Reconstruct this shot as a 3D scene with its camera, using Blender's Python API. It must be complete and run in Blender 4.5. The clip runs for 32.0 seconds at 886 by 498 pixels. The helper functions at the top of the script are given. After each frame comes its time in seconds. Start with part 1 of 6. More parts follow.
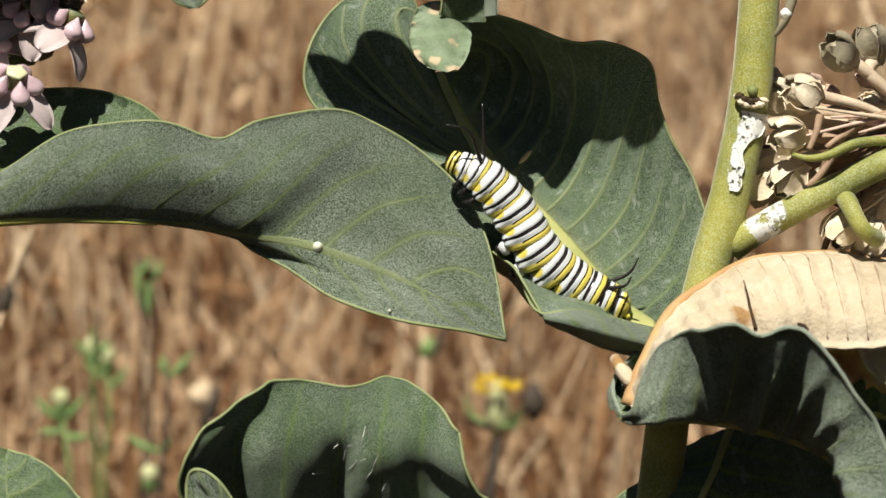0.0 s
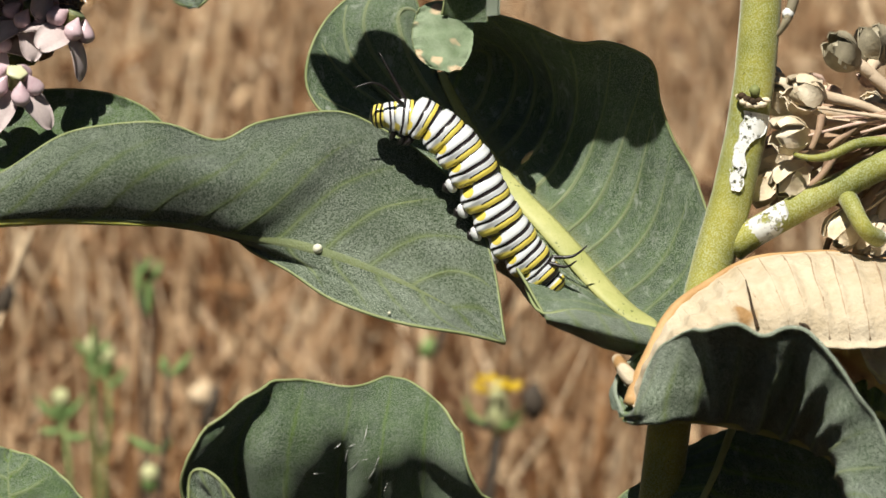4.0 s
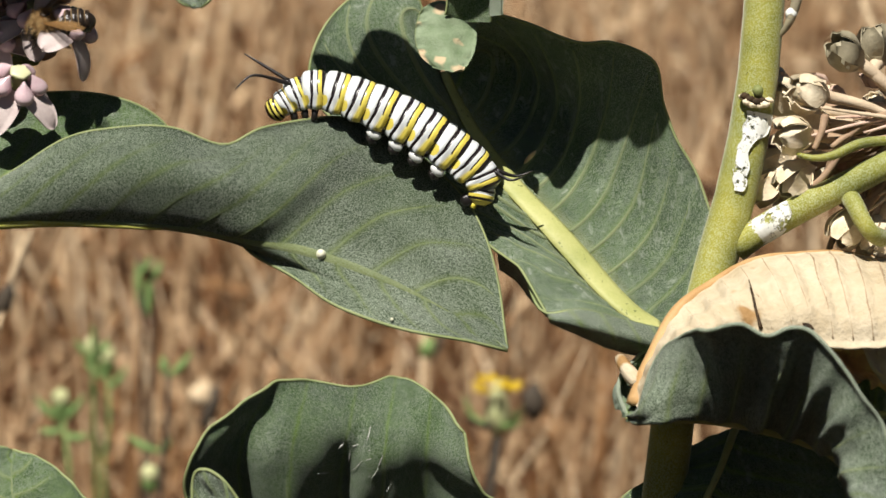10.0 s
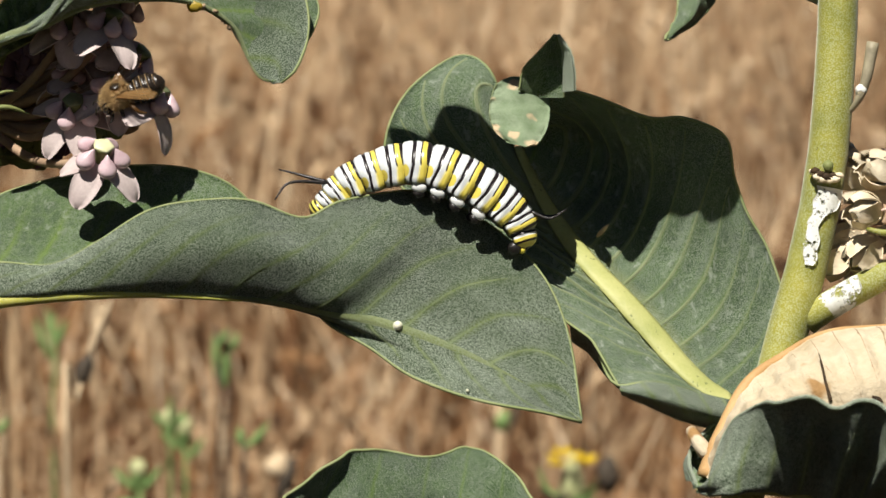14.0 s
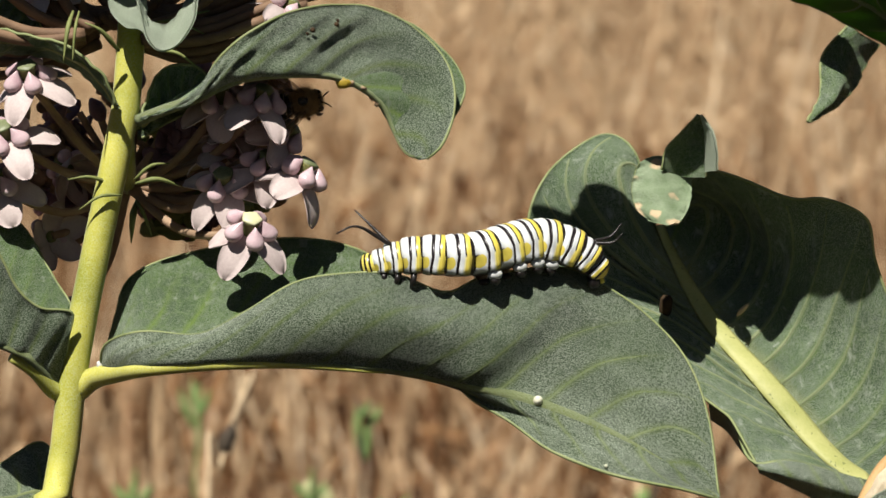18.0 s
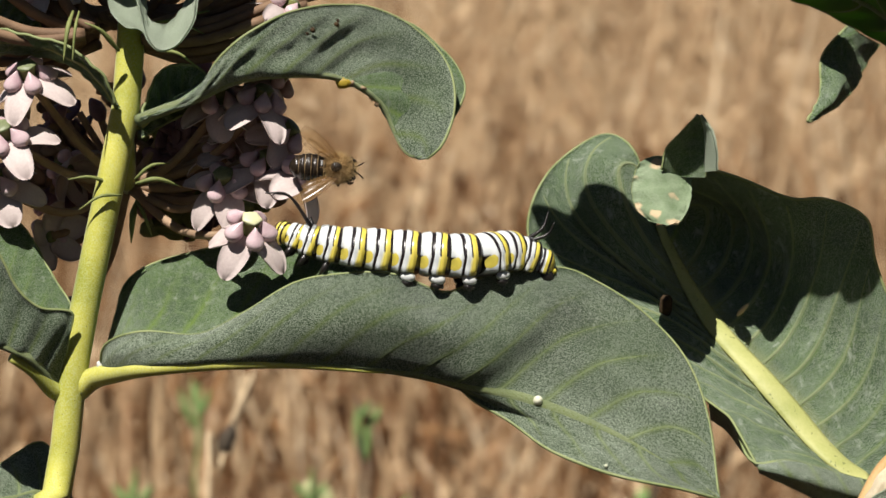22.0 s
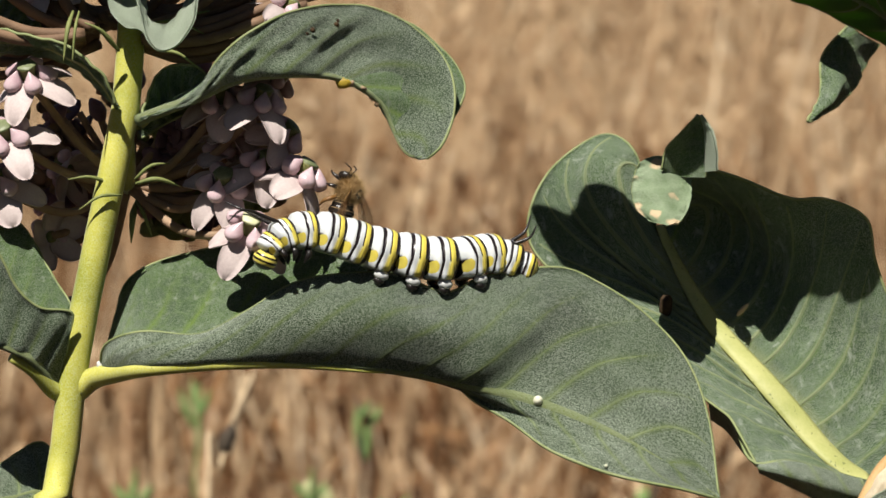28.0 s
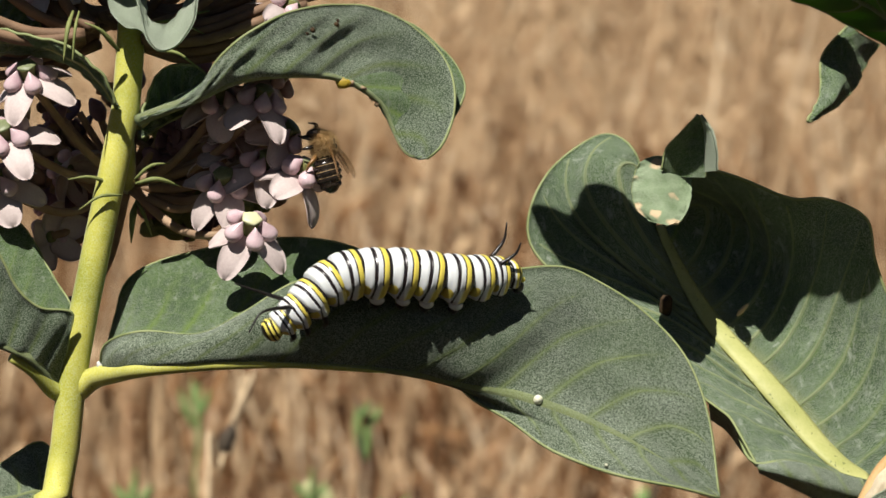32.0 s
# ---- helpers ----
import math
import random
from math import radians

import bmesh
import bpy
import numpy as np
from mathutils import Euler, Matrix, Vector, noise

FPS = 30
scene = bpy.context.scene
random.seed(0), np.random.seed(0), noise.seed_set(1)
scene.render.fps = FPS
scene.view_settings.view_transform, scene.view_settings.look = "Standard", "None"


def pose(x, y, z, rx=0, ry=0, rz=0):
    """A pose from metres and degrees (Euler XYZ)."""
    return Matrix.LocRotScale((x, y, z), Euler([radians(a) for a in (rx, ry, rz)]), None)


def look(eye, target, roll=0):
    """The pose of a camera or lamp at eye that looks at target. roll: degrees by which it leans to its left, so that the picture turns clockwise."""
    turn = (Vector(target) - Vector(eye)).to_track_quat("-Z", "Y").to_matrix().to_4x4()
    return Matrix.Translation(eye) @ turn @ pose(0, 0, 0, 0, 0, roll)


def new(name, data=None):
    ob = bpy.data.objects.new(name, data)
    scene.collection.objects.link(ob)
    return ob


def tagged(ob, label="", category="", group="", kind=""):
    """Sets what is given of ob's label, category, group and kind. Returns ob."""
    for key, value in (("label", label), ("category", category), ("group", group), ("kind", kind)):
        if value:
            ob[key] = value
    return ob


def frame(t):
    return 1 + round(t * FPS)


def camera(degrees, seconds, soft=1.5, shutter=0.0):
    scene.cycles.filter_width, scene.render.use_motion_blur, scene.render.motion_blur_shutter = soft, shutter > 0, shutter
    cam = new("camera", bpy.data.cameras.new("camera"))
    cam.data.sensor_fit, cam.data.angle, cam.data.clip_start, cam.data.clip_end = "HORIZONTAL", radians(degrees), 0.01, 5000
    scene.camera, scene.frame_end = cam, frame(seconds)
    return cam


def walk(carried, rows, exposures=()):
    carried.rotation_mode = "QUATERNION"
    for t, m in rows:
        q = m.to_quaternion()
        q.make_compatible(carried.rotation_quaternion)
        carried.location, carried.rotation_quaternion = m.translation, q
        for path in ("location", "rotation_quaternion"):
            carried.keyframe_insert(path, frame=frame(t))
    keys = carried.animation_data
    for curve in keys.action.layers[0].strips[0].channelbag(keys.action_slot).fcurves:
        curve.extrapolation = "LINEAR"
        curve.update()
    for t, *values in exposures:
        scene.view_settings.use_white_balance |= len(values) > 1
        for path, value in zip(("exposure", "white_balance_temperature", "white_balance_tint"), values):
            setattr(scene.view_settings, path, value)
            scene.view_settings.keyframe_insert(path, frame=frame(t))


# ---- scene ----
cam = camera(17.82, 32.0, soft=1.5)
cam.data.dof.use_dof = True
cam.data.dof.focus_distance = 0.502
cam.data.dof.aperture_fstop = 33.0
walk(cam, [
    (0, pose(0.0000, 0.0128, 0.7477, 76.945, 0.212, -4.581)),
    (12.2, pose(0.0000, 0.0128, 0.7477, 76.945, 0.212, -4.581)),
    (12.5, pose(0.0000, 0.0128, 0.7477, 77.066, 0.228, -4.516)),
    (13, pose(0.0000, 0.0119, 0.7479, 77.223, 0.255, -4.401)),
    (13.5, pose(0.0000, 0.0095, 0.7483, 77.917, 0.308, -4.188)),
    (14, pose(0.0000, 0.0064, 0.7489, 78.445, 0.335, -3.019)),
    (14.5, pose(0.0000, 0.0033, 0.7494, 79.088, 0.427, -1.669)),
    (15, pose(0.0000, 0.0009, 0.7498, 79.336, 0.197, -0.001)),
    (15.5, pose(0.0000, 0.0000, 0.7500, 80.128, -0.057, 0.329)),
    (17.5, pose(0.0000, 0.0000, 0.7500, 80.006, -0.029, 0.021)),
    (18.3, pose(0.0000, 0.0000, 0.7500, 80.000, -0.000, 0.000)),
    (32, pose(0.0000, 0.0000, 0.7500, 80.000, -0.000, 0.000)),
], [(0, 0.56), (32, 0.56)])

# ---- light ----
SUN = Vector((-0.20, -0.42, 0.88)).normalized()
sun = new("sun", bpy.data.lights.new("sun", "SUN"))
sun.data.energy, sun.data.angle, sun.data.color = 5.0, radians(0.5), (1.0, 0.95, 0.88)
sun.matrix_world = look(SUN * 20, (0, 0, 0))
world = bpy.data.worlds.new("sky")
scene.world = world
world.use_nodes = True
sky = world.node_tree.nodes.new("ShaderNodeTexSky")
sky.sky_type, sky.sun_disc = "NISHITA", False
sky.sun_elevation = math.asin(SUN.z)
sky.sun_rotation = math.atan2(SUN.x, SUN.y)
back = world.node_tree.nodes["Background"]
back.inputs["Strength"].default_value = 0.0145
world.node_tree.links.new(sky.outputs["Color"], back.inputs["Color"])


# ---- materials ----
def shader(name, rough=0.7, spec=0.3):
    m = bpy.data.materials.new(name)
    m.use_nodes = True
    nt = m.node_tree
    bsdf = nt.nodes["Principled BSDF"]
    bsdf.inputs["Roughness"].default_value = rough
    bsdf.inputs["Specular IOR Level"].default_value = spec
    return m, nt, bsdf


def add(nt, kind, **values):
    n = nt.nodes.new(kind)
    for key, value in values.items():
        n.inputs[key].default_value = value
    return n


def coords(nt, kind="Object"):
    return nt.nodes.new("ShaderNodeTexCoord").outputs[kind]


def noise_tex(nt, vector, scale, detail=4.0, rough=0.55):
    n = add(nt, "ShaderNodeTexNoise", Scale=scale, Detail=detail, Roughness=rough)
    nt.links.new(vector, n.inputs["Vector"])
    return n.outputs["Fac"]


def ramp(nt, fac, stops, interpolation="LINEAR"):
    r = nt.nodes.new("ShaderNodeValToRGB")
    r.color_ramp.interpolation = interpolation
    el = r.color_ramp.elements
    while len(el) < len(stops):
        el.new(0.5)
    for e, (p, c) in zip(el, stops):
        e.position, e.color = p, (*c, 1)
    nt.links.new(fac, r.inputs["Fac"])
    return r.outputs["Color"]


def mix(nt, fac, a, b, blend="MIX"):
    m = nt.nodes.new("ShaderNodeMix")
    m.data_type, m.blend_type = "RGBA", blend
    for value, slot in ((fac, m.inputs[0]), (a, m.inputs[6]), (b, m.inputs[7])):
        if isinstance(value, (int, float)):
            slot.default_value = value
        elif isinstance(value, tuple):
            slot.default_value = (*value, 1)
        else:
            nt.links.new(value, slot)
    return m.outputs[2]


def bump(nt, bsdf, height, strength, distance):
    b = add(nt, "ShaderNodeBump", Strength=strength, Distance=distance)
    nt.links.new(height, b.inputs["Height"])
    nt.links.new(b.outputs["Normal"], bsdf.inputs["Normal"])


def through_light(nt, bsdf, color, amount):
    """Lets some of the sun through a thin leaf or petal."""
    out = nt.nodes["Material Output"]
    tr = nt.nodes.new("ShaderNodeBsdfTranslucent")
    if isinstance(color, tuple):
        tr.inputs["Color"].default_value = (*color, 1)
    else:
        nt.links.new(color, tr.inputs["Color"])
    ms = nt.nodes.new("ShaderNodeMixShader")
    ms.inputs[0].default_value = amount
    nt.links.new(bsdf.outputs[0], ms.inputs[1])
    nt.links.new(tr.outputs[0], ms.inputs[2])
    nt.links.new(ms.outputs[0], out.inputs["Surface"])


def downy_leaf(name, dark, light, down=0.35, thin=0.18, down_scale=6400, relief=1.0, net=0.0, scratches=0.0, veined=0.0, sheen=0.2, rib=0.0, halo=0.17):
    """A thick leaf under a felt of short pale hairs, with a net of fine veins."""
    m, nt, bsdf = shader(name, 0.6, 0.35)
    at = coords(nt)
    color = ramp(nt, noise_tex(nt, at, 90, 5), [(0.3, dark), (0.7, light)])
    if net:
        warp = mix(nt, 0.0025, at, add(nt, "ShaderNodeTexNoise", Scale=400.0).outputs["Color"], "ADD")
        lines = None
        for scale, width in ((330, 0.045), (900, 0.022)):
            vor = nt.nodes.new("ShaderNodeTexVoronoi")
            vor.feature = "DISTANCE_TO_EDGE"
            vor.inputs["Scale"].default_value = scale
            nt.links.new(warp, vor.inputs["Vector"])
            one = ramp(nt, vor.outputs["Distance"], [(0.0, (net, net, net)), (width * 2, (0, 0, 0))])
            lines = one if lines is None else mix(nt, 1.0, lines, one, "LIGHTEN")
        color = mix(nt, lines, color, (light[0] * 1.9, light[1] * 1.6, light[2] * 1.5))
    bare = None
    if veined:
        # veins lie at whole numbers across the leaf's map; the blade is greener and barer along them
        uv = nt.nodes.new("ShaderNodeSeparateXYZ")
        nt.links.new(coords(nt, "UV"), uv.inputs[0])
        sway = add(nt, "ShaderNodeMath")
        sway.operation = "MULTIPLY_ADD"
        sway.inputs[1].default_value = 0.16
        nt.links.new(noise_tex(nt, at, 160, 4, 0.6), sway.inputs[0])
        nt.links.new(uv.outputs[0], sway.inputs[2])
        near = add(nt, "ShaderNodeMath")
        near.operation = "PINGPONG"
        near.inputs[1].default_value = 0.5
        shift = add(nt, "ShaderNodeMath")
        shift.operation = "SUBTRACT"
        shift.inputs[1].default_value = 0.08
        nt.links.new(sway.outputs[0], shift.inputs[0])
        nt.links.new(shift.outputs[0], near.inputs[0])
        line = ramp(nt, near.outputs[0], [(0.0, (veined,) * 3), (halo * 0.2, (veined * 0.6,) * 3), (halo, (0, 0, 0))])
        fades = ramp(nt, uv.outputs[1], [(0.0, (1, 1, 1)), (0.55, (0.75, 0.75, 0.75)), (0.93, (0, 0, 0))])
        bare = mix(nt, 1.0, line, fades, "MULTIPLY")
        color = mix(nt, bare, color, (light[0] * 2.6 + 0.05, light[1] * 2.1 + 0.05, light[2] * 1.7))
        if rib:
            color = mix(nt, ramp(nt, uv.outputs[1], [(0.0, (rib,) * 3), (0.10, (rib * 0.5,) * 3), (0.18, (0, 0, 0))]), color, (0.36, 0.37, 0.12))
    hair = noise_tex(nt, at, down_scale, 3, 0.6)
    felt = ramp(nt, hair, [(0.492, (0, 0, 0)), (0.540, (1, 1, 1))])
    patch = ramp(nt, noise_tex(nt, at, 70, 4), [(0.3, (0.45, 0.45, 0.45)), (0.7, (1, 1, 1))])
    cover = mix(nt, 1.0, felt, patch, "MULTIPLY")
    if bare:
        cover = mix(nt, 1.0, cover, ramp(nt, bare, [(0.0, (1, 1, 1)), (0.8, (0.35, 0.35, 0.35))]), "MULTIPLY")
    sc = add(nt, "ShaderNodeMath")
    sc.operation = "MULTIPLY"
    sc.inputs[1].default_value = down
    nt.links.new(cover, sc.inputs[0])
    color = mix(nt, sc.outputs[0], color, (0.61, 0.70, 0.54))
    if scratches:
        mp = add(nt, "ShaderNodeMapping", Rotation=(0.4, 0.5, 0.7), Scale=(1.0, 1.0, 0.22))
        nt.links.new(at, mp.inputs[0])
        bloom = ramp(nt, noise_tex(nt, mp.outputs[0], 420, 5, 0.75), [(0.57, (0, 0, 0)), (0.66, (scratches, scratches, scratches))])
        color = mix(nt, bloom, color, (0.42, 0.47, 0.38))
    if thin == 0:
        spot = ramp(nt, noise_tex(nt, at, 2300, 2), [(0.70, (0, 0, 0)), (0.74, (1, 1, 1))])
        color = mix(nt, spot, color, (0.08, 0.07, 0.015))
    nt.links.new(color, bsdf.inputs["Base Color"])
    bsdf.inputs["Sheen Weight"].default_value = sheen
    bsdf.inputs["Sheen Roughness"].default_value = 0.35
    bsdf.inputs["Sheen Tint"].default_value = (0.95, 1.0, 0.95, 1)
    bump(nt, bsdf, hair, relief, 0.0006)
    if thin:
        through_light(nt, bsdf, (light[0] * 1.6, light[1] * 1.9, light[2] * 0.7), thin)
    return m


def mottled(name, dark, light, scale=120, rough=0.7, spec=0.3, relief=0.3, distance=0.0004, fine=1800, thin=0.0, specks=None):
    m, nt, bsdf = shader(name, rough, spec)
    at = coords(nt)
    a, b = noise_tex(nt, at, scale, 5), noise_tex(nt, at, fine, 3, 0.7)
    color = ramp(nt, a, [(0.28, dark), (0.72, light)])
    color = mix(nt, 0.25, color, ramp(nt, b, [(0.3, dark), (0.7, light)]))
    if specks:
        spot = ramp(nt, noise_tex(nt, at, specks[1], 2), [(specks[2], (0, 0, 0)), (specks[2] + 0.04, (1, 1, 1))])
        color = mix(nt, spot, color, specks[0])
    nt.links.new(color, bsdf.inputs["Base Color"])
    bump(nt, bsdf, b, relief, distance)
    if thin:
        through_light(nt, bsdf, color, thin)
    return m


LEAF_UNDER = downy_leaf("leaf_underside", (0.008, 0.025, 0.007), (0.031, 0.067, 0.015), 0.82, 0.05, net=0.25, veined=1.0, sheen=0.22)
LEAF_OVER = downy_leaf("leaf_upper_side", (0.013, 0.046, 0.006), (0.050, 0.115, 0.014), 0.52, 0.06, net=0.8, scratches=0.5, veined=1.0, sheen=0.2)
STEM_OLD = downy_leaf("old_stem_skin", (0.135, 0.150, 0.014), (0.36, 0.335, 0.050), 0.30, 0.0, 3600, 0.25, sheen=0.5)
RIB_SOFT = downy_leaf("downy_midrib", (0.15, 0.20, 0.06), (0.27, 0.32, 0.12), 0.3, 0.04)
LEAF_PALE = downy_leaf("young_leaf", (0.31, 0.37, 0.27), (0.44, 0.50, 0.38), 0.5, 0.15)
VEIN = downy_leaf("leaf_vein", (0.12, 0.18, 0.050), (0.23, 0.29, 0.10), 0.36, 0.04)
PALE_VEIN = downy_leaf("pale_leaf_vein", (0.16, 0.215, 0.085), (0.29, 0.335, 0.15), 0.30, 0.04)
LEAF_LOW = downy_leaf("lower_leaf_face", (0.008, 0.032, 0.005), (0.036, 0.092, 0.010), 0.44, 0.05, net=0.6, scratches=0.15, veined=0.9, sheen=0.3, halo=0.07)
LEAF_BACK = downy_leaf("broad_leaf_face", (0.012, 0.042, 0.010), (0.050, 0.108, 0.026), 0.62, 0.06, net=0.7, scratches=0.75, veined=0.95, sheen=0.22, rib=0.8)
LEAF_TIP = mottled("blotched_leaf_tip", (0.11, 0.17, 0.075), (0.30, 0.36, 0.24), 210, 0.6, 0.3, 0.5, 0.0006, 2600, 0.08, ((0.54, 0.42, 0.26), 170, 0.565))
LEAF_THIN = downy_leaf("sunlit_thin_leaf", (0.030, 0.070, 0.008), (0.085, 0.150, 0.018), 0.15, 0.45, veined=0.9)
MIDRIB = mottled("midrib", (0.26, 0.29, 0.085), (0.47, 0.46, 0.19), 110, 0.5, specks=((0.18, 0.20, 0.07), 900, 0.66))
MARGIN = mottled("leaf_margin", (0.15, 0.19, 0.07), (0.27, 0.30, 0.14), 160, 0.6)
STEM = downy_leaf("stem_skin", (0.25, 0.27, 0.026), (0.54, 0.51, 0.085), 0.22, 0.0, 3600, 0.2, sheen=0.5)
DEAD_LEAF = mottled("dead_leaf", (0.40, 0.31, 0.18), (0.68, 0.60, 0.45), 60, 0.75, 0.2, 0.55, 0.0012, 420, 0.10, ((0.34, 0.20, 0.08), 95, 0.66))
DEAD_VEIN = mottled("dead_vein", (0.24, 0.17, 0.10), (0.42, 0.31, 0.20), 200, 0.8)
DEAD_RIB = mottled("dead_midrib", (0.33, 0.18, 0.065), (0.54, 0.35, 0.16), 120, 0.6)
PETAL = mottled("petal", (0.47, 0.37, 0.36), (0.71, 0.62, 0.58), 200, 0.5, 0.3, 0.3, 0.0003, 2200, 0.16)
HOOD = mottled("flower_hood", (0.50, 0.31, 0.35), (0.74, 0.60, 0.61), 260, 0.26, 0.5, 0.1, 0.0002, 2500, 0.1)
COLUMN = mottled("flower_column", (0.06, 0.08, 0.025), (0.26, 0.26, 0.09), 400, 0.45)
DISC = mottled("stigma_disc", (0.50, 0.50, 0.28), (0.70, 0.68, 0.44), 500, 0.4)
OLD_DISC = mottled("old_stigma_disc", (0.10, 0.12, 0.05), (0.28, 0.31, 0.17), 500, 0.4)
# darker pedicel copy: the shade on the upper stalks is in its colour
SHADED_PEDICEL = mottled("shaded_pedicel_skin", (0.12, 0.072, 0.046), (0.26, 0.165, 0.10), 200, 0.65, 0.2, 0.4, 0.0002, 3000)
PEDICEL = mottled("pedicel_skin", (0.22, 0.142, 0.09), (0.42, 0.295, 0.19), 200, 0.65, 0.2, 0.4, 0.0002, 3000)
BUD = mottled("purple_bud", (0.10, 0.05, 0.07), (0.26, 0.15, 0.17), 260, 0.4, 0.4)
DRY_FLOWER = mottled("dried_flower", (0.54, 0.42, 0.26), (0.82, 0.74, 0.56), 260, 0.75, 0.2, 0.4, 0.0004, 1500)
LATEX = mottled("dried_latex", (0.56, 0.57, 0.50), (0.82, 0.83, 0.80), 420, 0.6, 0.3, 0.5, 0.0003, 1300)
nodes = LATEX.node_tree
gaps = ramp(nodes, noise_tex(nodes, coords(nodes), 520, 5, 0.7), [(0.42, (0, 0, 0)), (0.47, (1, 1, 1))])
nodes.links.new(gaps, nodes.nodes["Principled BSDF"].inputs["Alpha"])
BRACT = mottled("bract", (0.12, 0.15, 0.045), (0.24, 0.26, 0.09), 240, 0.6)
BLACK_SKIN = mottled("black_skin", (0.006, 0.005, 0.005), (0.02, 0.016, 0.014), 800, 0.35, 0.5)
BELLY_SKIN = mottled("belly_skin", (0.03, 0.018, 0.01), (0.10, 0.06, 0.03), 500, 0.35, 0.45)
YELLOW_SKIN = mottled("yellow_skin", (0.62, 0.52, 0.05), (0.78, 0.68, 0.10), 500, 0.35, 0.45)
WHITE_SKIN = mottled("white_skin", (0.58, 0.60, 0.58), (0.72, 0.73, 0.71), 600, 0.25, 0.5, 0.12)
EGG = mottled("egg_shell", (0.66, 0.66, 0.48), (0.80, 0.79, 0.62), 900, 0.45)
# dropping brown; also stands in for the darkness inside tears and the scar
FRASS_AND_GAP = mottled("frass", (0.012, 0.008, 0.004), (0.07, 0.04, 0.016), 500, 0.8)


# ---- building blocks; lengths in millimetres until they become meshes ----
MM = 0.001


def spline(points, n, even=True):
    """A smooth curve through the points, sampled n times at even steps."""
    p = np.array(points, float)
    if len(p) == 2:
        k = np.linspace(0, 1, n)[:, None]
        return p[0] * (1 - k) + p[1] * k
    q = np.vstack([2 * p[0] - p[1], p, 2 * p[-1] - p[-2]])
    k = np.linspace(0, 1, 24, endpoint=False)[:, None]
    out = []
    for i in range(len(p) - 1):
        a, b, c, d = q[i:i + 4]
        out.append(0.5 * (2 * b + (c - a) * k + (2 * a - 5 * b + 4 * c - d) * k * k + (3 * b - a - 3 * c + d) * k ** 3))
    out = np.vstack(out + [p[-1:]])
    if not even:
        s = np.linspace(0, 1, len(out))
    else:
        s = np.concatenate([[0], np.cumsum(np.linalg.norm(np.diff(out, axis=0), axis=1))])
        s /= s[-1]
    t = np.linspace(0, 1, n)
    return np.stack([np.interp(t, s, out[:, i]) for i in range(out.shape[1])], 1)


def unit(v):
    return v / np.maximum(np.linalg.norm(v, axis=-1, keepdims=True), 1e-9)


def tube(path, radii, sides=8):
    """A round rod along the path, closed at both ends."""
    path = np.asarray(path, float)
    n = len(path)
    radii = np.interp(np.linspace(0, 1, n), np.linspace(0, 1, len(radii)), radii)
    tan = unit(np.gradient(path, axis=0))
    side = np.cross(tan[0], (0.3, 0.2, 0.9))
    side /= np.linalg.norm(side)
    v, f = [], []
    ang = np.linspace(0, 2 * np.pi, sides, endpoint=False)
    for i in range(n):
        side = side - tan[i] * side.dot(tan[i])
        side /= np.linalg.norm(side)
        up = np.cross(tan[i], side)
        v.append(path[i] + radii[i] * (np.cos(ang)[:, None] * side + np.sin(ang)[:, None] * up))
    for i in range(n - 1):
        for j in range(sides):
            a, b = i * sides + j, i * sides + (j + 1) % sides
            f.append((a, b, b + sides, a + sides))
    f.append(tuple(range(sides))[::-1])
    f.append(tuple(range((n - 1) * sides, n * sides)))
    return np.vstack(v), f


def blob(radii, centre=(0, 0, 0), turn=None, rings=8, segs=12, rough=0.0, point=0.0):
    """A rounded lump; point draws its top out, rough makes it uneven."""
    v, f = [], []
    for i in range(rings + 1):
        th = math.pi * i / rings
        for j in range(segs):
            ph = 2 * math.pi * j / segs
            p = np.array([math.sin(th) * math.cos(ph), math.sin(th) * math.sin(ph), math.cos(th)])
            if point and p[2] > 0:
                p[0] *= 1 - point * p[2]
                p[1] *= 1 - point * p[2]
                p[2] *= 1 + 0.5 * point
            if rough:
                p = p * (1 + rough * noise.noise(Vector(p * 2.3) + Vector(centre)))
            v.append(p * radii)
    for i in range(rings):
        for j in range(segs):
            a, b = i * segs + j, i * segs + (j + 1) % segs
            f.append((a, a + segs, b + segs, b))
    v = np.array(v)
    if turn is not None:
        v = v @ np.array(turn.to_3x3()).T
    return v + np.array(centre), f


def join(*pieces):
    v, f, n = [], [], 0
    for a, b in pieces:
        v.append(a)
        f += [tuple(i + n for i in face) for face in b]
        n += len(a)
    return np.vstack(v), f


ORIGIN = {}


def mesh(name, piece, materials, slots=None):
    me = bpy.data.meshes.new(name)
    me.from_pydata((piece[0] * MM).tolist(), [], piece[1])
    for m in materials if isinstance(materials, (list, tuple)) else [materials]:
        me.materials.append(m)
    me.polygons.foreach_set("use_smooth", [True] * len(me.polygons))
    if slots is not None:
        me.polygons.foreach_set("material_index", slots)
    me.update()
    return me


def thing(name, base, label, category, group="", kind=""):
    """An Empty at the thing's base that carries its parts."""
    ob = tagged(new(name), label, category, group, kind)
    ob.empty_display_size = 0.01
    ob.location = Vector(base) * MM
    ORIGIN[ob.name] = np.array(base, float)
    return ob


def part(name, piece, materials, parent, label="", origin=None, slots=None):
    """One mesh under a thing or a part; the piece is given in the place's millimetres."""
    o = np.array(ORIGIN[parent.name] if origin is None else origin, float)
    ob = new(name, mesh(name, (piece[0] - o, piece[1]), materials, slots))
    ob.parent = parent
    ob.location = Vector(o - ORIGIN[parent.name]) * MM
    ORIGIN[ob.name] = o
    return tagged(ob, label)


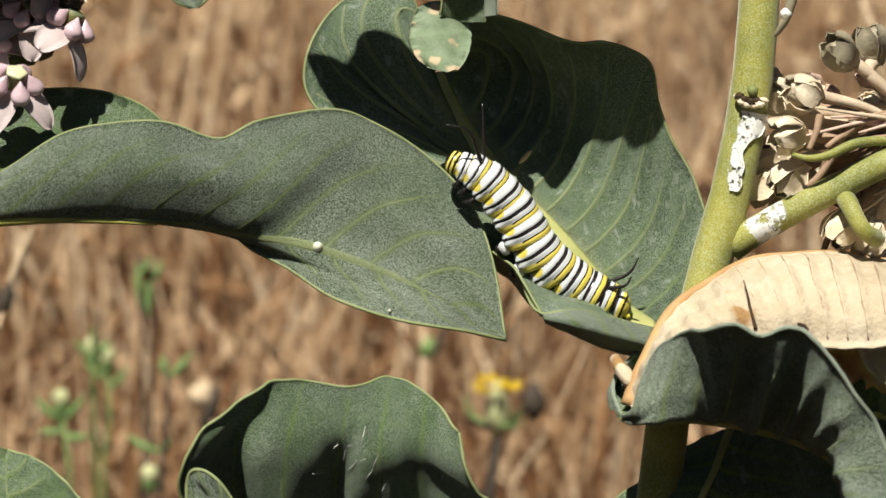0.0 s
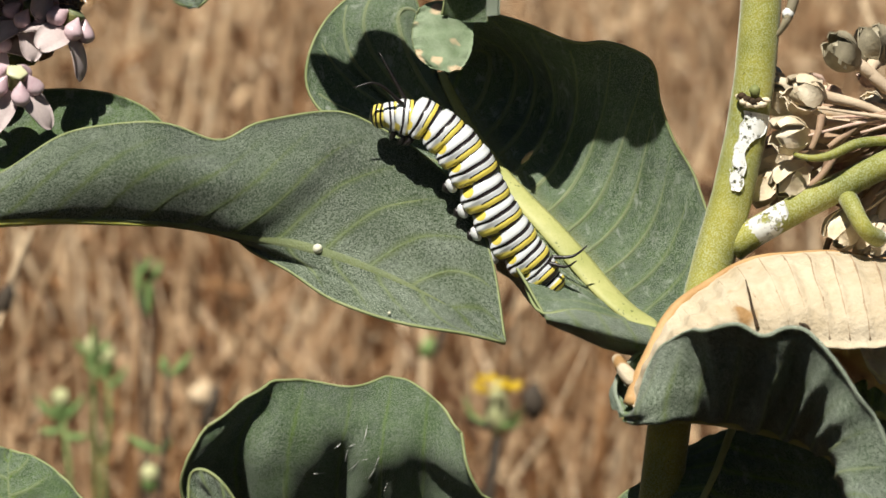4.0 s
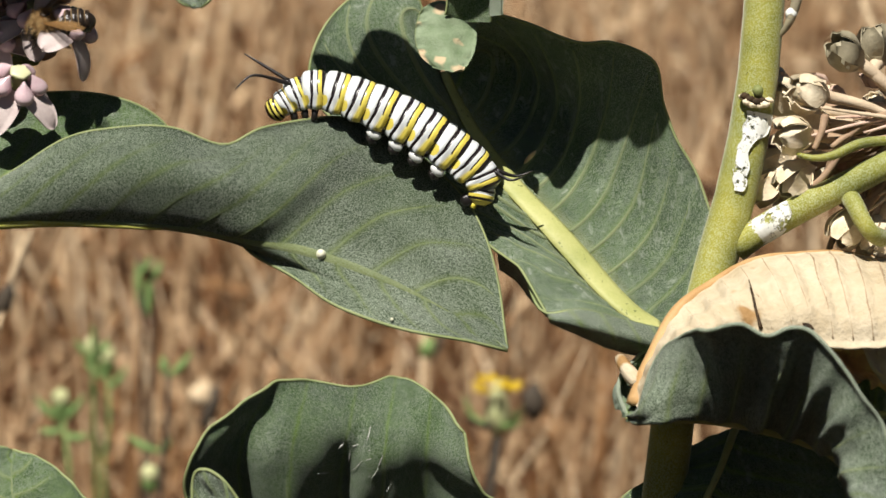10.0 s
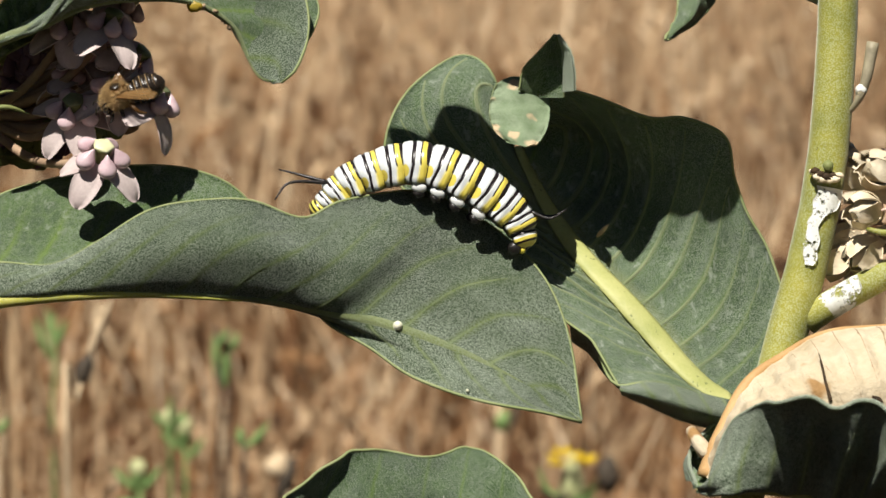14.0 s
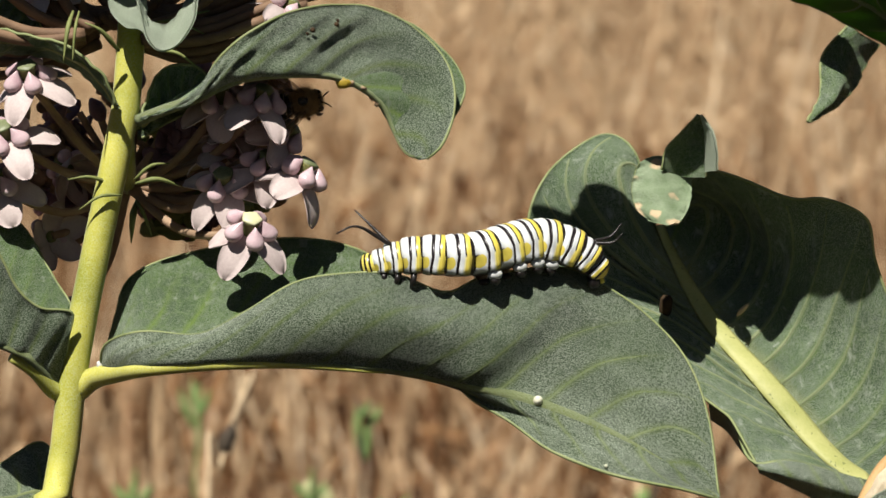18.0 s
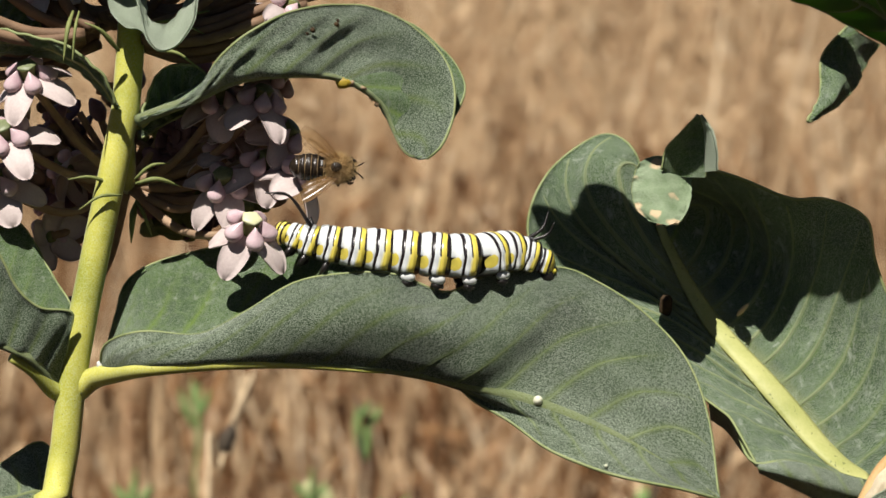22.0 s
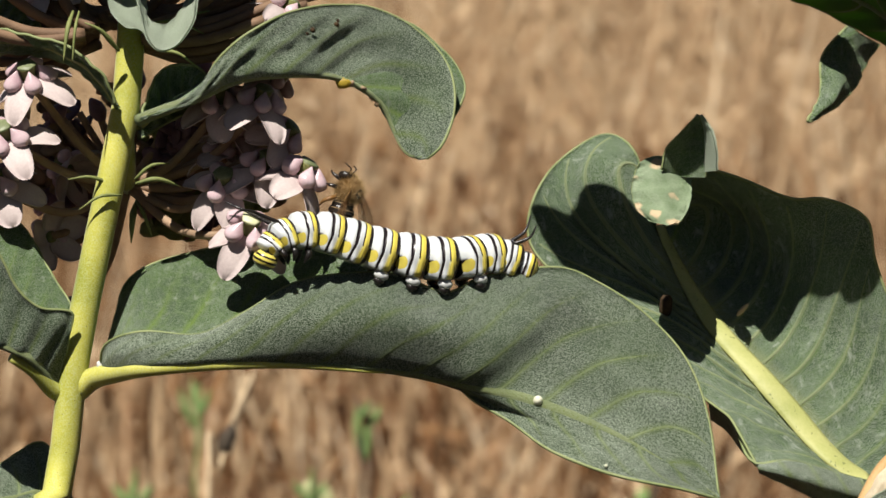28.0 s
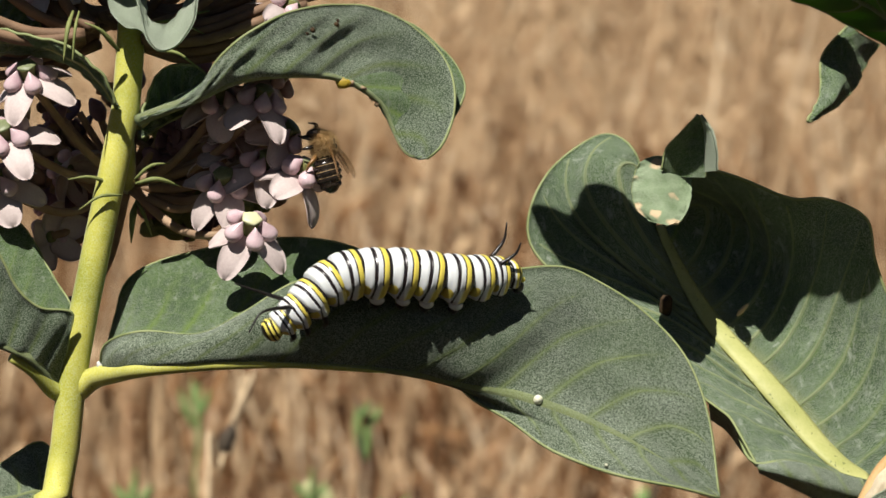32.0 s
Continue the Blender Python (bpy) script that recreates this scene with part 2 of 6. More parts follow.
def sheet(rails, nu, per_gap, even=True):
    """A surface through the rails: its grid of points and their normals."""
    r = np.stack([spline(p, nu, even) for p in rails])
    nv = per_gap * (len(rails) - 1) + 1
    g = np.stack([spline(r[:, i], nv, False) for i in range(nu)])
    du, dv = np.gradient(g, axis=0), np.gradient(g, axis=1)
    return g, unit(np.cross(du, dv))


def slab(g, normal, thick):
    """Both faces and the rim of a thin sheet."""
    nu, nv = g.shape[:2]
    v = np.vstack([(g + normal * thick / 2).reshape(-1, 3), (g - normal * thick / 2).reshape(-1, 3)])
    f, k = [], nu * nv
    for i in range(nu - 1):
        for j in range(nv - 1):
            a, b, c, d = i * nv + j, i * nv + j + 1, (i + 1) * nv + j + 1, (i + 1) * nv + j
            f.append((a, b, c, d))
            f.append((a + k, d + k, c + k, b + k))
    rim = [i * nv for i in range(nu)] + [(nu - 1) * nv + j for j in range(1, nv)]
    rim += [i * nv + nv - 1 for i in range(nu - 2, -1, -1)] + [j for j in range(nv - 2, 0, -1)]
    for a, b in zip(rim, rim[1:] + rim[:1]):
        f.append((a, a + k, b + k, b))
    return v, f


def leaf(parent, rails, mid, skin, label="", veins=9, thick=0.42, rib=(1.1, 0.3), flat=1.0, slant=0.16, quilt=0.35, nu=64,
         per_gap=9, ripple=0.5, seed=0, origin=None, skins=(None, None, None), name="leaf", margin=0.29, vein_size=(0.40, 0.20), lift=0.0, along=(), flute=0.0, folds=(), cap=False, belly=None):
    """A leaf blade through its rails, with midrib, side veins and margin as parts."""
    vein_m, rib_m, margin_m = [a or b for a, b in zip(skins, (VEIN, MIDRIB, MARGIN))]
    g, normal = sheet(rails, nu, per_gap)
    nv = g.shape[1]
    m = mid * per_gap
    u = np.linspace(0, 1, nu)[:, None]
    j = np.arange(nv)[None, :]
    side = np.where(j < m, (m - j) / max(m, 1), (j - m) / max(nv - 1 - m, 1))
    fade = np.sin(np.pi * np.clip(side, 0, 1)) ** 0.6 * np.sin(np.pi * np.clip(u, 0.02, 0.98)) ** 0.5
    s13 = slant * np.clip(side, 0, 1) ** 1.3
    phase = (u - s13) / (1 - 0.4 * s13) / 0.92 * (veins + 0.6) - 0.5 - 0.25 * (j > m)
    if along:
        phase = np.interp(np.linspace(0, 1, nv), (0,) + tuple(along) + (1,), np.arange(len(along) + 2))[None, :] + 0 * u
        side = np.abs(u - 0.3) + 0 * side
    elif not veins:
        phase = np.full((nu, nv), 0.5)
    wave = -np.cos(2 * np.pi * phase) * quilt * fade
    rng = np.array([[noise.noise(Vector((a * 5 + seed, b * 0.25, seed * 1.7))) for b in range(nv)] for a in u[:, 0]])
    edge = np.array([[noise.noise(Vector((a * 14 + seed, b * 0.1, 9.1))) for b in range(nv)] for a in u[:, 0]])
    g = g + normal * (wave + ripple * rng + ripple * edge * side ** 3)[..., None]
    if flute:
        v = np.linspace(0, 1, nv)[None, :]
        g = g + normal * (flute * np.cos(2 * np.pi * v * (len(along) + 1)) * np.sin(np.pi * v) ** 0.5 * np.clip(1.0 - u, 0, 1) ** 0.8)[..., None]
    for at, drift, wide, rise in folds:
        # a soft ridge across the near half, swelling outwards
        swell = rise * np.exp(-((u - at - drift * side) / wide) ** 2) * np.where(j <= m, np.sin(np.pi * np.clip(side, 0, 1)) ** 0.6, 0) * np.sin(np.pi * np.clip(u, 0.02, 0.98)) ** 0.3
        g = g - normal * np.sign(normal[..., 1:2]) * swell[..., None]
    if belly:
        at, wide, rise = belly
        swell = rise * np.exp(-((u - at) / wide) ** 2) * np.where(j <= m, np.exp(-((side - 0.5) / 0.26) ** 2), 0)
        g = g - normal * np.sign(normal[..., 1:2]) * swell[..., None]
    two = isinstance(skin, tuple)
    piece = slab(g, normal, thick)
    faces = (nu - 1) * (nv - 1)
    slots = [0, 1] * faces + [0] * (len(piece[1]) - 2 * faces) if two else None
    blade = part(name, piece, list(skin) if two else skin, parent, label, origin, slots)
    uv = blade.data.uv_layers.new(name="vein_map")
    flat_map = np.tile(np.stack(np.broadcast_arrays(phase, side), -1).reshape(-1, 2), (2, 1))
    corner = np.empty(len(blade.data.loops), int)
    blade.data.loops.foreach_get("vertex_index", corner)
    uv.data.foreach_set("uv", flat_map[corner].ravel())
    if rib:
        line = g[:, m] + normal[:, m] * lift
        rod = tube(line, rib, 10)
        if flat != 1.0:
            off = rod[0] - np.repeat(line, 10, 0)
            nn = np.repeat(normal[:, m], 10, 0)
            rod = (rod[0] - nn * ((off * nn).sum(1) * (1 - flat))[:, None], rod[1])
        part("midrib", rod, rib_m, blade)
    rods = []
    for k in range(veins):
        for way in ((-1, 1) if 0 < m < nv - 1 else ((1,) if m == 0 else (-1,))):
            u0 = (k + 0.5 + 0.25 * (way > 0)) / (veins + 0.6) * 0.92
            pts = []
            for s in np.linspace(0, 0.95, 26):
                a = min(u0 + slant * (s ** 1.3) * (1 - 0.4 * u0), 0.985) * (nu - 1)
                b = m + way * s * (m if way < 0 else nv - 1 - m)
                i0, j0 = int(min(a, nu - 2)), int(min(b, nv - 2))
                fa, fb = a - i0, b - j0
                p = (g[i0, j0] * (1 - fa) + g[i0 + 1, j0] * fa) * (1 - fb) + (g[i0, j0 + 1] * (1 - fa) + g[i0 + 1, j0 + 1] * fa) * fb
                pts.append(p)
            rods.append(part("vein", tube(np.array(pts), (vein_size[0] * (0.5 + 0.75 * u0), vein_size[1] * (0.75 + 0.5 * u0)), 5), vein_m, blade))
    for s in along:
        pts = [g[i, int(round(s * (nv - 1)))] for i in range(0, int(nu * (0.70 + 0.10 * math.sin(40 * s))))]
        part("vein", tube(np.array(pts), (vein_size[0], vein_size[0], vein_size[1]), 6), vein_m, blade)
    if margin:
        for edge_line in (g[:, 0], g[:, -1]) + ((g[-1],) if cap else ()):
            part("margin", tube(edge_line, (margin, margin), 6), margin_m, blade)
    return blade


# ---- ground and field ----
def straw_material(name, stops):
    m, nt, bsdf = shader(name, 0.7, 0.25)
    geo = nt.nodes.new("ShaderNodeNewGeometry")
    patch = noise_tex(nt, coords(nt), 13.0, 4, 0.65)
    both = nt.nodes.new("ShaderNodeMath")
    both.operation = "MULTIPLY_ADD"
    both.inputs[1].default_value = 0.50
    nt.links.new(geo.outputs["Random Per Island"], both.inputs[0])
    shift = nt.nodes.new("ShaderNodeMapRange")
    shift.inputs["From Min"].default_value, shift.inputs["From Max"].default_value = 0.3, 0.7
    shift.inputs["To Min"].default_value, shift.inputs["To Max"].default_value = -0.06, 0.56
    nt.links.new(patch, shift.inputs["Value"])
    nt.links.new(shift.outputs[0], both.inputs[2])
    col = ramp(nt, both.outputs[0], stops)
    nt.links.new(col, bsdf.inputs["Base Color"])
    through_light(nt, bsdf, col, 0.25)
    return m


STRAW = straw_material("dry_grass", [(0.0, (0.10, 0.050, 0.022)), (0.3, (0.36, 0.22, 0.115)), (0.65, (0.66, 0.475, 0.28)), (1.0, (0.92, 0.80, 0.58))])
BROWN_GRASS = straw_material("brown_grass", [(0.0, (0.024, 0.009, 0.004)), (0.40, (0.115, 0.049, 0.018)), (0.75, (0.335, 0.178, 0.075)), (1.0, (0.80, 0.61, 0.40))])
# a darkened grass for unseen ground, so that less light bounces up
LOW_BOUNCE_WEEDS = straw_material("low_bounce_weeds", [(0.0, (0.016, 0.008, 0.004)), (0.4, (0.062, 0.031, 0.014)), (0.75, (0.130, 0.072, 0.034)), (1.0, (0.24, 0.175, 0.115))])
SOIL = mottled("dry_ground", (0.018, 0.012, 0.008), (0.055, 0.036, 0.022), 6, 0.9, 0.1, 0.5, 0.02, 60)


def build_ground():
    n = 60
    r = np.concatenate([[0], np.geomspace(0.3, 900, n)])
    v, f = [], []
    for i, d in enumerate(r):
        for k in range(48):
            a = 2 * math.pi * k / 48
            x, y = d * math.cos(a), d * math.sin(a)
            v.append((x * 1000, y * 1000, 12 * noise.noise(Vector((x, y, 0)) * 1.5)))
    for i in range(n):
        for k in range(48):
            a, b = i * 48 + k, i * 48 + (k + 1) % 48
            f.append((a, a + 48, b + 48, b))
    tagged(new("ground", mesh("ground", (np.array(v), f), SOIL)), "brown dry soil under dead summer grass", "ground", kind="structure")


def build_grass(name, near, far, count, heads, seed, skin, label, low=0.10, high=0.30, fat=1.0, sweep=(-15, 18), stoop=0.62):
    """Bent dead blades in clumps, and loose seed heads among them."""
    rng = np.random.default_rng(seed)
    d = near + (far - near) * rng.random(count) ** 1.4
    az = np.radians(rng.uniform(*sweep, count))
    x, y = d * np.sin(az) + rng.normal(0, 0.02, count), d * np.cos(az)
    tall = rng.uniform(low, high, count) * np.where(rng.random(count) < 0.10, 1.5, 1)
    lean, way = rng.uniform(0.02, stoop, count) ** 1.2, rng.uniform(0, 2 * np.pi, count)
    wide = rng.uniform(0.0015, 0.006, count) * (1 + d * 0.12) * fat
    turn = rng.uniform(-0.9, 0.9, count)
    v = np.zeros((count, 7, 3))
    for k, s in enumerate((0.0, 0.4, 0.75)):
        bend = lean * tall * s ** 1.6 * 1.3
        cx, cy, cz = x + bend * np.cos(way), y + bend * np.sin(way), tall * s * (1 - 0.25 * lean * s)
        w = wide * (1 - 0.5 * s) / 2
        v[:, 2 * k] = np.stack([cx - w * np.cos(turn), cy - w * np.sin(turn), cz], 1)
        v[:, 2 * k + 1] = np.stack([cx + w * np.cos(turn), cy + w * np.sin(turn), cz], 1)
    bend = lean * tall * 1.3
    v[:, 6] = np.stack([x + bend * np.cos(way), y + bend * np.sin(way), tall * (1 - 0.25 * lean)], 1)
    base = np.arange(count)[:, None] * 7
    quads = np.concatenate([base + np.array([0, 1, 3, 2]), base + np.array([2, 3, 5, 4])])
    tris = base + np.array([4, 5, 6])
    d = near + (min(far, 10) - near) * rng.random(heads) ** 1.3
    az = np.radians(rng.uniform(*sweep, heads))
    c = np.stack([d * np.sin(az), d * np.cos(az), rng.uniform(0.02, 0.30, heads)], 1)
    r = rng.uniform(0.002, 0.006, heads)[:, None] * (1 + 0.15 * d[:, None])
    axis = unit(rng.normal(size=(heads, 3)) * np.array([0.6, 0.4, 1.0]))
    side = unit(np.cross(axis, np.array([0.1, 1.0, 0.2])))
    deep = np.cross(axis, side)
    o = np.stack([c + axis * r * 4, c - axis * r * 3, c + side * r, c - side * r, c + deep * r, c - deep * r], 1)
    start = count * 7 + np.arange(heads)[:, None] * 6
    more = [start + np.array(f) for f in ((0, 2, 4), (0, 4, 3), (0, 3, 5), (0, 5, 2), (1, 4, 2), (1, 3, 4), (1, 5, 3), (1, 2, 5))]
    me = bpy.data.meshes.new(name)
    me.from_pydata(np.vstack([v.reshape(-1, 3), o.reshape(-1, 3)]).tolist(), [], quads.tolist() + tris.tolist() + np.concatenate(more).tolist())
    me.materials.append(skin)
    tagged(new(name, me), label, "grass", kind="stuff")


build_ground()
build_grass("dry_grass", 2.9, 16, 36000, 6000, 4, STRAW, "dense field of dead straw-coloured summer grass")
build_grass("dry_weeds", 1.0, 3.4, 13000, 4200, 9, BROWN_GRASS, "reddish brown dead weeds and grass stems", 0.10, 0.32, 1.2, stoop=1.2)
build_grass("straw_grass", 1.2, 6.0, 5200, 900, 15, STRAW, "thin pale straw stems standing in the field", 0.22, 0.46, 0.75)

build_grass("dry_weeds", 0.4, 4.6, 34000, 2000, 21, LOW_BOUNCE_WEEDS, "unseen dead weeds of the field, darkened to bounce less light", 0.10, 0.28, 1.9, (75, 285))
build_grass("dry_weeds", 1.0, 4.6, 18000, 2000, 26, BROWN_GRASS, "reddish brown dead weeds beside the plants", 0.10, 0.30, 1.7, (17, 82))
build_grass("dry_weeds", 1.0, 4.6, 18000, 2000, 27, BROWN_GRASS, "reddish brown dead weeds beside the plants", 0.10, 0.30, 1.7, (278, 346))
build_grass("straw_grass", 1.3, 6.0, 12000, 900, 28, STRAW, "thin pale straw stems of the field all round", 0.20, 0.42, 0.9, (17, 346))
build_grass("dry_grass", 3.2, 16, 60000, 1000, 25, STRAW, "dead straw-coloured grass of the field all round", 0.10, 0.28, 2.0, (17, 346))
# ground cover below the view, in the same darkened colour
build_grass("dry_grass", 0.05, 1.25, 15000, 600, 23, LOW_BOUNCE_WEEDS, "short unseen trampled grass under the plants, darkened to bounce less light", 0.05, 0.15, 1.3, (-180, 180))


# ---- the flowering milkweed plant ----
LEFT_BASE = (-66.0, 478.0, 0.0)
RIGHT_BASE = (52.0, 500.0, 0.0)
left_plant = thing("milkweed_plant", LEFT_BASE, "flowering milkweed with downy grey-green leaves and pale pink flowers", "plant", "milkweed plants")
right_plant = thing("milkweed_plant", RIGHT_BASE, "milkweed with thick stem, curled leaves and dried flowers", "plant", "milkweed plants")

part("stem", tube(spline([(-55.3, 507.1, 712.1), (-55.8, 505.0, 700.1), (-56.8, 501.6, 686.3), (-59.9, 497.9, 671.5),
        (-63.3, 494.0, 654.8), (-65.9, 490.4, 640.2), (-67.9, 486.7, 619.2), (-69.5, 482.9, 597.7)] + [(-64.0, 480.0, 300.0), LEFT_BASE], 60), (2.5, 2.7, 3.0, 3.2, 3.6, 4.0), 20), STEM, left_plant)

MAIN_ORIGIN = (-63.8, 491.3, 639.5)
near_edge = [(-60.6, 488.7, 642.1), (-59.0, 484.6, 647.6), (-52.4, 481.0, 650.5), (-42.5, 480.0, 650.3),
        (-34.7, 480.6, 653.9), (-26.0, 483.5, 658.8), (-18.2, 485.8, 660.0), (-8.3, 486.7, 659.5), (0.6, 488.1, 656.1),
        (7.6, 492.5, 658.2), (20.4, 498.7, 658.7), (28.0, 499.2, 655.9), (37.1, 497.2, 649.9), (43.9, 492.8, 642.2),
        (47.1, 487.0, 632.7), (48.2, 479.0, 621.5)]
near_half = [(-60.5, 487.6, 641.6), (-54.9, 480.4, 646.9), (-42.3, 476.7, 648.9), (-27.7, 478.4, 652.9),
        (-13.1, 480.6, 653.4), (1.6, 482.9, 649.7), (19.7, 491.6, 647.1), (33.7, 490.2, 639.2), (42.4, 484.6, 630.3),
        (48.2, 478.9, 621.4)]
midline = [(-61.5, 489.4, 640.6), (-51.5, 480.0, 644.5), (-39.4, 477.7, 646.0), (-26.0, 480.7, 645.4),
        (-10.3, 483.8, 643.2), (4.6, 485.3, 640.1), (16.5, 484.8, 637.2), (34.3, 482.5, 629.8), (48.2, 478.9, 621.3)]
far_half = [(-61.1, 492.4, 640.3), (-55.8, 493.7, 647.7), (-43.6, 492.3, 651.1), (-28.4, 490.7, 653.4),
        (-14.4, 491.1, 650.3), (-2.4, 490.7, 642.2), (7.6, 487.8, 636.9), (19.4, 482.0, 632.7), (33.1, 478.0, 627.4),
        (48.2, 478.9, 621.2)]
far_edge = [(-61.1, 494.5, 640.3), (-59.1, 500.1, 649.5), (-57.2, 503.2, 655.1), (-50.7, 504.8, 658.8),
        (-39.2, 503.3, 661.9), (-30.9, 501.6, 663.4), (-18.7, 500.4, 662.7), (-10.6, 499.8, 658.9),
        (-4.5, 498.2, 649.9), (0.6, 494.6, 641.3), (4.6, 489.8, 637.0), (11.6, 485.2, 633.7), (19.3, 479.4, 629.5),
        (29.0, 475.8, 626.6), (40.8, 475.4, 624.3), (48.2, 478.9, 621.1)]
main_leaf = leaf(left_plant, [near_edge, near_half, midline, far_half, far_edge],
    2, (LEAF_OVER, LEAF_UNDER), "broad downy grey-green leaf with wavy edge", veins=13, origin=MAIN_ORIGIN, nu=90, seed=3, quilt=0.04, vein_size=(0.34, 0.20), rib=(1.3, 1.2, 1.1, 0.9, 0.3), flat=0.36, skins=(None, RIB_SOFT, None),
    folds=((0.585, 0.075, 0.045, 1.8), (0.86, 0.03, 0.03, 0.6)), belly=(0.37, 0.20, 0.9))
part("petiole", tube(spline([(-65.2, 490.3, 637.9), (-62.0, 489.4, 640.4), (-57.4, 484.7, 642.4), (-51.4, 479.4, 644.3), (-39.4, 477.2, 645.5), (-26.0, 480.2, 644.9), (-10.3, 483.4, 642.8)], 40), (2.2, 1.8, 1.3, 1.0, 0.8, 0.6, 0.25), 12), STEM, main_leaf, "yellow-green stalk running into the midrib")

near_edge = [(-53.2, 494.5, 686.4), (-44.5, 486.9, 689.6), (-38.4, 485.3, 697.7), (-32.5, 486.2, 702.7),
        (-25.0, 491.8, 705.6), (-14.5, 502.9, 705.4), (-6.5, 506.4, 702.0), (-0.4, 505.4, 696.5), (1.9, 501.4, 691.4),
        (1.7, 497.5, 686.3), (-0.2, 494.6, 681.6), (-2.9, 494.2, 679.0)]
near_half = [(-53.2, 494.4, 686.2), (-43.3, 485.1, 690.8), (-34.4, 484.4, 698.4), (-24.0, 489.8, 700.1),
        (-14.4, 499.6, 698.1), (-7.0, 501.4, 691.4), (-3.9, 498.3, 685.2), (-3.9, 494.2, 678.9)]
midline = [(-53.9, 496.4, 685.7), (-43.7, 489.0, 690.1), (-34.6, 486.7, 694.3), (-24.0, 488.8, 694.8),
        (-17.3, 493.6, 693.1), (-11.4, 496.9, 688.9), (-8.9, 497.1, 684.0), (-6.9, 495.5, 680.6), (-5.0, 494.2, 679.3)]
far_edge = [(-53.7, 504.4, 685.4), (-41.0, 505.8, 692.9), (-31.0, 509.0, 699.7), (-16.9, 513.7, 703.4),
        (-4.5, 515.2, 700.1), (3.1, 510.7, 692.3), (2.9, 504.7, 686.9), (-3.9, 494.2, 679.1)]
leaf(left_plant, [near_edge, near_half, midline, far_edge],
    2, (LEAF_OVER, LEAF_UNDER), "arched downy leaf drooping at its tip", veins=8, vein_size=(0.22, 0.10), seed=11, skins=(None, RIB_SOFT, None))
AMBER_EDGE = mottled("amber_edge", (0.36, 0.24, 0.02), (0.58, 0.44, 0.06), 400, 0.4, 0.4, thin=0.3)
part("torn_edge", blob((1.5, 0.5, 0.95), (-17.5, 493.0, 692.6), None, 8, 10, 0.4), AMBER_EDGE, left_plant, "amber dried lump on the leaf edge")
part("bud", join(blob((1.4, 1.3, 1.2), (-67.2, 503.0, 650.4), None, 8, 10, 0.1), blob((1.1, 1.1, 1.0), (-66.5, 502.0, 649.5), None, 8, 10, 0.1)), HOOD, left_plant, "small pink flower bud behind the stem")
part("sap_drop", blob((0.6, 0.5, 0.7), (-60.6, 487.5, 643.3), None, 8, 10, 0.4), WHITE_SKIN, left_plant, "white drop of dried sap")
# its torn lower edge
part("torn_edge", join(*[blob((a, 0.4, b), p, None, 6, 8, 0.9) for p, a, b in (
    ((-17.5, 493.3, 692.7), 1.2, 0.8), ((-16.3, 493.9, 692.4), 0.7, 0.6), ((-14.3, 495.2, 691.5), 0.8, 0.35), ((-12.6, 496.3, 689.9), 0.45, 0.6), ((-11.7, 496.7, 688.5), 0.4, 0.6))]), DEAD_VEIN, left_plant, "ragged brown chewed leaf edge")

near_edge = [(-68.6, 489.8, 638.5), (-66.0, 488.2, 648.8), (-65.4, 487.6, 652.7), (-70.6, 485.4, 654.0),
        (-74.4, 484.8, 657.6), (-77.3, 485.2, 663.5), (-83.3, 487.4, 673.2)]
midline = [(-68.6, 489.8, 638.3), (-71.9, 485.5, 644.3), (-75.6, 484.0, 646.7), (-81.4, 483.9, 649.8),
        (-89.4, 486.0, 658.4)]
far_edge = [(-68.9, 492.0, 638.0), (-66.1, 494.3, 650.7), (-70.5, 499.5, 657.4), (-75.4, 502.8, 664.6),
        (-80.0, 503.7, 669.6), (-86.1, 504.7, 675.6)]
leaf(left_plant, [near_edge, midline, far_edge],
    1, (LEAF_UNDER, LEAF_OVER), "curled downy leaf folded along its midrib", veins=7, seed=21, skins=(None, RIB_SOFT, None))
part("petiole", tube(spline([(-66.2, 491.0, 638.2), (-68.8, 489.4, 638.2), (-72.1, 486.6, 642.5), (-75.8, 484.8, 645.3)], 12), (2.2, 1.6, 1.3, 0.9), 12), STEM, left_plant, "short yellow-green leaf stalk")
near_edge = [(-64.6, 500.8, 607.1), (-69.1, 504.5, 616.8), (-73.5, 507.8, 624.0), (-79.5, 505.4, 621.9),
        (-87.4, 502.4, 616.3)]
midline = [(-64.4, 498.7, 606.6), (-71.3, 498.4, 616.3), (-78.5, 498.4, 616.3), (-87.8, 498.2, 615.3)]
far_edge = [(-64.4, 498.3, 604.6), (-71.5, 491.1, 609.9), (-79.7, 491.1, 609.9), (-87.4, 495.9, 613.8)]
leaf(left_plant, [near_edge, midline, far_edge],
    1, (LEAF_UNDER, LEAF_OVER), "shaded lower leaf behind the stem", veins=6, seed=23, rib=(0.6, 0.3), skins=(None, RIB_SOFT, None))
edge = [(-43.2, 498.4, 708.7), (-43.4, 493.5, 704.2), (-45.7, 490.8, 700.0), (-48.9, 488.5, 698.8),
        (-51.2, 488.8, 700.5), (-52.5, 491.4, 703.4), (-53.7, 494.4, 709.1)]
inner_line = [(-45.8, 504.4, 708.2), (-45.7, 497.9, 705.8), (-47.5, 495.5, 703.5), (-49.8, 493.3, 702.7),
        (-51.8, 495.5, 704.0), (-52.7, 498.1, 706.8), (-53.4, 498.4, 708.7)]
leaf(left_plant, [edge, inner_line],
    0, LEAF_PALE, "small pale curled top leaf", veins=0, rib=None, seed=24, quilt=0, name="young_leaf", margin=0)
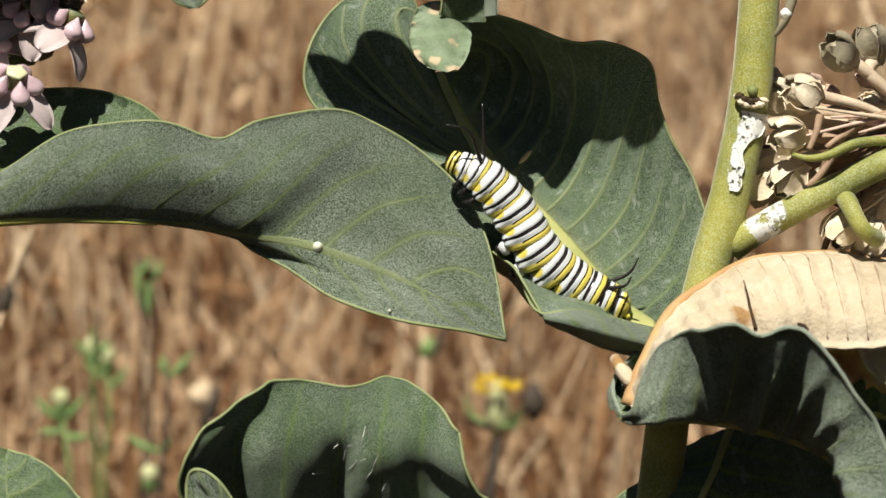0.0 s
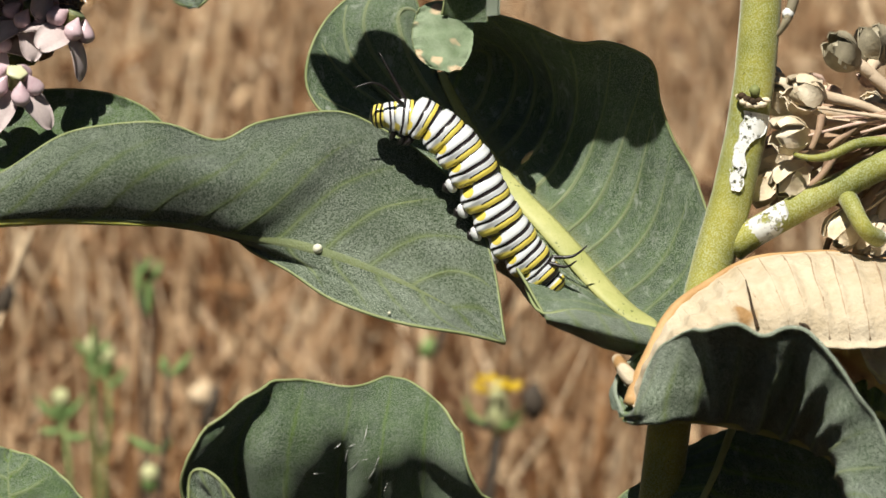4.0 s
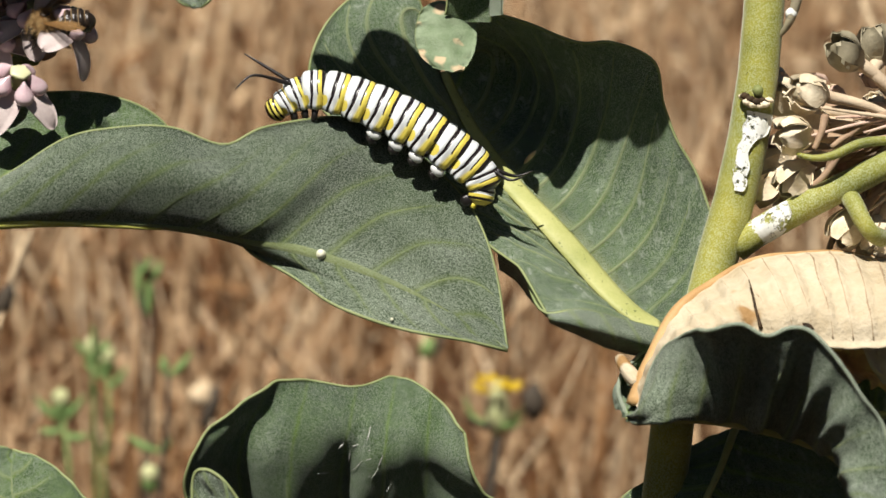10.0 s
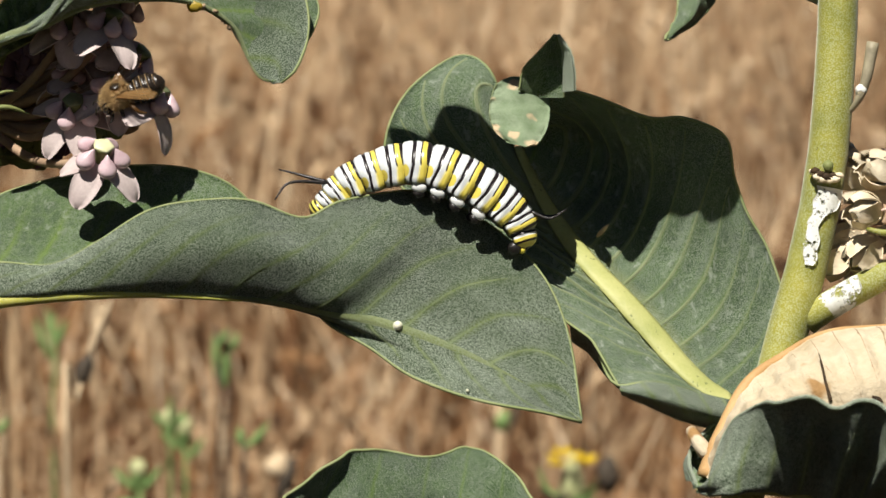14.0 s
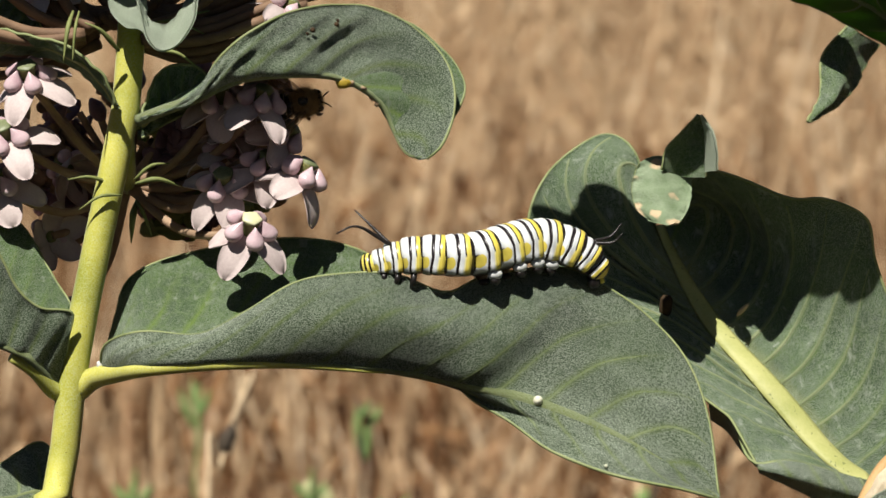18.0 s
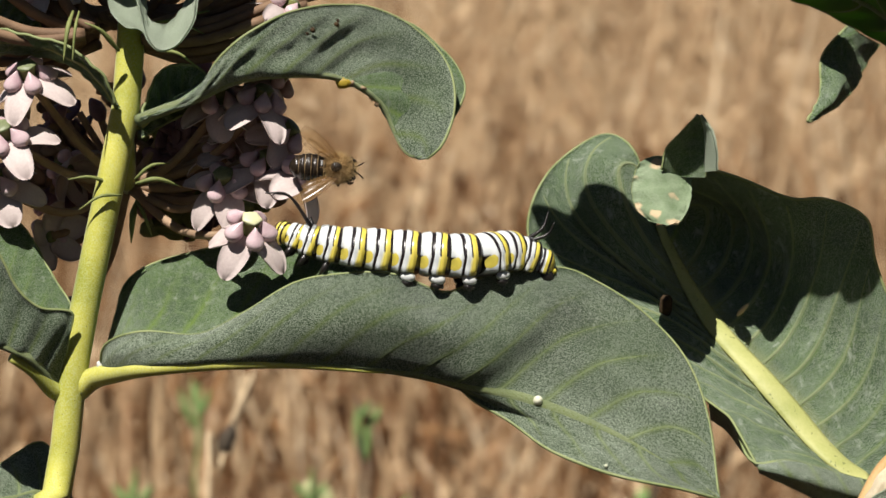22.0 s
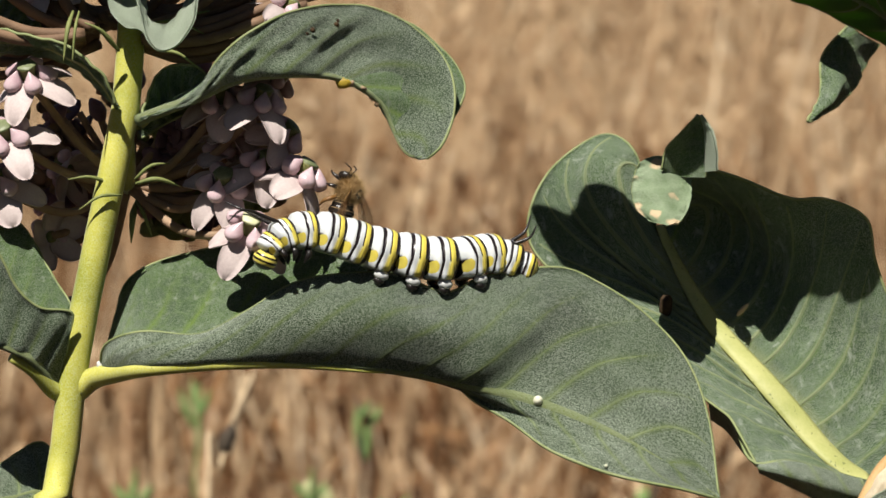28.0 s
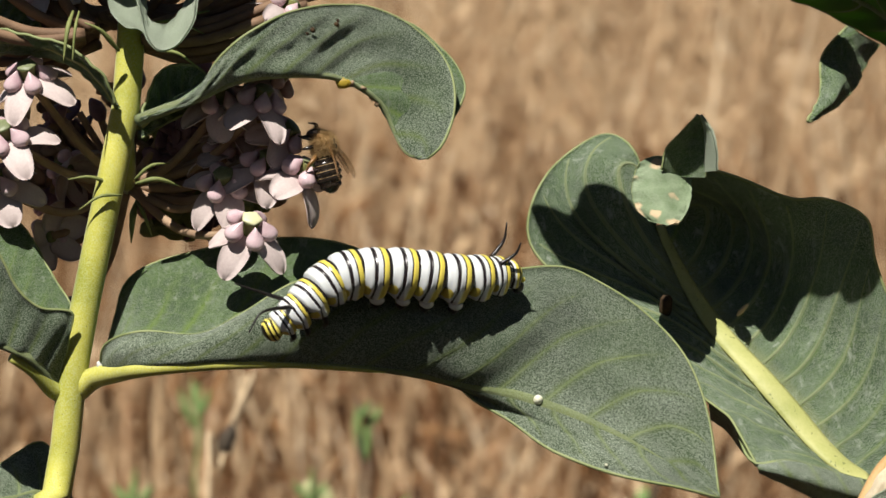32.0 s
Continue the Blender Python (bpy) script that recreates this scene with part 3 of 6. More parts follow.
edge = [(-59.3, 499.4, 708.7), (-58.5, 496.7, 704.9), (-55.8, 494.2, 702.4), (-52.7, 492.1, 701.9),
        (-50.7, 489.7, 699.7)]
inner_line = [(-53.3, 499.4, 708.7), (-52.9, 497.1, 706.9), (-52.4, 494.7, 705.1), (-51.5, 492.4, 703.3),
        (-50.5, 489.7, 699.7)]
leaf(left_plant, [edge, inner_line],
    0, LEAF_PALE, "small pale curled top leaf", veins=0, rib=None, seed=25, quilt=0, name="young_leaf", margin=0)
# dark leaf tucked behind the stem, and the narrow ones over the flower head
near_edge = [(-53.8, 500.3, 684.9), (-52.2, 503.4, 691.1), (-49.2, 506.0, 694.1), (-44.1, 505.9, 693.9),
        (-41.4, 503.4, 691.1)]
midline = [(-54.0, 502.1, 683.7), (-50.2, 504.7, 686.9), (-46.3, 507.1, 689.2), (-41.4, 503.4, 690.9)]
far_edge = [(-54.0, 501.8, 681.7), (-49.2, 504.3, 684.4), (-44.1, 504.7, 686.9), (-41.1, 503.3, 690.6)]
leaf(left_plant, [near_edge, midline, far_edge],
    1, LEAF_OVER, "small dark green leaf beside the stem", veins=5, seed=61, rib=(0.6, 0.2))
near_edge = [(-57.6, 493.9, 688.8), (-59.8, 492.8, 694.4), (-64.7, 493.5, 698.3), (-72.0, 495.9, 700.5),
        (-82.4, 499.3, 702.2)]
midline = [(-57.6, 495.8, 688.0), (-60.4, 495.6, 692.6), (-65.6, 496.3, 696.7), (-72.4, 498.7, 698.7),
        (-82.7, 500.8, 699.5)]
far_edge = [(-57.8, 498.7, 687.2), (-61.4, 499.4, 691.1), (-66.9, 500.1, 695.4), (-72.8, 501.4, 696.6),
        (-83.1, 502.4, 696.8)]
leaf(left_plant, [near_edge, midline, far_edge],
    1, LEAF_OVER, "narrow arching green leaf", veins=4, seed=63, rib=(0.5, 0.2))
near_edge = [(-83.4, 506.6, 709.1), (-77.3, 506.2, 707.1), (-73.3, 505.7, 704.1), (-71.6, 504.0, 700.2)]
midline = [(-83.1, 503.4, 702.3), (-79.0, 503.3, 701.8), (-75.0, 503.1, 700.8), (-71.6, 503.9, 699.6)]
far_edge = [(-85.4, 504.1, 695.1), (-81.4, 504.2, 695.6), (-76.3, 504.6, 697.6), (-71.9, 503.9, 699.4)]
leaf(left_plant, [near_edge, midline, far_edge],
    1, LEAF_OVER, "green leaf behind the flower head", veins=5, seed=65, rib=(0.6, 0.2))

# ---- the second milkweed plant ----
part("stem", tube(spline([(96.3, 503.4, 707.3), (95.2, 498.2, 684.3), (94.6, 496.6, 677.6), (93.1, 493.6, 664.1), (92.3, 492.6, 659.3),
        (90.1, 490.5, 649.7), (87.7, 488.7, 641.1), (84.8, 486.9, 632.5), (82.5, 485.1, 623.8), (78.2, 481.7, 607.5),
        (75.1, 478.5, 593.1)] + [(50.0, 502.0, 300.0), RIGHT_BASE], 70), (3.5, 3.8, 4.3, 5.0, 5.4, 5.4), 24), STEM_OLD, right_plant)
near_edge = [(73.9, 487.2, 622.2), (60.3, 481.0, 627.3), (54.3, 481.1, 627.6), (51.7, 488.0, 632.3), (47.6, 492.6, 635.4),
        (37.6, 502.0, 642.8), (24.6, 512.6, 651.2), (16.7, 519.0, 658.6), (16.5, 522.3, 666.0), (21.4, 527.7, 673.3),
        (30.4, 532.7, 678.4), (36.4, 529.0, 674.7), (38.5, 525.9, 662.9)]
near_half = [(74.7, 489.0, 621.4), (65.7, 486.5, 626.2), (56.8, 493.0, 632.4), (49.2, 500.0, 638.9), (43.0, 506.5, 645.6), (37.8, 514.0, 650.4), (31.2, 519.6, 656.9), (27.2, 521.0, 663.6), (28.7, 523.0, 669.7), (34.0, 524.4, 671.6), (39.9, 525.8, 662.3)]
midline = [(75.3, 490.0, 620.6), (70.4, 491.5, 623.9), (62.9, 497.5, 631.8), (56.2, 503.0, 638.9), (49.8, 510.5, 645.3), (45.4, 518.0, 651.3), (42.1, 524.0, 657.7), (40.8, 527.5, 660.9)]
far_half = [(77.0, 490.9, 620.4), (79.5, 498.4, 627.9), (74.0, 505.4, 638.9), (66.4, 511.9, 647.1), (59.9, 520.6, 656.2),
        (54.0, 526.8, 662.6), (47.6, 527.2, 664.7), (42.8, 526.7, 662.1)]
far_edge = [(78.7, 492.0, 620.6), (87.1, 496.0, 631.6), (84.6, 501.4, 645.1), (80.6, 503.8, 652.8), (78.4, 504.9, 659.0),
        (76.4, 504.2, 666.9), (69.7, 507.7, 669.6), (63.4, 508.8, 669.8), (52.6, 512.5, 673.6), (46.4, 514.6, 673.9),
        (44.5, 521.5, 666.7), (41.9, 526.6, 661.6)]
back_leaf = leaf(right_plant, [near_edge, near_half, midline, far_half, far_edge],
    2, (LEAF_UNDER, LEAF_BACK), "large green leaf with broad yellow midrib and buckled tip", veins=11, skins=(PALE_VEIN, None, None), rib=(2.5, 2.5, 2.3, 2.0, 1.5, 1.0), flat=0.30, nu=90, per_gap=10, seed=5, quilt=0.4, lift=-0.85, vein_size=(0.62, 0.30))
near_edge = [(54.9, 480.9, 626.8), (60.3, 481.0, 627.5), (67.5, 482.7, 625.5), (73.6, 485.3, 623.1), (79.6, 488.0, 621.1)]
midline = [(54.9, 477.9, 626.9), (60.2, 474.8, 626.5), (66.7, 475.4, 624.3), (73.2, 479.0, 621.7), (78.9, 483.7, 619.7)]
far_edge = [(55.5, 480.7, 625.7), (62.7, 481.1, 622.0), (67.5, 481.7, 619.9), (74.6, 484.3, 617.5), (79.6, 487.3, 616.7)]
leaf(right_plant, [near_edge, midline, far_edge],
    0, LEAF_UNDER, "turned-under edge of the large leaf", veins=4, rib=None, seed=71, quilt=0.1, ripple=0.15, name="leaf_fold")
edge = [(47.5, 491.6, 635.6), (50.8, 487.2, 633.7), (53.1, 483.5, 630.0), (54.9, 480.9, 626.8)]
inner_line = [(48.3, 496.0, 631.6), (51.3, 493.6, 629.6), (53.1, 489.2, 627.6), (55.2, 481.8, 626.3)]
leaf(right_plant, [edge, inner_line],
    0, LEAF_UNDER, "turned-under edge of the large leaf", veins=0, rib=None, seed=72, quilt=0, ripple=0.1, name="leaf_fold")
near_edge = [(34.9, 497.0, 678.0), (33.7, 495.5, 675.1), (33.5, 493.8, 672.6), (34.3, 492.0, 670.2), (36.2, 490.5, 668.6)]
midline = [(38.4, 498.5, 678.9), (38.4, 496.0, 675.9), (38.3, 493.0, 672.8), (38.4, 490.0, 670.0), (39.0, 488.0, 668.2)]
far_edge = [(44.7, 500.5, 676.2), (44.3, 498.0, 674.1), (43.8, 495.0, 671.8), (42.9, 492.0, 669.7), (41.3, 489.0, 668.3)]
leaf(right_plant, [near_edge, midline, far_edge],
    1, LEAF_TIP, "pale curled-over leaf tip with tan dry spots", veins=0, rib=None, seed=73, quilt=0.0, name="leaf_tip", margin=0.12, ripple=0.5)
near_edge = [(38.7, 495.8, 676.9), (39.6, 495.5, 680.8), (42.2, 494.0, 684.0), (44.7, 492.6, 687.1)]
midline = [(41.8, 497.6, 675.4), (43.3, 497.3, 679.2), (44.4, 495.9, 683.0), (44.8, 492.5, 687.0)]
far_edge = [(46.6, 496.0, 675.5), (46.6, 495.4, 680.2), (46.2, 494.8, 683.7), (44.9, 492.5, 686.9)]
leaf(right_plant, [near_edge, midline, far_edge],
    1, (LEAF_UNDER, LEAF_OVER), "folded leaf tip standing up", veins=0, rib=None, seed=74, quilt=0, ripple=0.12, name="leaf_tip", margin=0.2)
# sunlit fold: its brightness is put into the pale leaf skin
near_edge = [(46.5, 495.0, 676.6), (46.4, 494.5, 680.9), (46.1, 493.8, 684.1), (45.2, 492.6, 687.0)]
midline = [(47.2, 492.6, 677.1), (47.1, 492.2, 681.3), (46.6, 492.2, 684.3), (45.3, 492.4, 687.0)]
far_edge = [(48.1, 490.4, 677.5), (47.9, 490.2, 681.5), (47.1, 491.0, 684.4), (45.4, 492.3, 687.2)]
leaf(right_plant, [near_edge, midline, far_edge],
    1, LEAF_PALE, "grey downy fold at the leaf tip, paled as if sunlit", veins=0, rib=None, seed=75, quilt=0, ripple=0.12, name="leaf_tip", margin=0)
near_edge = [(66.2, 459.4, 614.2), (67.9, 458.8, 616.6), (69.9, 460.7, 620.8), (71.3, 461.4, 624.2), (73.6, 456.1, 628.8),
        (76.3, 445.5, 633.1), (80.8, 440.4, 634.8), (85.0, 438.8, 633.5), (88.6, 438.7, 634.5), (91.4, 437.5, 634.6),
        (93.3, 435.9, 632.7), (96.8, 434.5, 627.9), (100.3, 434.1, 623.0), (103.3, 433.8, 618.3),
        (108.0, 431.7, 606.5)]
near_half = [(66.0, 459.5, 614.2), (68.4, 453.9, 617.7), (72.0, 453.3, 620.8), (77.7, 451.3, 623.0), (82.8, 448.9, 623.1),
        (88.3, 448.2, 621.9), (93.0, 448.2, 619.3), (96.6, 442.9, 615.6), (98.2, 426.7, 608.4)]
midline = [(65.9, 460.4, 614.0), (67.0, 457.3, 614.2), (70.2, 454.1, 614.9), (79.6, 457.2, 613.4), (88.7, 460.1, 611.6),
        (94.4, 460.4, 610.1), (100.9, 457.0, 606.8), (100.4, 440.0, 604.0)]
far_half = [(66.3, 465.3, 612.8), (65.8, 471.7, 613.6), (68.3, 475.8, 614.5), (75.7, 479.3, 614.4), (87.8, 480.1, 612.8),
        (99.1, 476.6, 610.5), (105.8, 470.4, 604.0), (110.0, 462.1, 596.4)]
far_edge = [(66.2, 465.4, 613.0), (65.3, 470.1, 615.3), (66.7, 474.6, 617.5), (69.6, 478.8, 618.8), (72.8, 480.9, 620.2),
        (83.1, 482.5, 621.5), (97.3, 478.9, 620.0), (106.5, 474.5, 612.9), (114.3, 463.7, 595.8)]
leaf(right_plant, [near_edge, near_half, midline, far_half, far_edge],
    2, (LEAF_OVER, LEAF_UNDER), "dark curled leaf in front of the stem", veins=9, seed=31, rib=(0.25, 0.5, 1.0, 1.2, 1.1, 0.8, 0.4), skins=(PALE_VEIN, None, LEAF_PALE), nu=90, quilt=0.45, ripple=1.0, margin=0.36,
    folds=((0.30, 0.10, 0.024, 1.8), (0.42, 0.14, 0.020, 2.6), (0.53, 0.16, 0.018, 2.4), (0.64, 0.14, 0.020, 2.2)))
near_edge = [(68.0, 465.6, 614.7), (70.6, 469.0, 621.4), (77.2, 474.3, 628.5), (85.7, 478.9, 633.6), (93.4, 480.9, 636.2),
        (100.6, 482.5, 636.6), (109.8, 483.7, 635.9), (121.6, 482.6, 635.2)]
midline = [(68.1, 463.6, 615.1), (71.3, 461.0, 622.6), (78.2, 462.9, 628.7), (85.5, 464.4, 633.0), (93.2, 465.2, 635.0),
        (101.0, 465.6, 634.8), (117.0, 464.2, 634.2)]
far_edge = [(68.6, 464.5, 614.6), (72.7, 460.6, 621.2), (78.7, 460.0, 625.1), (85.7, 459.9, 627.3), (93.0, 458.4, 627.6),
        (100.4, 457.5, 626.3), (106.0, 457.1, 626.4), (115.3, 456.5, 626.9)]
dead_leaf = leaf(right_plant, [near_edge, midline, far_edge],
    0, DEAD_LEAF, "withered cream-coloured leaf draped over the stem", veins=14, skins=(DEAD_VEIN, DEAD_RIB, DEAD_LEAF), seed=37, rib=(1.5, 1.2, 0.6, 0.35, 0.3), vein_size=(0.30, 0.22), name="dead_leaf", quilt=0.5, ripple=1.6, slant=0.05, margin=0.2)
near_edge = [(101.0, 465.2, 624.4), (104.5, 466.9, 624.0), (110.2, 466.6, 624.4), (115.9, 466.2, 624.9)]
midline = [(102.5, 466.2, 620.3), (106.2, 469.7, 618.8), (111.0, 469.4, 619.2), (116.8, 469.0, 619.2)]
far_edge = [(105.7, 467.2, 616.6), (109.0, 471.0, 616.6), (112.3, 470.4, 614.9), (117.1, 469.8, 614.0)]
leaf(right_plant, [near_edge, midline, far_edge],
    1, DEAD_RIB, "brown withered leaf scrap", veins=0, rib=None, seed=38, name="dead_leaf", ripple=1.5, margin=0)
near_edge = [(105.5, 460.9, 625.0), (108.8, 460.7, 625.2), (114.4, 460.4, 625.9)]
midline = [(107.0, 461.0, 621.6), (109.9, 460.7, 621.2), (114.6, 460.4, 621.6)]
far_edge = [(109.3, 461.1, 618.4), (111.5, 461.0, 618.6), (114.7, 460.5, 617.7)]
leaf(right_plant, [near_edge, midline, far_edge],
    1, DEAD_LEAF, "withered cream leaf scrap", veins=0, rib=None, seed=39, name="dead_leaf", ripple=1.0, margin=0)
part("leaf_scar", tube(spline([(66.5, 473.3, 620.9), (67.1, 471.0, 619.9), (68.0, 468.6, 618.8), (68.8, 467.3, 617.7)], 10), (0.9, 1.2, 1.4, 1.2), 10), DEAD_LEAF, right_plant, "cream broken leaf stalk")
near_edge = [(107.4, 478.5, 612.8), (110.4, 476.8, 615.4), (113.8, 474.3, 614.8), (120.0, 473.4, 612.9)]
midline = [(109.6, 479.1, 607.4), (112.7, 475.1, 609.0), (116.1, 472.6, 608.1), (119.9, 472.1, 607.2)]
far_edge = [(111.5, 477.6, 601.6), (114.9, 475.4, 602.2), (118.4, 473.2, 602.8), (120.3, 473.1, 602.8)]
leaf(right_plant, [near_edge, midline, far_edge],
    1, LEAF_OVER, "green leaf behind the curled one", veins=4, seed=40)
columns = [
    [(8.0, 471.0, 577.0), (-1.0, 468.8, 586.8), (-6.7, 466.0, 599.7), (-6.6, 464.7, 607.0), (-2.9, 465.6, 612.7)],
    [(12.0, 486.0, 575.5), (5.0, 480.5, 588.0), (1.5, 475.0, 599.0), (2.0, 471.5, 608.0), (6.8, 471.2, 618.1)],
    [(16.0, 484.0, 574.5), (11.0, 477.2, 588.0), (9.5, 470.8, 600.0), (10.5, 469.0, 609.0), (13.0, 474.2, 618.1)],
    [(18.6, 487.5, 574.4), (18.5, 482.2, 588.0), (19.0, 475.4, 600.0), (20.0, 471.2, 609.0), (21.5, 475.8, 616.2)],
    [(21.0, 485.0, 574.5), (25.0, 477.6, 588.0), (26.0, 471.4, 599.0), (26.5, 469.7, 608.0), (29.0, 480.4, 616.4)],
    [(23.5, 485.0, 575.0), (32.0, 480.4, 588.0), (33.5, 475.2, 598.0), (33.5, 472.0, 606.0), (34.9, 476.3, 614.2)],
    [(26.0, 470.5, 577.0), (45.2, 468.8, 594.2), (42.5, 467.0, 600.0), (40.5, 467.0, 604.0), (39.6, 469.7, 609.4)]]
leaf(right_plant, columns, 3, (LEAF_LOW, LEAF_LOW), "broad lower leaf with rounded wavy tip", veins=0, seed=41, per_gap=8, nu=80, rib=None, vein_size=(0.36, 0.16),
     quilt=0.0, ripple=1.1, along=(0.17, 0.34, 0.5, 0.66, 0.83), flute=1.25, cap=True)
edge = [(-6.3, 456.2, 601.9), (-6.0, 457.3, 606.9), (-4.3, 456.5, 608.3), (-1.1, 454.9, 607.0), (2.0, 453.6, 602.5)]
inner_line = [(-4.6, 456.7, 595.8), (-3.5, 456.9, 601.6), (-2.1, 455.9, 602.3), (-0.7, 454.5, 601.3), (1.9, 452.3, 597.1)]
leaf(right_plant, [edge, inner_line],
    0, LEAF_UNDER, "small dark leaf in front of the lower leaf", veins=3, seed=42, rib=None)
near_edge = [(-39.5, 473.7, 582.0), (-46.7, 473.4, 591.4), (-46.5, 475.8, 601.7), (-40.8, 478.4, 606.2),
        (-37.1, 480.0, 605.3)]
midline = [(-35.7, 473.4, 581.9), (-35.9, 468.9, 593.6), (-36.8, 472.9, 601.3), (-37.1, 479.9, 605.1)]
far_edge = [(-31.8, 473.1, 581.9), (-20.9, 471.5, 592.3), (-25.5, 473.6, 599.5), (-30.8, 477.1, 603.8),
        (-36.9, 480.0, 605.3)]
leaf(right_plant, [near_edge, midline, far_edge],
    1, LEAF_OVER, "lower leaf with rounded tip", veins=6, seed=43, rib=(0.4, 0.2), skins=(None, RIB_SOFT, None))
near_edge = [(84.2, 484.2, 603.0), (76.7, 483.7, 598.1), (67.9, 484.9, 591.3), (59.0, 485.9, 583.8)]
midline = [(88.3, 482.3, 604.8), (82.8, 472.9, 597.8), (76.8, 471.1, 588.3), (67.4, 473.7, 578.5)]
far_edge = [(100.6, 483.0, 603.4), (108.3, 480.6, 595.6), (110.1, 478.2, 585.9), (98.0, 476.9, 576.3)]
leaf(right_plant, [near_edge, midline, far_edge],
    1, (LEAF_OVER, LEAF_OVER), "dark green leaf in the shade", veins=6, seed=45, rib=(0.8, 0.3))
# tears are not cut: dark rods on the blade paint their shaded gaps
for line_, r in (([(87.0, 465.7, 635.9), (87.3, 463.8, 634.1), (87.5, 462.1, 632.1), (88.1, 459.9, 629.0)], (0.08, 0.2, 0.26, 0.36)), ([(95.1, 459.9, 629.7), (95.8, 459.2, 629.5), (96.6, 458.6, 628.9)], (0.2, 0.5, 0.3)),
                 ([(97.8, 458.0, 627.6), (98.1, 457.5, 626.5), (98.3, 457.5, 625.7)], (0.15, 0.3, 0.2)), ([(81.7, 464.7, 631.5), (82.7, 462.6, 630.0)], (0.12, 0.22))):
    part("tear", tube(spline(line_, 12), r, 6), FRASS_AND_GAP, right_plant, "dark rod standing in for a tear's shaded gap")
# pale scratches left by something that fed on the lower leaf
for line_ in ([(23.9, 471.6, 610.7), (23.4, 470.6, 609.0), (22.6, 470.6, 607.2)],
              [(22.4, 470.8, 606.5), (23.0, 470.2, 606.6), (23.7, 469.8, 606.7)],
              [(18.4, 471.6, 606.7), (19.3, 471.7, 607.5)],
              [(20.7, 472.2, 606.8), (21.8, 471.6, 607.3)],
              [(20.1, 473.7, 603.6), (20.5, 472.7, 606.0)],
              [(20.6, 474.0, 601.9), (21.5, 472.0, 603.3), (22.3, 470.6, 604.7)],
              [(22.9, 470.2, 604.9), (23.9, 469.7, 605.3)],
              [(25.0, 469.7, 603.9), (25.8, 469.5, 606.0)],
              [(23.7, 470.8, 601.3), (24.4, 470.2, 602.4), (25.0, 469.8, 603.6)],
              [(21.9, 472.5, 600.6), (23.7, 470.6, 601.9)],
              [(26.5, 471.6, 598.8), (27.2, 471.6, 600.2)],
              [(36.9, 472.9, 600.0), (37.2, 470.0, 603.0)],
              [(14.7, 471.0, 602.5), (16.6, 472.6, 602.1)]):
    part("scratch", tube(spline(line_, 8), (0.03, 0.075, 0.03), 5), LATEX, right_plant, "pale healed scratch on the leaf")
# upper leaves: one in view, one unseen above, shaped to shade the large leaf
near_edge = [(95.5, 503.0, 688.9), (93.1, 511.4, 690.2), (89.7, 521.9, 692.3), (83.3, 529.6, 695.5), (73.1, 532.6, 701.0),
        (64.6, 533.2, 704.6), (58.8, 529.8, 708.3)]
midline = [(95.4, 501.2, 689.9), (92.4, 507.6, 691.7), (88.7, 516.3, 695.0), (82.2, 523.5, 701.4), (72.2, 526.4, 706.4),
        (58.7, 528.9, 708.8)]
far_edge = [(95.4, 500.3, 690.7), (91.9, 503.8, 693.3), (87.7, 510.8, 698.5), (80.1, 516.8, 709.3), (69.0, 519.5, 713.2),
        (59.2, 529.0, 709.4)]
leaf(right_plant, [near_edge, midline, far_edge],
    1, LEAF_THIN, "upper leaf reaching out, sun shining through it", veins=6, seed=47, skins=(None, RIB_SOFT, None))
near_edge = [(76.8, 535.2, 698.7), (71.7, 532.2, 693.1), (70.8, 527.1, 686.8), (67.9, 521.2, 681.9)]
midline = [(79.4, 535.0, 697.1), (76.1, 533.1, 692.5), (73.5, 525.1, 687.0), (68.0, 521.2, 682.0)]
far_edge = [(83.3, 538.6, 694.9), (80.5, 537.9, 690.9), (76.3, 530.0, 685.9), (68.1, 521.2, 682.0)]
leaf(right_plant, [near_edge, midline, far_edge],
    1, LEAF_OVER, "small drooping leaf", veins=0, rib=None, seed=49, quilt=0.0)
near_edge = [(93.1, 494.8, 722.8), (74.5, 481.7, 717.8), (64.1, 476.0, 714.2), (56.7, 476.9, 719.1), (50.3, 477.6, 723.4),
        (46.0, 477.9, 724.9), (44.6, 475.8, 713.1), (40.9, 476.8, 718.6), (39.7, 476.6, 717.8), (29.4, 477.0, 719.6),
        (21.3, 477.5, 722.8), (6.8, 479.1, 731.8), (-1.9, 481.9, 747.6), (0.6, 482.3, 749.9), (5.1, 482.0, 748.1)]
midline = [(93.8, 499.5, 726.5), (75.4, 489.1, 725.1), (58.9, 481.7, 729.2), (39.5, 479.7, 735.0), (20.5, 480.5, 739.6),
        (5.8, 482.3, 749.9)]
far_edge = [(94.6, 504.2, 730.2), (80.0, 494.5, 732.6), (64.5, 486.1, 731.0), (49.8, 482.7, 740.5), (31.5, 482.8, 752.7),
        (24.3, 483.4, 756.0), (19.6, 483.0, 753.6), (17.2, 482.3, 749.6), (15.3, 482.5, 750.9), (10.2, 483.1, 754.3),
        (6.3, 482.7, 752.3)]
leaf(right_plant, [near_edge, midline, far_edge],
    1, (LEAF_OVER, LEAF_UNDER), "unseen upper leaf shaped to shade the large one", veins=8, seed=50, nu=120, ripple=0.2, quilt=0.1)
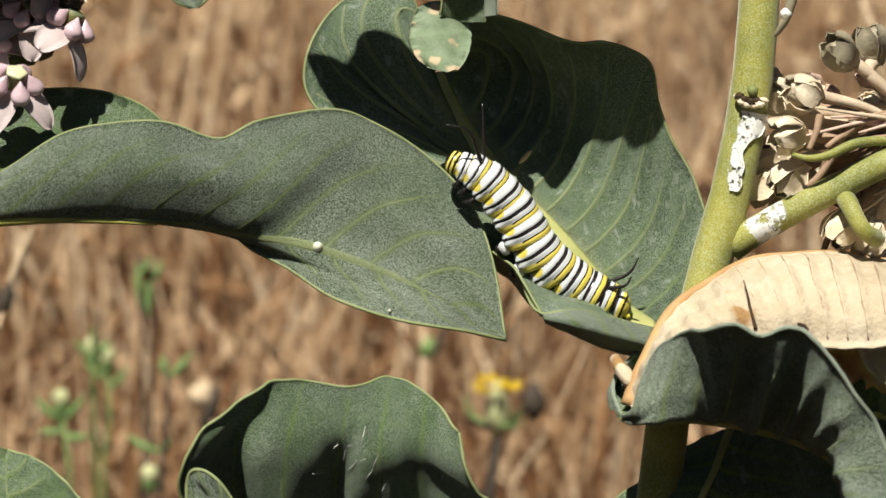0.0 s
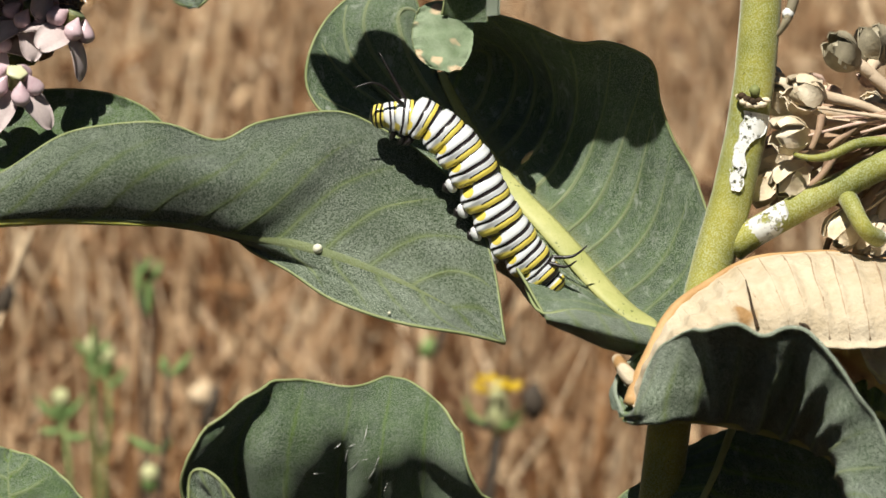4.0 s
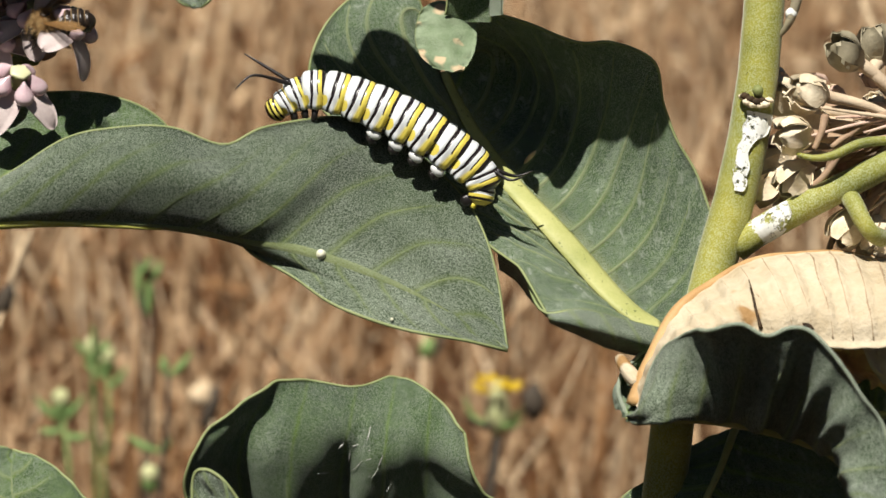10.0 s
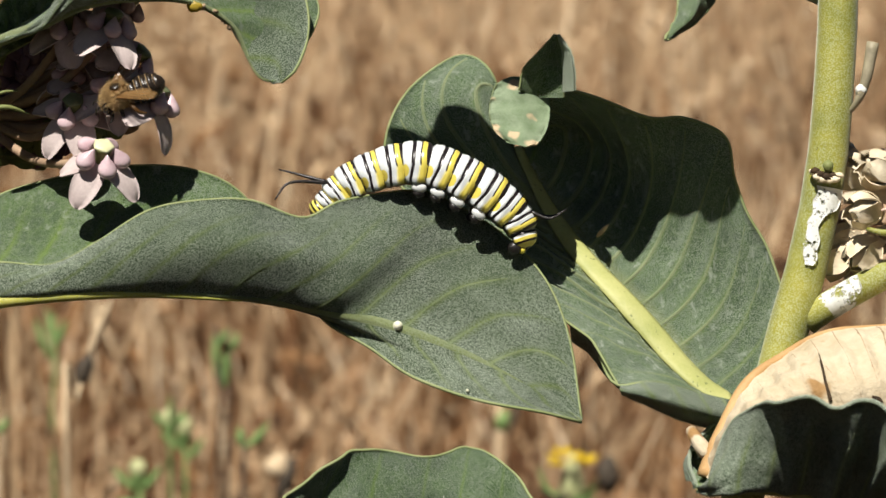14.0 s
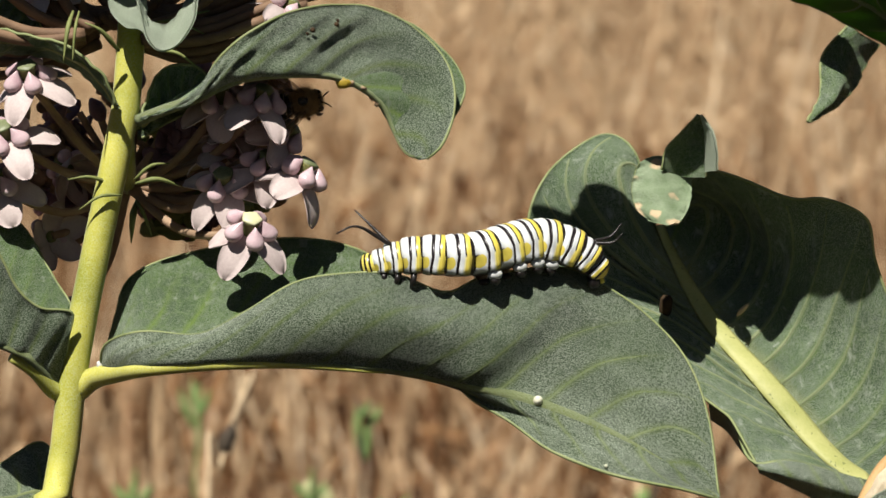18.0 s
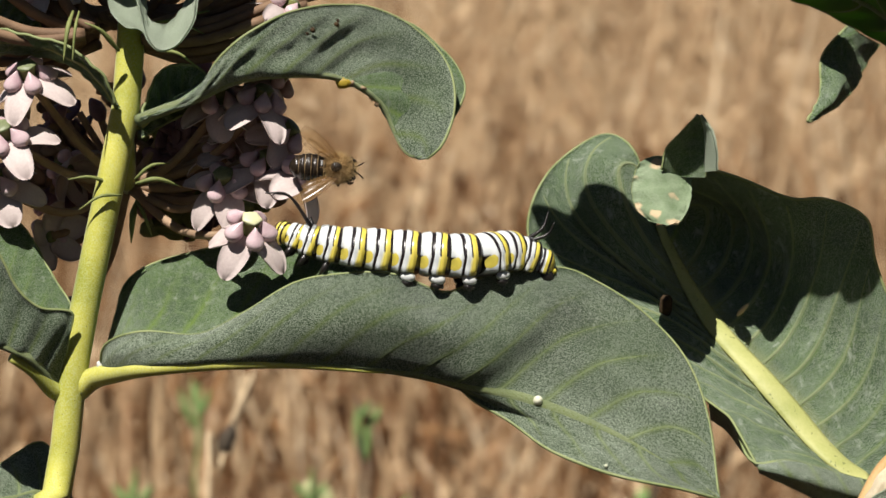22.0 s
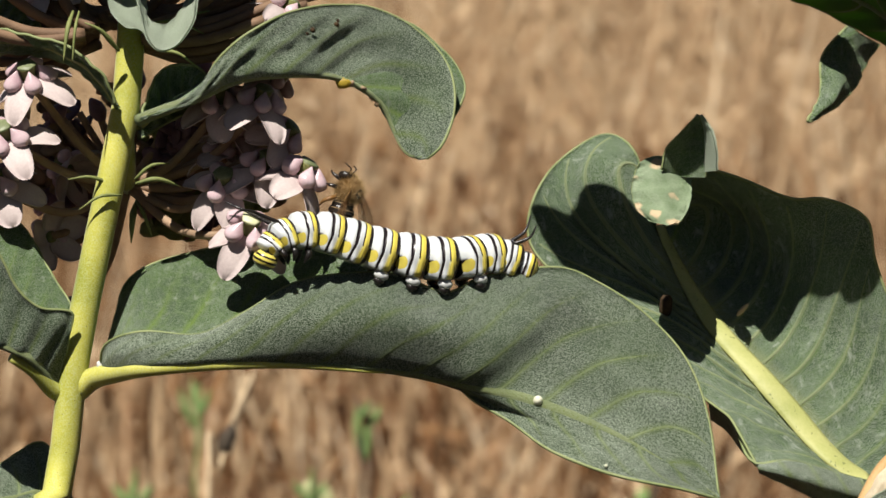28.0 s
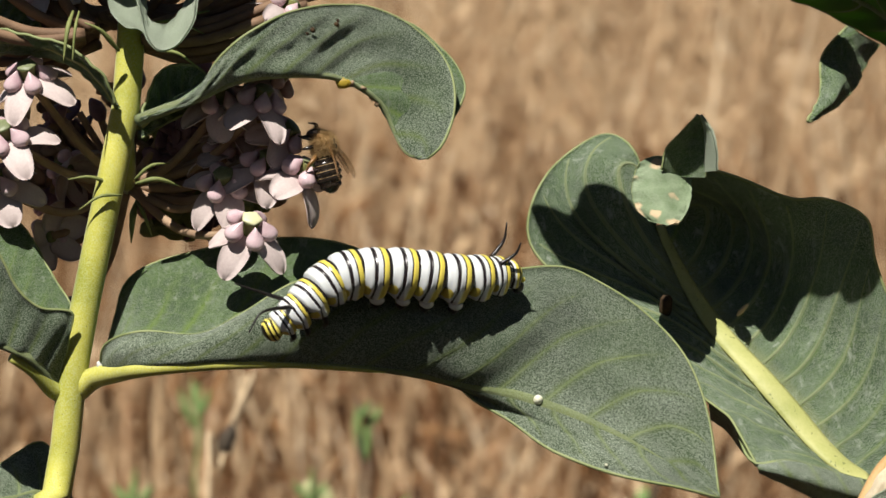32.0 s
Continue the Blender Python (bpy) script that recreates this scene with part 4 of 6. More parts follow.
# an unseen leaf, added above the left plant to shade its flower head
near_edge = [(-38.8, 494.6, 721.8), (-47.4, 491.8, 717.5), (-55.3, 491.4, 715.2), (-61.9, 490.6, 722.1),
        (-66.0, 490.1, 725.0), (-72.5, 490.3, 726.0), (-83.7, 489.9, 724.0), (-96.4, 492.6, 722.0)]
midline = [(-38.2, 502.6, 732.3), (-52.2, 502.6, 732.3), (-66.4, 504.9, 734.2), (-82.4, 504.9, 734.2),
        (-99.0, 501.9, 728.4)]
far_edge = [(-39.7, 511.1, 746.0), (-54.0, 513.8, 749.9), (-69.5, 516.2, 751.9), (-85.8, 515.6, 748.9),
        (-99.2, 509.3, 736.0)]
leaf(left_plant, [near_edge, midline, far_edge],
    1, (LEAF_OVER, LEAF_UNDER), "unseen leaf added to shade the flower head", veins=7, seed=51, ripple=0.3, quilt=0.2)

# ---- flowers ----
def petal_piece(long=7.6, wide=5.4):
    """A petal bent back and down, its tip turned up a little."""
    n = 12
    k = np.linspace(0, 1, n)
    mid = np.stack([0.9 + long * (0.70 * np.sin(k * 1.4)), 0 * k, -long * (0.66 * k ** 1.6) + 1.1 * k ** 4], 1)
    w = wide / 2 * 1.68 * (k + 0.10) ** 0.5 * np.clip(1.0 - k, 0.004, 1) ** 0.72
    rows = []
    for s in (-1, -0.5, 0, 0.5, 1):
        p = mid.copy()
        p[:, 1] += s * w
        p[:, 2] -= 0.22 * s * s * w
        p[:, 0] += 0.12 * math.cos(5 * s) * k
        p[:, 2] += 0.16 * np.sin(9 * k + 2.5 * s) * k
        rows.append(p)
    g = np.stack(rows, 1)
    nn = unit(np.cross(np.gradient(g, axis=0), np.gradient(g, axis=1)))
    return slab(g, nn, 0.22)


def hood_piece():
    """A plump hooded cup with a small beak leaning in to the centre."""
    v, f = blob((1.65, 1.6, 1.6), (0, 0, 0), None, 14, 18)
    top = np.clip(v[:, 2] / 1.6, 0, 1)
    v[:, 1] *= 1 - 0.72 * top ** 2.2
    v[:, 0] *= 1 - 0.35 * top ** 2.2
    v[:, 0] -= 1.35 * top ** 2.4
    v[:, 2] += 0.55 * top ** 3
    return v * 0.92 + np.array([3.0, 0, 0.7]), f


def column_piece():
    z = np.array([-0.6, 0, 0.6, 1.4, 2.2, 2.65])
    return tube(np.stack([0 * z, 0 * z, z], 1), (1.1, 1.25, 1.2, 1.25, 1.45, 1.55), 12)


def disc_piece():
    v, f = blob((1.65, 1.65, 0.4), (0, 0, 2.7), None, 6, 10)
    a = np.arctan2(v[:, 1], v[:, 0])
    v[:, :2] *= (1 + 0.08 * np.cos(5 * a))[:, None]
    return v, f


PETAL_ME = [mesh("petal", petal_piece(8.3 + d, 5.8 - 0.5 * d), PETAL) for d in (0, 0.6, -0.7)]
HOOD_ME = mesh("hood", hood_piece(), HOOD)
COLUMN_ME = mesh("floret", column_piece(), COLUMN)
DISC_ME, OLD_DISC_ME = mesh("disc", disc_piece(), DISC), mesh("disc", disc_piece(), OLD_DISC)


def under(name, me, parent, m, label=""):
    ob = new(name, me)
    ob.parent = parent
    ob.matrix_local = m
    return tagged(ob, label)


def facing(place, axis, twist, size=1.0):
    z = Vector(axis).normalized()
    x = Vector((0.31, -0.9, 0.1)).cross(z).normalized()
    r = Matrix((x, z.cross(x), z)).transposed().to_4x4()
    return Matrix.Translation(Vector(place) * MM) @ r @ Matrix.Rotation(radians(twist), 4, "Z") @ Matrix.Scale(size, 4)


def floret(place, axis, twist=0, size=1.0, seed=0):
    rng = random.Random(seed)
    base = Vector(np.array(place) - np.array(LEFT_BASE)) / 1
    f = under("floret", COLUMN_ME, left_plant, facing(base, axis, twist, size), "pale pink milkweed flower with bent-back petals")
    under("disc", OLD_DISC_ME if seed else DISC_ME, f, Matrix.Identity(4), "dull green flat disc" if seed else "pale yellow flat disc")
    for k in range(5):
        turn = Matrix.Rotation(radians(72 * k + rng.uniform(-5, 5)), 4, "Z")
        under("petal", PETAL_ME[rng.randrange(3)], f, Matrix.Rotation(radians(72 * k + 36 + rng.uniform(-8, 8)), 4, "Z") @ Matrix.Rotation(radians(rng.uniform(-14, 12)), 4, "Y"))
        under("hood", HOOD_ME, f, turn @ Matrix.Rotation(radians(rng.uniform(-5, 6)), 4, "Y"), "rounded pink hood")
    return f


UMBEL = (-58.5, 518.1, 670.5)
UPPER_UMBEL = (-56.7, 511.7, 703.5)
part("peduncle", tube(spline([np.array((-56.9, 501.8, 682.2)), np.array((-57.4, 508.9, 676.0)), np.array(UMBEL)], 10), (1.6, 1.5, 1.7), 10), STEM, left_plant, "short flower-head stalk")
front_heads = (
    ((-33.8, 485.1, 667.6), (0.22, -0.50, 0.84), 20, 1.0), ((-39.0, 497.4, 673.8), (0.02, -0.55, 0.83), 50, 1.0),
    ((-32.1, 492.9, 689.2), (0.30, -0.25, 0.92), 10, 0.95), ((-39.2, 497.0, 689.1), (-0.05, -0.45, 0.88), 35, 0.95),
    ((-31.9, 496.9, 677.2), (0.35, -0.35, 0.86), 60, 0.9), ((-28.5, 497.9, 682.7), (0.75, -0.15, 0.65), 5, 0.9),
    ((-25.2, 494.6, 675.9), (0.55, -0.10, 0.83), 25, 1.0), ((-36.5, 503.8, 681.9), (0.2, 0.2, 0.95), 0, 0.9),
    ((-30.4, 505.4, 690.9), (0.6, 0.2, 0.7), 15, 0.8), ((-73.6, 500.6, 692.5), (-0.1, -0.5, 0.85), 12, 1.0),
    )
heads = front_heads + (
    ((-77.5, 497.8, 682.2), (-0.2, -0.55, 0.8), 48, 1.0), ((-79.5, 501.3, 673.0), (-0.3, -0.4, 0.8), 30, 1.0),
    ((-79.8, 514.1, 659.5), (-0.5, 0.1, 0.5), 0, 0.9), ((-70.6, 519.8, 646.0), (-0.4, 0.2, 0.2), 40, 0.7),
    ((-69.6, 518.6, 673.6), (-0.5, 0.4, 0.3), 40, 0.85), ((-39.3, 507.3, 678.3), (0.1, 0.1, 0.8), 10, 0.95),
    ((-72.2, 512.5, 661.9), (-0.4, 0.5, -0.2), 25, 0.85), ((-28.5, 509.7, 703.7), (0.6, 0.1, 0.6), 25, 0.85),
    ((-72.5, 508.2, 706.9), (-0.4, -0.1, 0.8), 25, 0.9))
rng = random.Random(8)
for i, (place, axis, twist, size) in enumerate(heads):
    floret(place, axis, twist, size * 1.12, i)
    hub = UPPER_UMBEL if i in (17, 18) else UMBEL
    e, h = np.array(place), np.array(hub)
    low = e - np.array(Vector(axis).normalized()) * 1.0
    bend = (e + h) / 2 + np.array((rng.uniform(-2, 2), rng.uniform(-1, 3), rng.uniform(-5, -2)))
    part("pedicel", tube(spline([h, bend, low], 14), (0.95, 0.8, 0.75), 8), PEDICEL, left_plant, "brown-pink flower stalk")
# stalks that run out behind the head, with closed buds
for i in range(34):
    a = radians(i * 360 / 34 + rng.uniform(-7, 7))
    r = rng.uniform(15, 22)
    h = np.array(UMBEL)
    if math.sin(a) < -0.25 and math.cos(a) > -0.6:
        continue
    e = h + np.array((math.cos(a) * r, rng.uniform(2, 14) + (16 if math.sin(a) < -0.2 else 0), math.sin(a) * r * 0.85))
    part("pedicel", tube(spline([h, (e + h) / 2 + np.array((0, rng.uniform(0, 3), -1.5)), e], 12), (0.9, 0.75, 0.7), 8), PEDICEL, left_plant, "brown-pink flower stalk")
    if e[0] > h[0] + 6 and e[2] < h[2] - 4:
        continue
    if i % 4 == 1:
        part("faded_flower_filler", join(*[blob((2.6, 0.5, 1.6), e + np.array((rng.uniform(-2, 2), rng.uniform(-1, 2), rng.uniform(-2, 2))), Euler((rng.uniform(-1, 1), rng.uniform(-1, 1), rng.uniform(-1, 1))).to_matrix(), 6, 8, 0.2) for _ in range(5)]), PEDICEL, left_plant, "brown faded flower added as filler behind the head")
    elif i % 2 == 0:
        part("bud", blob((1.7, 1.7, 2.3), e, Euler((rng.uniform(-1, 1), rng.uniform(-1, 1), 0)).to_matrix(), 8, 10, 0.12, 0.3), BUD, left_plant, "dull purple flower bud")
for i in range(46):
    a = radians(-60 + i * 300 / 46 + rng.uniform(-6, 6))
    r = rng.uniform(16, 30)
    h = np.array(UPPER_UMBEL)
    e = h + np.array((math.sin(a) * r * 1.4, rng.uniform(-4, 14), abs(math.cos(a)) * r * 0.30 + rng.uniform(-7, 4)))
    part("pedicel", tube(spline([h, (e + h) / 2 + np.array((0, 0, -2.5)), e], 12), (0.95, 0.85, 0.8), 8), SHADED_PEDICEL, left_plant, "brown-pink flower stalk")
left_stalks = (((-63.7, 501.0, 700.3), (-81.7, 495.2, 701.9), 1.1), ((-63.7, 501.0, 700.5), (-82.1, 497.7, 704.6), 1.1), ((-64.4, 503.1, 700.8), (-79.4, 500.6, 709.6), 1.1), ((-63.1, 505.1, 700.6), (-73.3, 506.6, 709.1), 1.0),
                ((-62.1, 501.2, 701.5), (-69.2, 502.6, 709.4), 1.1), ((-62.4, 507.2, 700.9), (-66.4, 508.6, 708.9), 1.0), ((-64.4, 506.8, 698.9), (-84.0, 508.6, 697.2), 1.0), ((-64.9, 510.7, 698.0), (-84.7, 512.1, 694.3), 1.0),
                )
right_stalks = (((-53.8, 502.8, 699.3), (-29.9, 508.0, 705.4), 1.0), ((-53.3, 502.7, 698.8), (-31.8, 505.4, 702.6), 1.1), ((-53.5, 504.7, 698.1), (-36.1, 508.8, 698.5), 1.0), ((-53.7, 506.6, 697.4), (-39.2, 508.3, 695.9), 0.9),
                ((-54.0, 505.0, 700.1), (-26.9, 510.4, 707.7), 1.1), ((-54.0, 505.2, 701.1), (-37.0, 508.8, 709.9), 1.0), ((-54.2, 510.9, 699.0), (-31.4, 515.7, 703.2), 1.0), ((-65.2, 512.6, 697.3), (-79.2, 515.5, 690.8), 0.9))
for a, b, r in left_stalks + right_stalks:
    p, q = np.array(a), np.array(b)
    part("pedicel", tube(spline([p, (p + q) / 2 + np.array((0, 0, -1.6)), q], 12), (r, r * 0.9, r * 0.9), 8), SHADED_PEDICEL, left_plant, "brown-pink flower stalk")
for i in range(30):
    side = 1 if i % 5 else -1
    a = radians(rng.uniform(-12, 62) if side > 0 else rng.uniform(120, 190))
    r, deep = rng.uniform(14, 27), rng.uniform(6, 24)
    h = np.array(UMBEL) + np.array((0, 3.0, 0))
    e = h + np.array((math.cos(a) * r, deep, math.sin(a) * r * 0.9))
    part("pedicel", tube(spline([h, (e + h) / 2 + np.array((0, 2, -1.5)), e], 10), (0.9, 0.75, 0.7), 7), PEDICEL, left_plant, "brown-pink flower stalk")
    if i % 3 == 0:
        part("bud", blob((1.8, 1.8, 2.4), e, Euler((rng.uniform(-1, 1), rng.uniform(-1, 1), 0)).to_matrix(), 8, 10, 0.12, 0.3), BUD, left_plant, "dull purple flower bud")
    elif i % 3 == 1:
        part("faded_flower_filler", join(*[blob((2.8, 0.5, 1.8), e + np.array((rng.uniform(-2.5, 2.5), rng.uniform(-1, 2), rng.uniform(-2.5, 2.5))), Euler((rng.uniform(-1, 1), rng.uniform(-1, 1), rng.uniform(-1, 1))).to_matrix(), 6, 8, 0.2) for _ in range(6)]), PEDICEL, left_plant, "brown faded flower added as filler behind the head")
for i in range(16):
    p = np.array((-63.6, 509.0, 699.7)) + np.array((rng.uniform(-4, 4), rng.uniform(0, 8), rng.uniform(-3, 3)))
    q = np.array((-83.7, 513.0, 699.3)) + np.array((rng.uniform(-4, 12), rng.uniform(0, 14), rng.uniform(-9, 9)))
    part("pedicel", tube(spline([p, (p + q) / 2 + np.array((0, 0, -1.2)), q], 10), (1.0, 0.9, 0.9), 7), SHADED_PEDICEL, left_plant, "brown-pink flower stalk")
# loose clumps added behind the head, so that its gaps look shaded
for i in range(34):
    p = np.array((-44.8, 523.1, 676.1)) + np.array((rng.uniform(-11, 13), rng.uniform(-4, 8), rng.uniform(-11, 10)))
    part("faded_flower_filler", join(*[blob((2.8, 0.5, 1.8), p + np.array((rng.uniform(-2.5, 2.5), rng.uniform(-1, 2), rng.uniform(-2.5, 2.5))), Euler((rng.uniform(-1, 1), rng.uniform(-1, 1), rng.uniform(-1, 1))).to_matrix(), 6, 8, 0.2) for _ in range(5)]), (BUD, PEDICEL, BRACT)[i % 3], left_plant, "dark filler clump added behind the flower head")
for i in range(9):
    p = np.array((-49.9, 524.8, 662.4)) + np.array((rng.uniform(-6, 9), rng.uniform(-2, 5), rng.uniform(-3.5, 5)))
    part("faded_flower_filler", join(*[blob((2.8, 0.5, 1.8), p + np.array((rng.uniform(-2.5, 2.5), rng.uniform(-1, 2), rng.uniform(-2.5, 2.5))), Euler((rng.uniform(-1, 1), rng.uniform(-1, 1), rng.uniform(-1, 1))).to_matrix(), 6, 8, 0.2) for _ in range(4)]), (BUD, BRACT)[i % 2], left_plant, "dark filler clump added behind the flower head")
for i in range(12):
    p = np.array((-75.1, 520.8, 674.3)) + np.array((rng.uniform(-6, 6), rng.uniform(-4, 8), rng.uniform(-10, 10)))
    part("faded_flower_filler", join(*[blob((2.8, 0.5, 1.8), p + np.array((rng.uniform(-2.5, 2.5), rng.uniform(-1, 2), rng.uniform(-2.5, 2.5))), Euler((rng.uniform(-1, 1), rng.uniform(-1, 1), rng.uniform(-1, 1))).to_matrix(), 6, 8, 0.2) for _ in range(5)]), (BUD, PEDICEL)[i % 2], left_plant, "dark filler clump added behind the flower head")
# bracts at the hubs
for place, tip, w in (((-58.4, 498.3, 673.5), (-66.4, 494.5, 675.3), 1.0), ((-57.1, 496.0, 672.3), (-64.4, 493.6, 670.0), 0.8), ((-55.9, 507.6, 668.9), (-56.5, 504.4, 662.2), 1.6),
                      ((-55.9, 507.7, 669.5), (-53.0, 506.6, 663.1), 1.0), ((-54.6, 496.4, 674.3), (-46.8, 498.3, 673.5), 1.2), ((-54.8, 496.5, 675.0), (-48.6, 497.0, 677.8), 0.9),
                      ((-64.9, 495.7, 705.0), (-66.1, 490.2, 696.6), 1.1), ((-63.6, 493.7, 705.2), (-64.4, 489.2, 696.6), 0.7), ((-50.6, 500.5, 697.5), (-43.6, 500.0, 694.6), 0.9),
                      ((-57.4, 498.5, 697.7), (-62.9, 495.4, 703.0), 1.2), ((-51.6, 501.4, 702.5), (-42.7, 503.0, 700.3), 0.8), ((-48.6, 501.0, 700.5), (-41.7, 503.7, 704.3), 0.8)):
    a, b = np.array(place), np.array(tip)
    part("bract", tube(spline([a, (a + b) / 2 + np.array((0, -1.0, 1.2)), b], 10), (w * 0.22, w * 0.42, w * 0.3, 0.1), 6), BRACT, left_plant, "small pale green bract")

# ---- dried flower cluster ----
part("branch", tube(spline([(88.7, 487.5, 636.3), (92.0, 486.8, 638.9), (98.7, 485.2, 643.2), (106.3, 483.6, 647.5), (114.0, 482.9, 651.5),
        (124.9, 482.9, 655.5)], 24), (2.6, 2.5, 2.4, 2.4), 16), STEM_OLD, right_plant, "thick side branch")
part("branch", tube(spline([(107.4, 483.2, 646.4), (107.9, 479.8, 645.1), (108.8, 478.2, 643.0), (110.3, 477.6, 640.9),
        (112.9, 480.1, 639.1)], 16), (1.7, 1.6, 1.5, 1.6), 12), STEM_OLD, right_plant, "short hooked side stalk")


def dried(place, axis, size, seed, skin=None):
    r = random.Random(seed)
    z = Vector(axis).normalized()
    q = z.to_track_quat("Z", "Y").to_matrix()
    c = np.array(place)
    core = part("dried_flower", blob((1.6 * size, 1.6 * size, 2.2 * size), c, q, 8, 10, 0.45), skin or DRY_FLOWER, right_plant, "crumpled cream dried flower")
    for k in range(5):
        a = 2 * math.pi * k / 5 + r.uniform(-0.3, 0.3)
        n = 7
        s = np.linspace(0, 1, n)
        out = 0.6 + 1.7 * np.sin(s * 2.4) * r.uniform(0.8, 1.15)
        mid = np.stack([out * math.cos(a), out * math.sin(a), -2.0 + 4.6 * s], 1) * size
        w = (1.5 * np.sin(np.pi * (0.12 + 0.8 * s))) * size
        t = np.array([-math.sin(a), math.cos(a), 0])
        inn = -np.array([math.cos(a), math.sin(a), 0])
        g = np.stack([mid - t * w[:, None] + inn * 0.5 * size, mid + inn * r.uniform(-0.5, 0.2), mid + t * w[:, None] + inn * 0.5 * size], 1)
        g += np.array([[r.uniform(-0.16, 0.16) for _ in range(3)] for _ in range(n * 3)]).reshape(n, 3, 3)
        g = g @ np.array(q).T + c
        nn = unit(np.cross(np.gradient(g, axis=0), np.gradient(g, axis=1)))
        part("sepal", slab(g, nn, 0.25), skin or DRY_FLOWER, core)
    return core


OLD_BUD = mottled("old_bud", (0.19, 0.165, 0.11), (0.44, 0.39, 0.26), 240, 0.5)
PALE_STALK = mottled("pale_dry_stalk", (0.40, 0.30, 0.20), (0.62, 0.51, 0.36), 200, 0.7)
dry_hub = np.array((122.6, 489.8, 657.8))
dry_heads = (
        ((101.8, 488.7, 663.3), (-0.8, -0.3, 0.2), 1.15), ((98.7, 485.3, 656.6), (-0.8, -0.4, 0.0), 1.1), ((98.7, 496.5, 660.7), (-0.7, 0.2, 0.5), 1.1),
        ((95.4, 493.5, 646.5), (-0.7, 0.1, -0.5), 1.1), ((99.5, 487.5, 648.9), (-0.6, -0.3, -0.5), 1.15), ((98.4, 498.0, 649.1), (-0.6, 0.2, -0.2), 1.0),
        ((103.3, 493.3, 657.5), (-0.8, 0.0, 0.1), 1.0), ((108.6, 484.9, 640.7), (-0.5, -0.2, -0.6), 1.2), ((113.3, 486.1, 638.6), (-0.3, -0.2, -0.6), 1.1),
        ((113.2, 487.5, 635.7), (-0.2, 0.0, -0.8), 1.1), ((104.6, 493.5, 649.9), (-0.7, 0.1, -0.2), 0.9), ((101.9, 494.5, 644.1), (-0.6, 0.2, -0.5), 0.9),
        )
dry_heads_behind = (
        ((107.6, 499.7, 659.8), (-0.6, 0.3, 0.4), 0.9), ((109.0, 500.5, 654.5), (-0.7, 0.2, 0.1), 0.9), ((110.8, 498.9, 648.7), (-0.6, 0.3, -0.3), 0.9), ((114.5, 502.4, 656.1), (-0.5, 0.3, 0.5), 0.9),
        ((115.9, 499.2, 651.6), (-0.5, -0.2, 0.2), 0.9), ((100.2, 498.5, 643.3), (-0.6, 0.2, -0.6), 0.9), ((114.2, 494.5, 639.8), (-0.3, 0.2, -0.7), 1.0))
for i, (place, axis, size) in enumerate(dry_heads + dry_heads_behind):
    dried(place, axis, size * 1.32, 30 + i)
    e = np.array(place) - np.array(axis) * 1.8
    hub = dry_hub + np.array((0, 0, (i % 5 - 2) * 1.6))
    m = (e + hub) / 2 + np.array((0, rng.uniform(-2, 2), rng.uniform(-1.5, 1.5)))
    part("pedicel", tube(spline([e, m, hub], 12), (1.1, 0.8, 0.7), 8), PEDICEL if i % 3 == 1 else PALE_STALK, right_plant, "withered flower stalk")
ROSY_DRY = mottled("rosy_dried_flower", (0.42, 0.27, 0.20), (0.70, 0.53, 0.42), 260, 0.75, 0.2, 0.5, 0.0005, 1500)
crumbs = random.Random(77)
for i in range(16):
    place = (crumbs.uniform(96, 121), crumbs.uniform(496, 506), crumbs.uniform(637, 665))
    axis = (crumbs.uniform(-0.9, -0.2), crumbs.uniform(-0.5, 0.2), (place[2] - 651) / 16)
    dried(place, axis, crumbs.uniform(0.75, 1.15), 90 + i, ROSY_DRY if i % 2 else None)
    e = np.array(place) - np.array(axis) * 1.8
    part("pedicel", tube(spline([e, (e + dry_hub) / 2 + np.array((0, 1.0, crumbs.uniform(-2, 1))), dry_hub + np.array((0, 2.0, crumbs.uniform(-4, 4)))], 12), (0.8, 0.65, 0.6), 7), (PEDICEL, PALE_STALK, ROSY_DRY)[i % 3], right_plant, "withered flower stalk")
for i in range(12):
    e = np.array((crumbs.uniform(99, 112), crumbs.uniform(484, 490), crumbs.uniform(642, 662)))
    q = dry_hub + np.array((2, crumbs.uniform(-5, 0), crumbs.uniform(-6, 6)))
    part("pedicel", tube(spline([e, (e + q) / 2 + np.array((0, -1.5, crumbs.uniform(-3, 2))), q], 14), (0.25, 0.42, 0.5), 6), (ROSY_DRY, PALE_STALK, PEDICEL)[i % 3], right_plant, "thin dry curling stalk")
for i, (place, axis) in enumerate((((108.6, 491.6, 669.4), (-0.6, -0.2, 0.5)), ((114.7, 495.3, 669.9), (-0.2, 0.1, 0.8)))):
    dried(place, axis, 1.5, 60 + i, OLD_BUD)
    part("pedicel", tube(spline([np.array(place) - np.array(axis) * 2.5, np.array((113.2, 491.5, 666.1)), np.array((118.7, 490.9, 661.2))], 10), (1.3, 1.0, 1.0), 8), PALE_STALK, right_plant, "pale flower stalk")
part("pedicel", tube(spline([(98.1, 482.6, 653.8), (100.9, 481.2, 653.3), (104.3, 481.1, 653.8), (108.9, 482.1, 655.5),
        (114.1, 483.8, 655.6), (123.0, 487.0, 654.8)], 20), (0.4, 0.8, 0.9, 0.85, 0.8), 8), STEM_OLD, right_plant, "curved green-brown stalk")
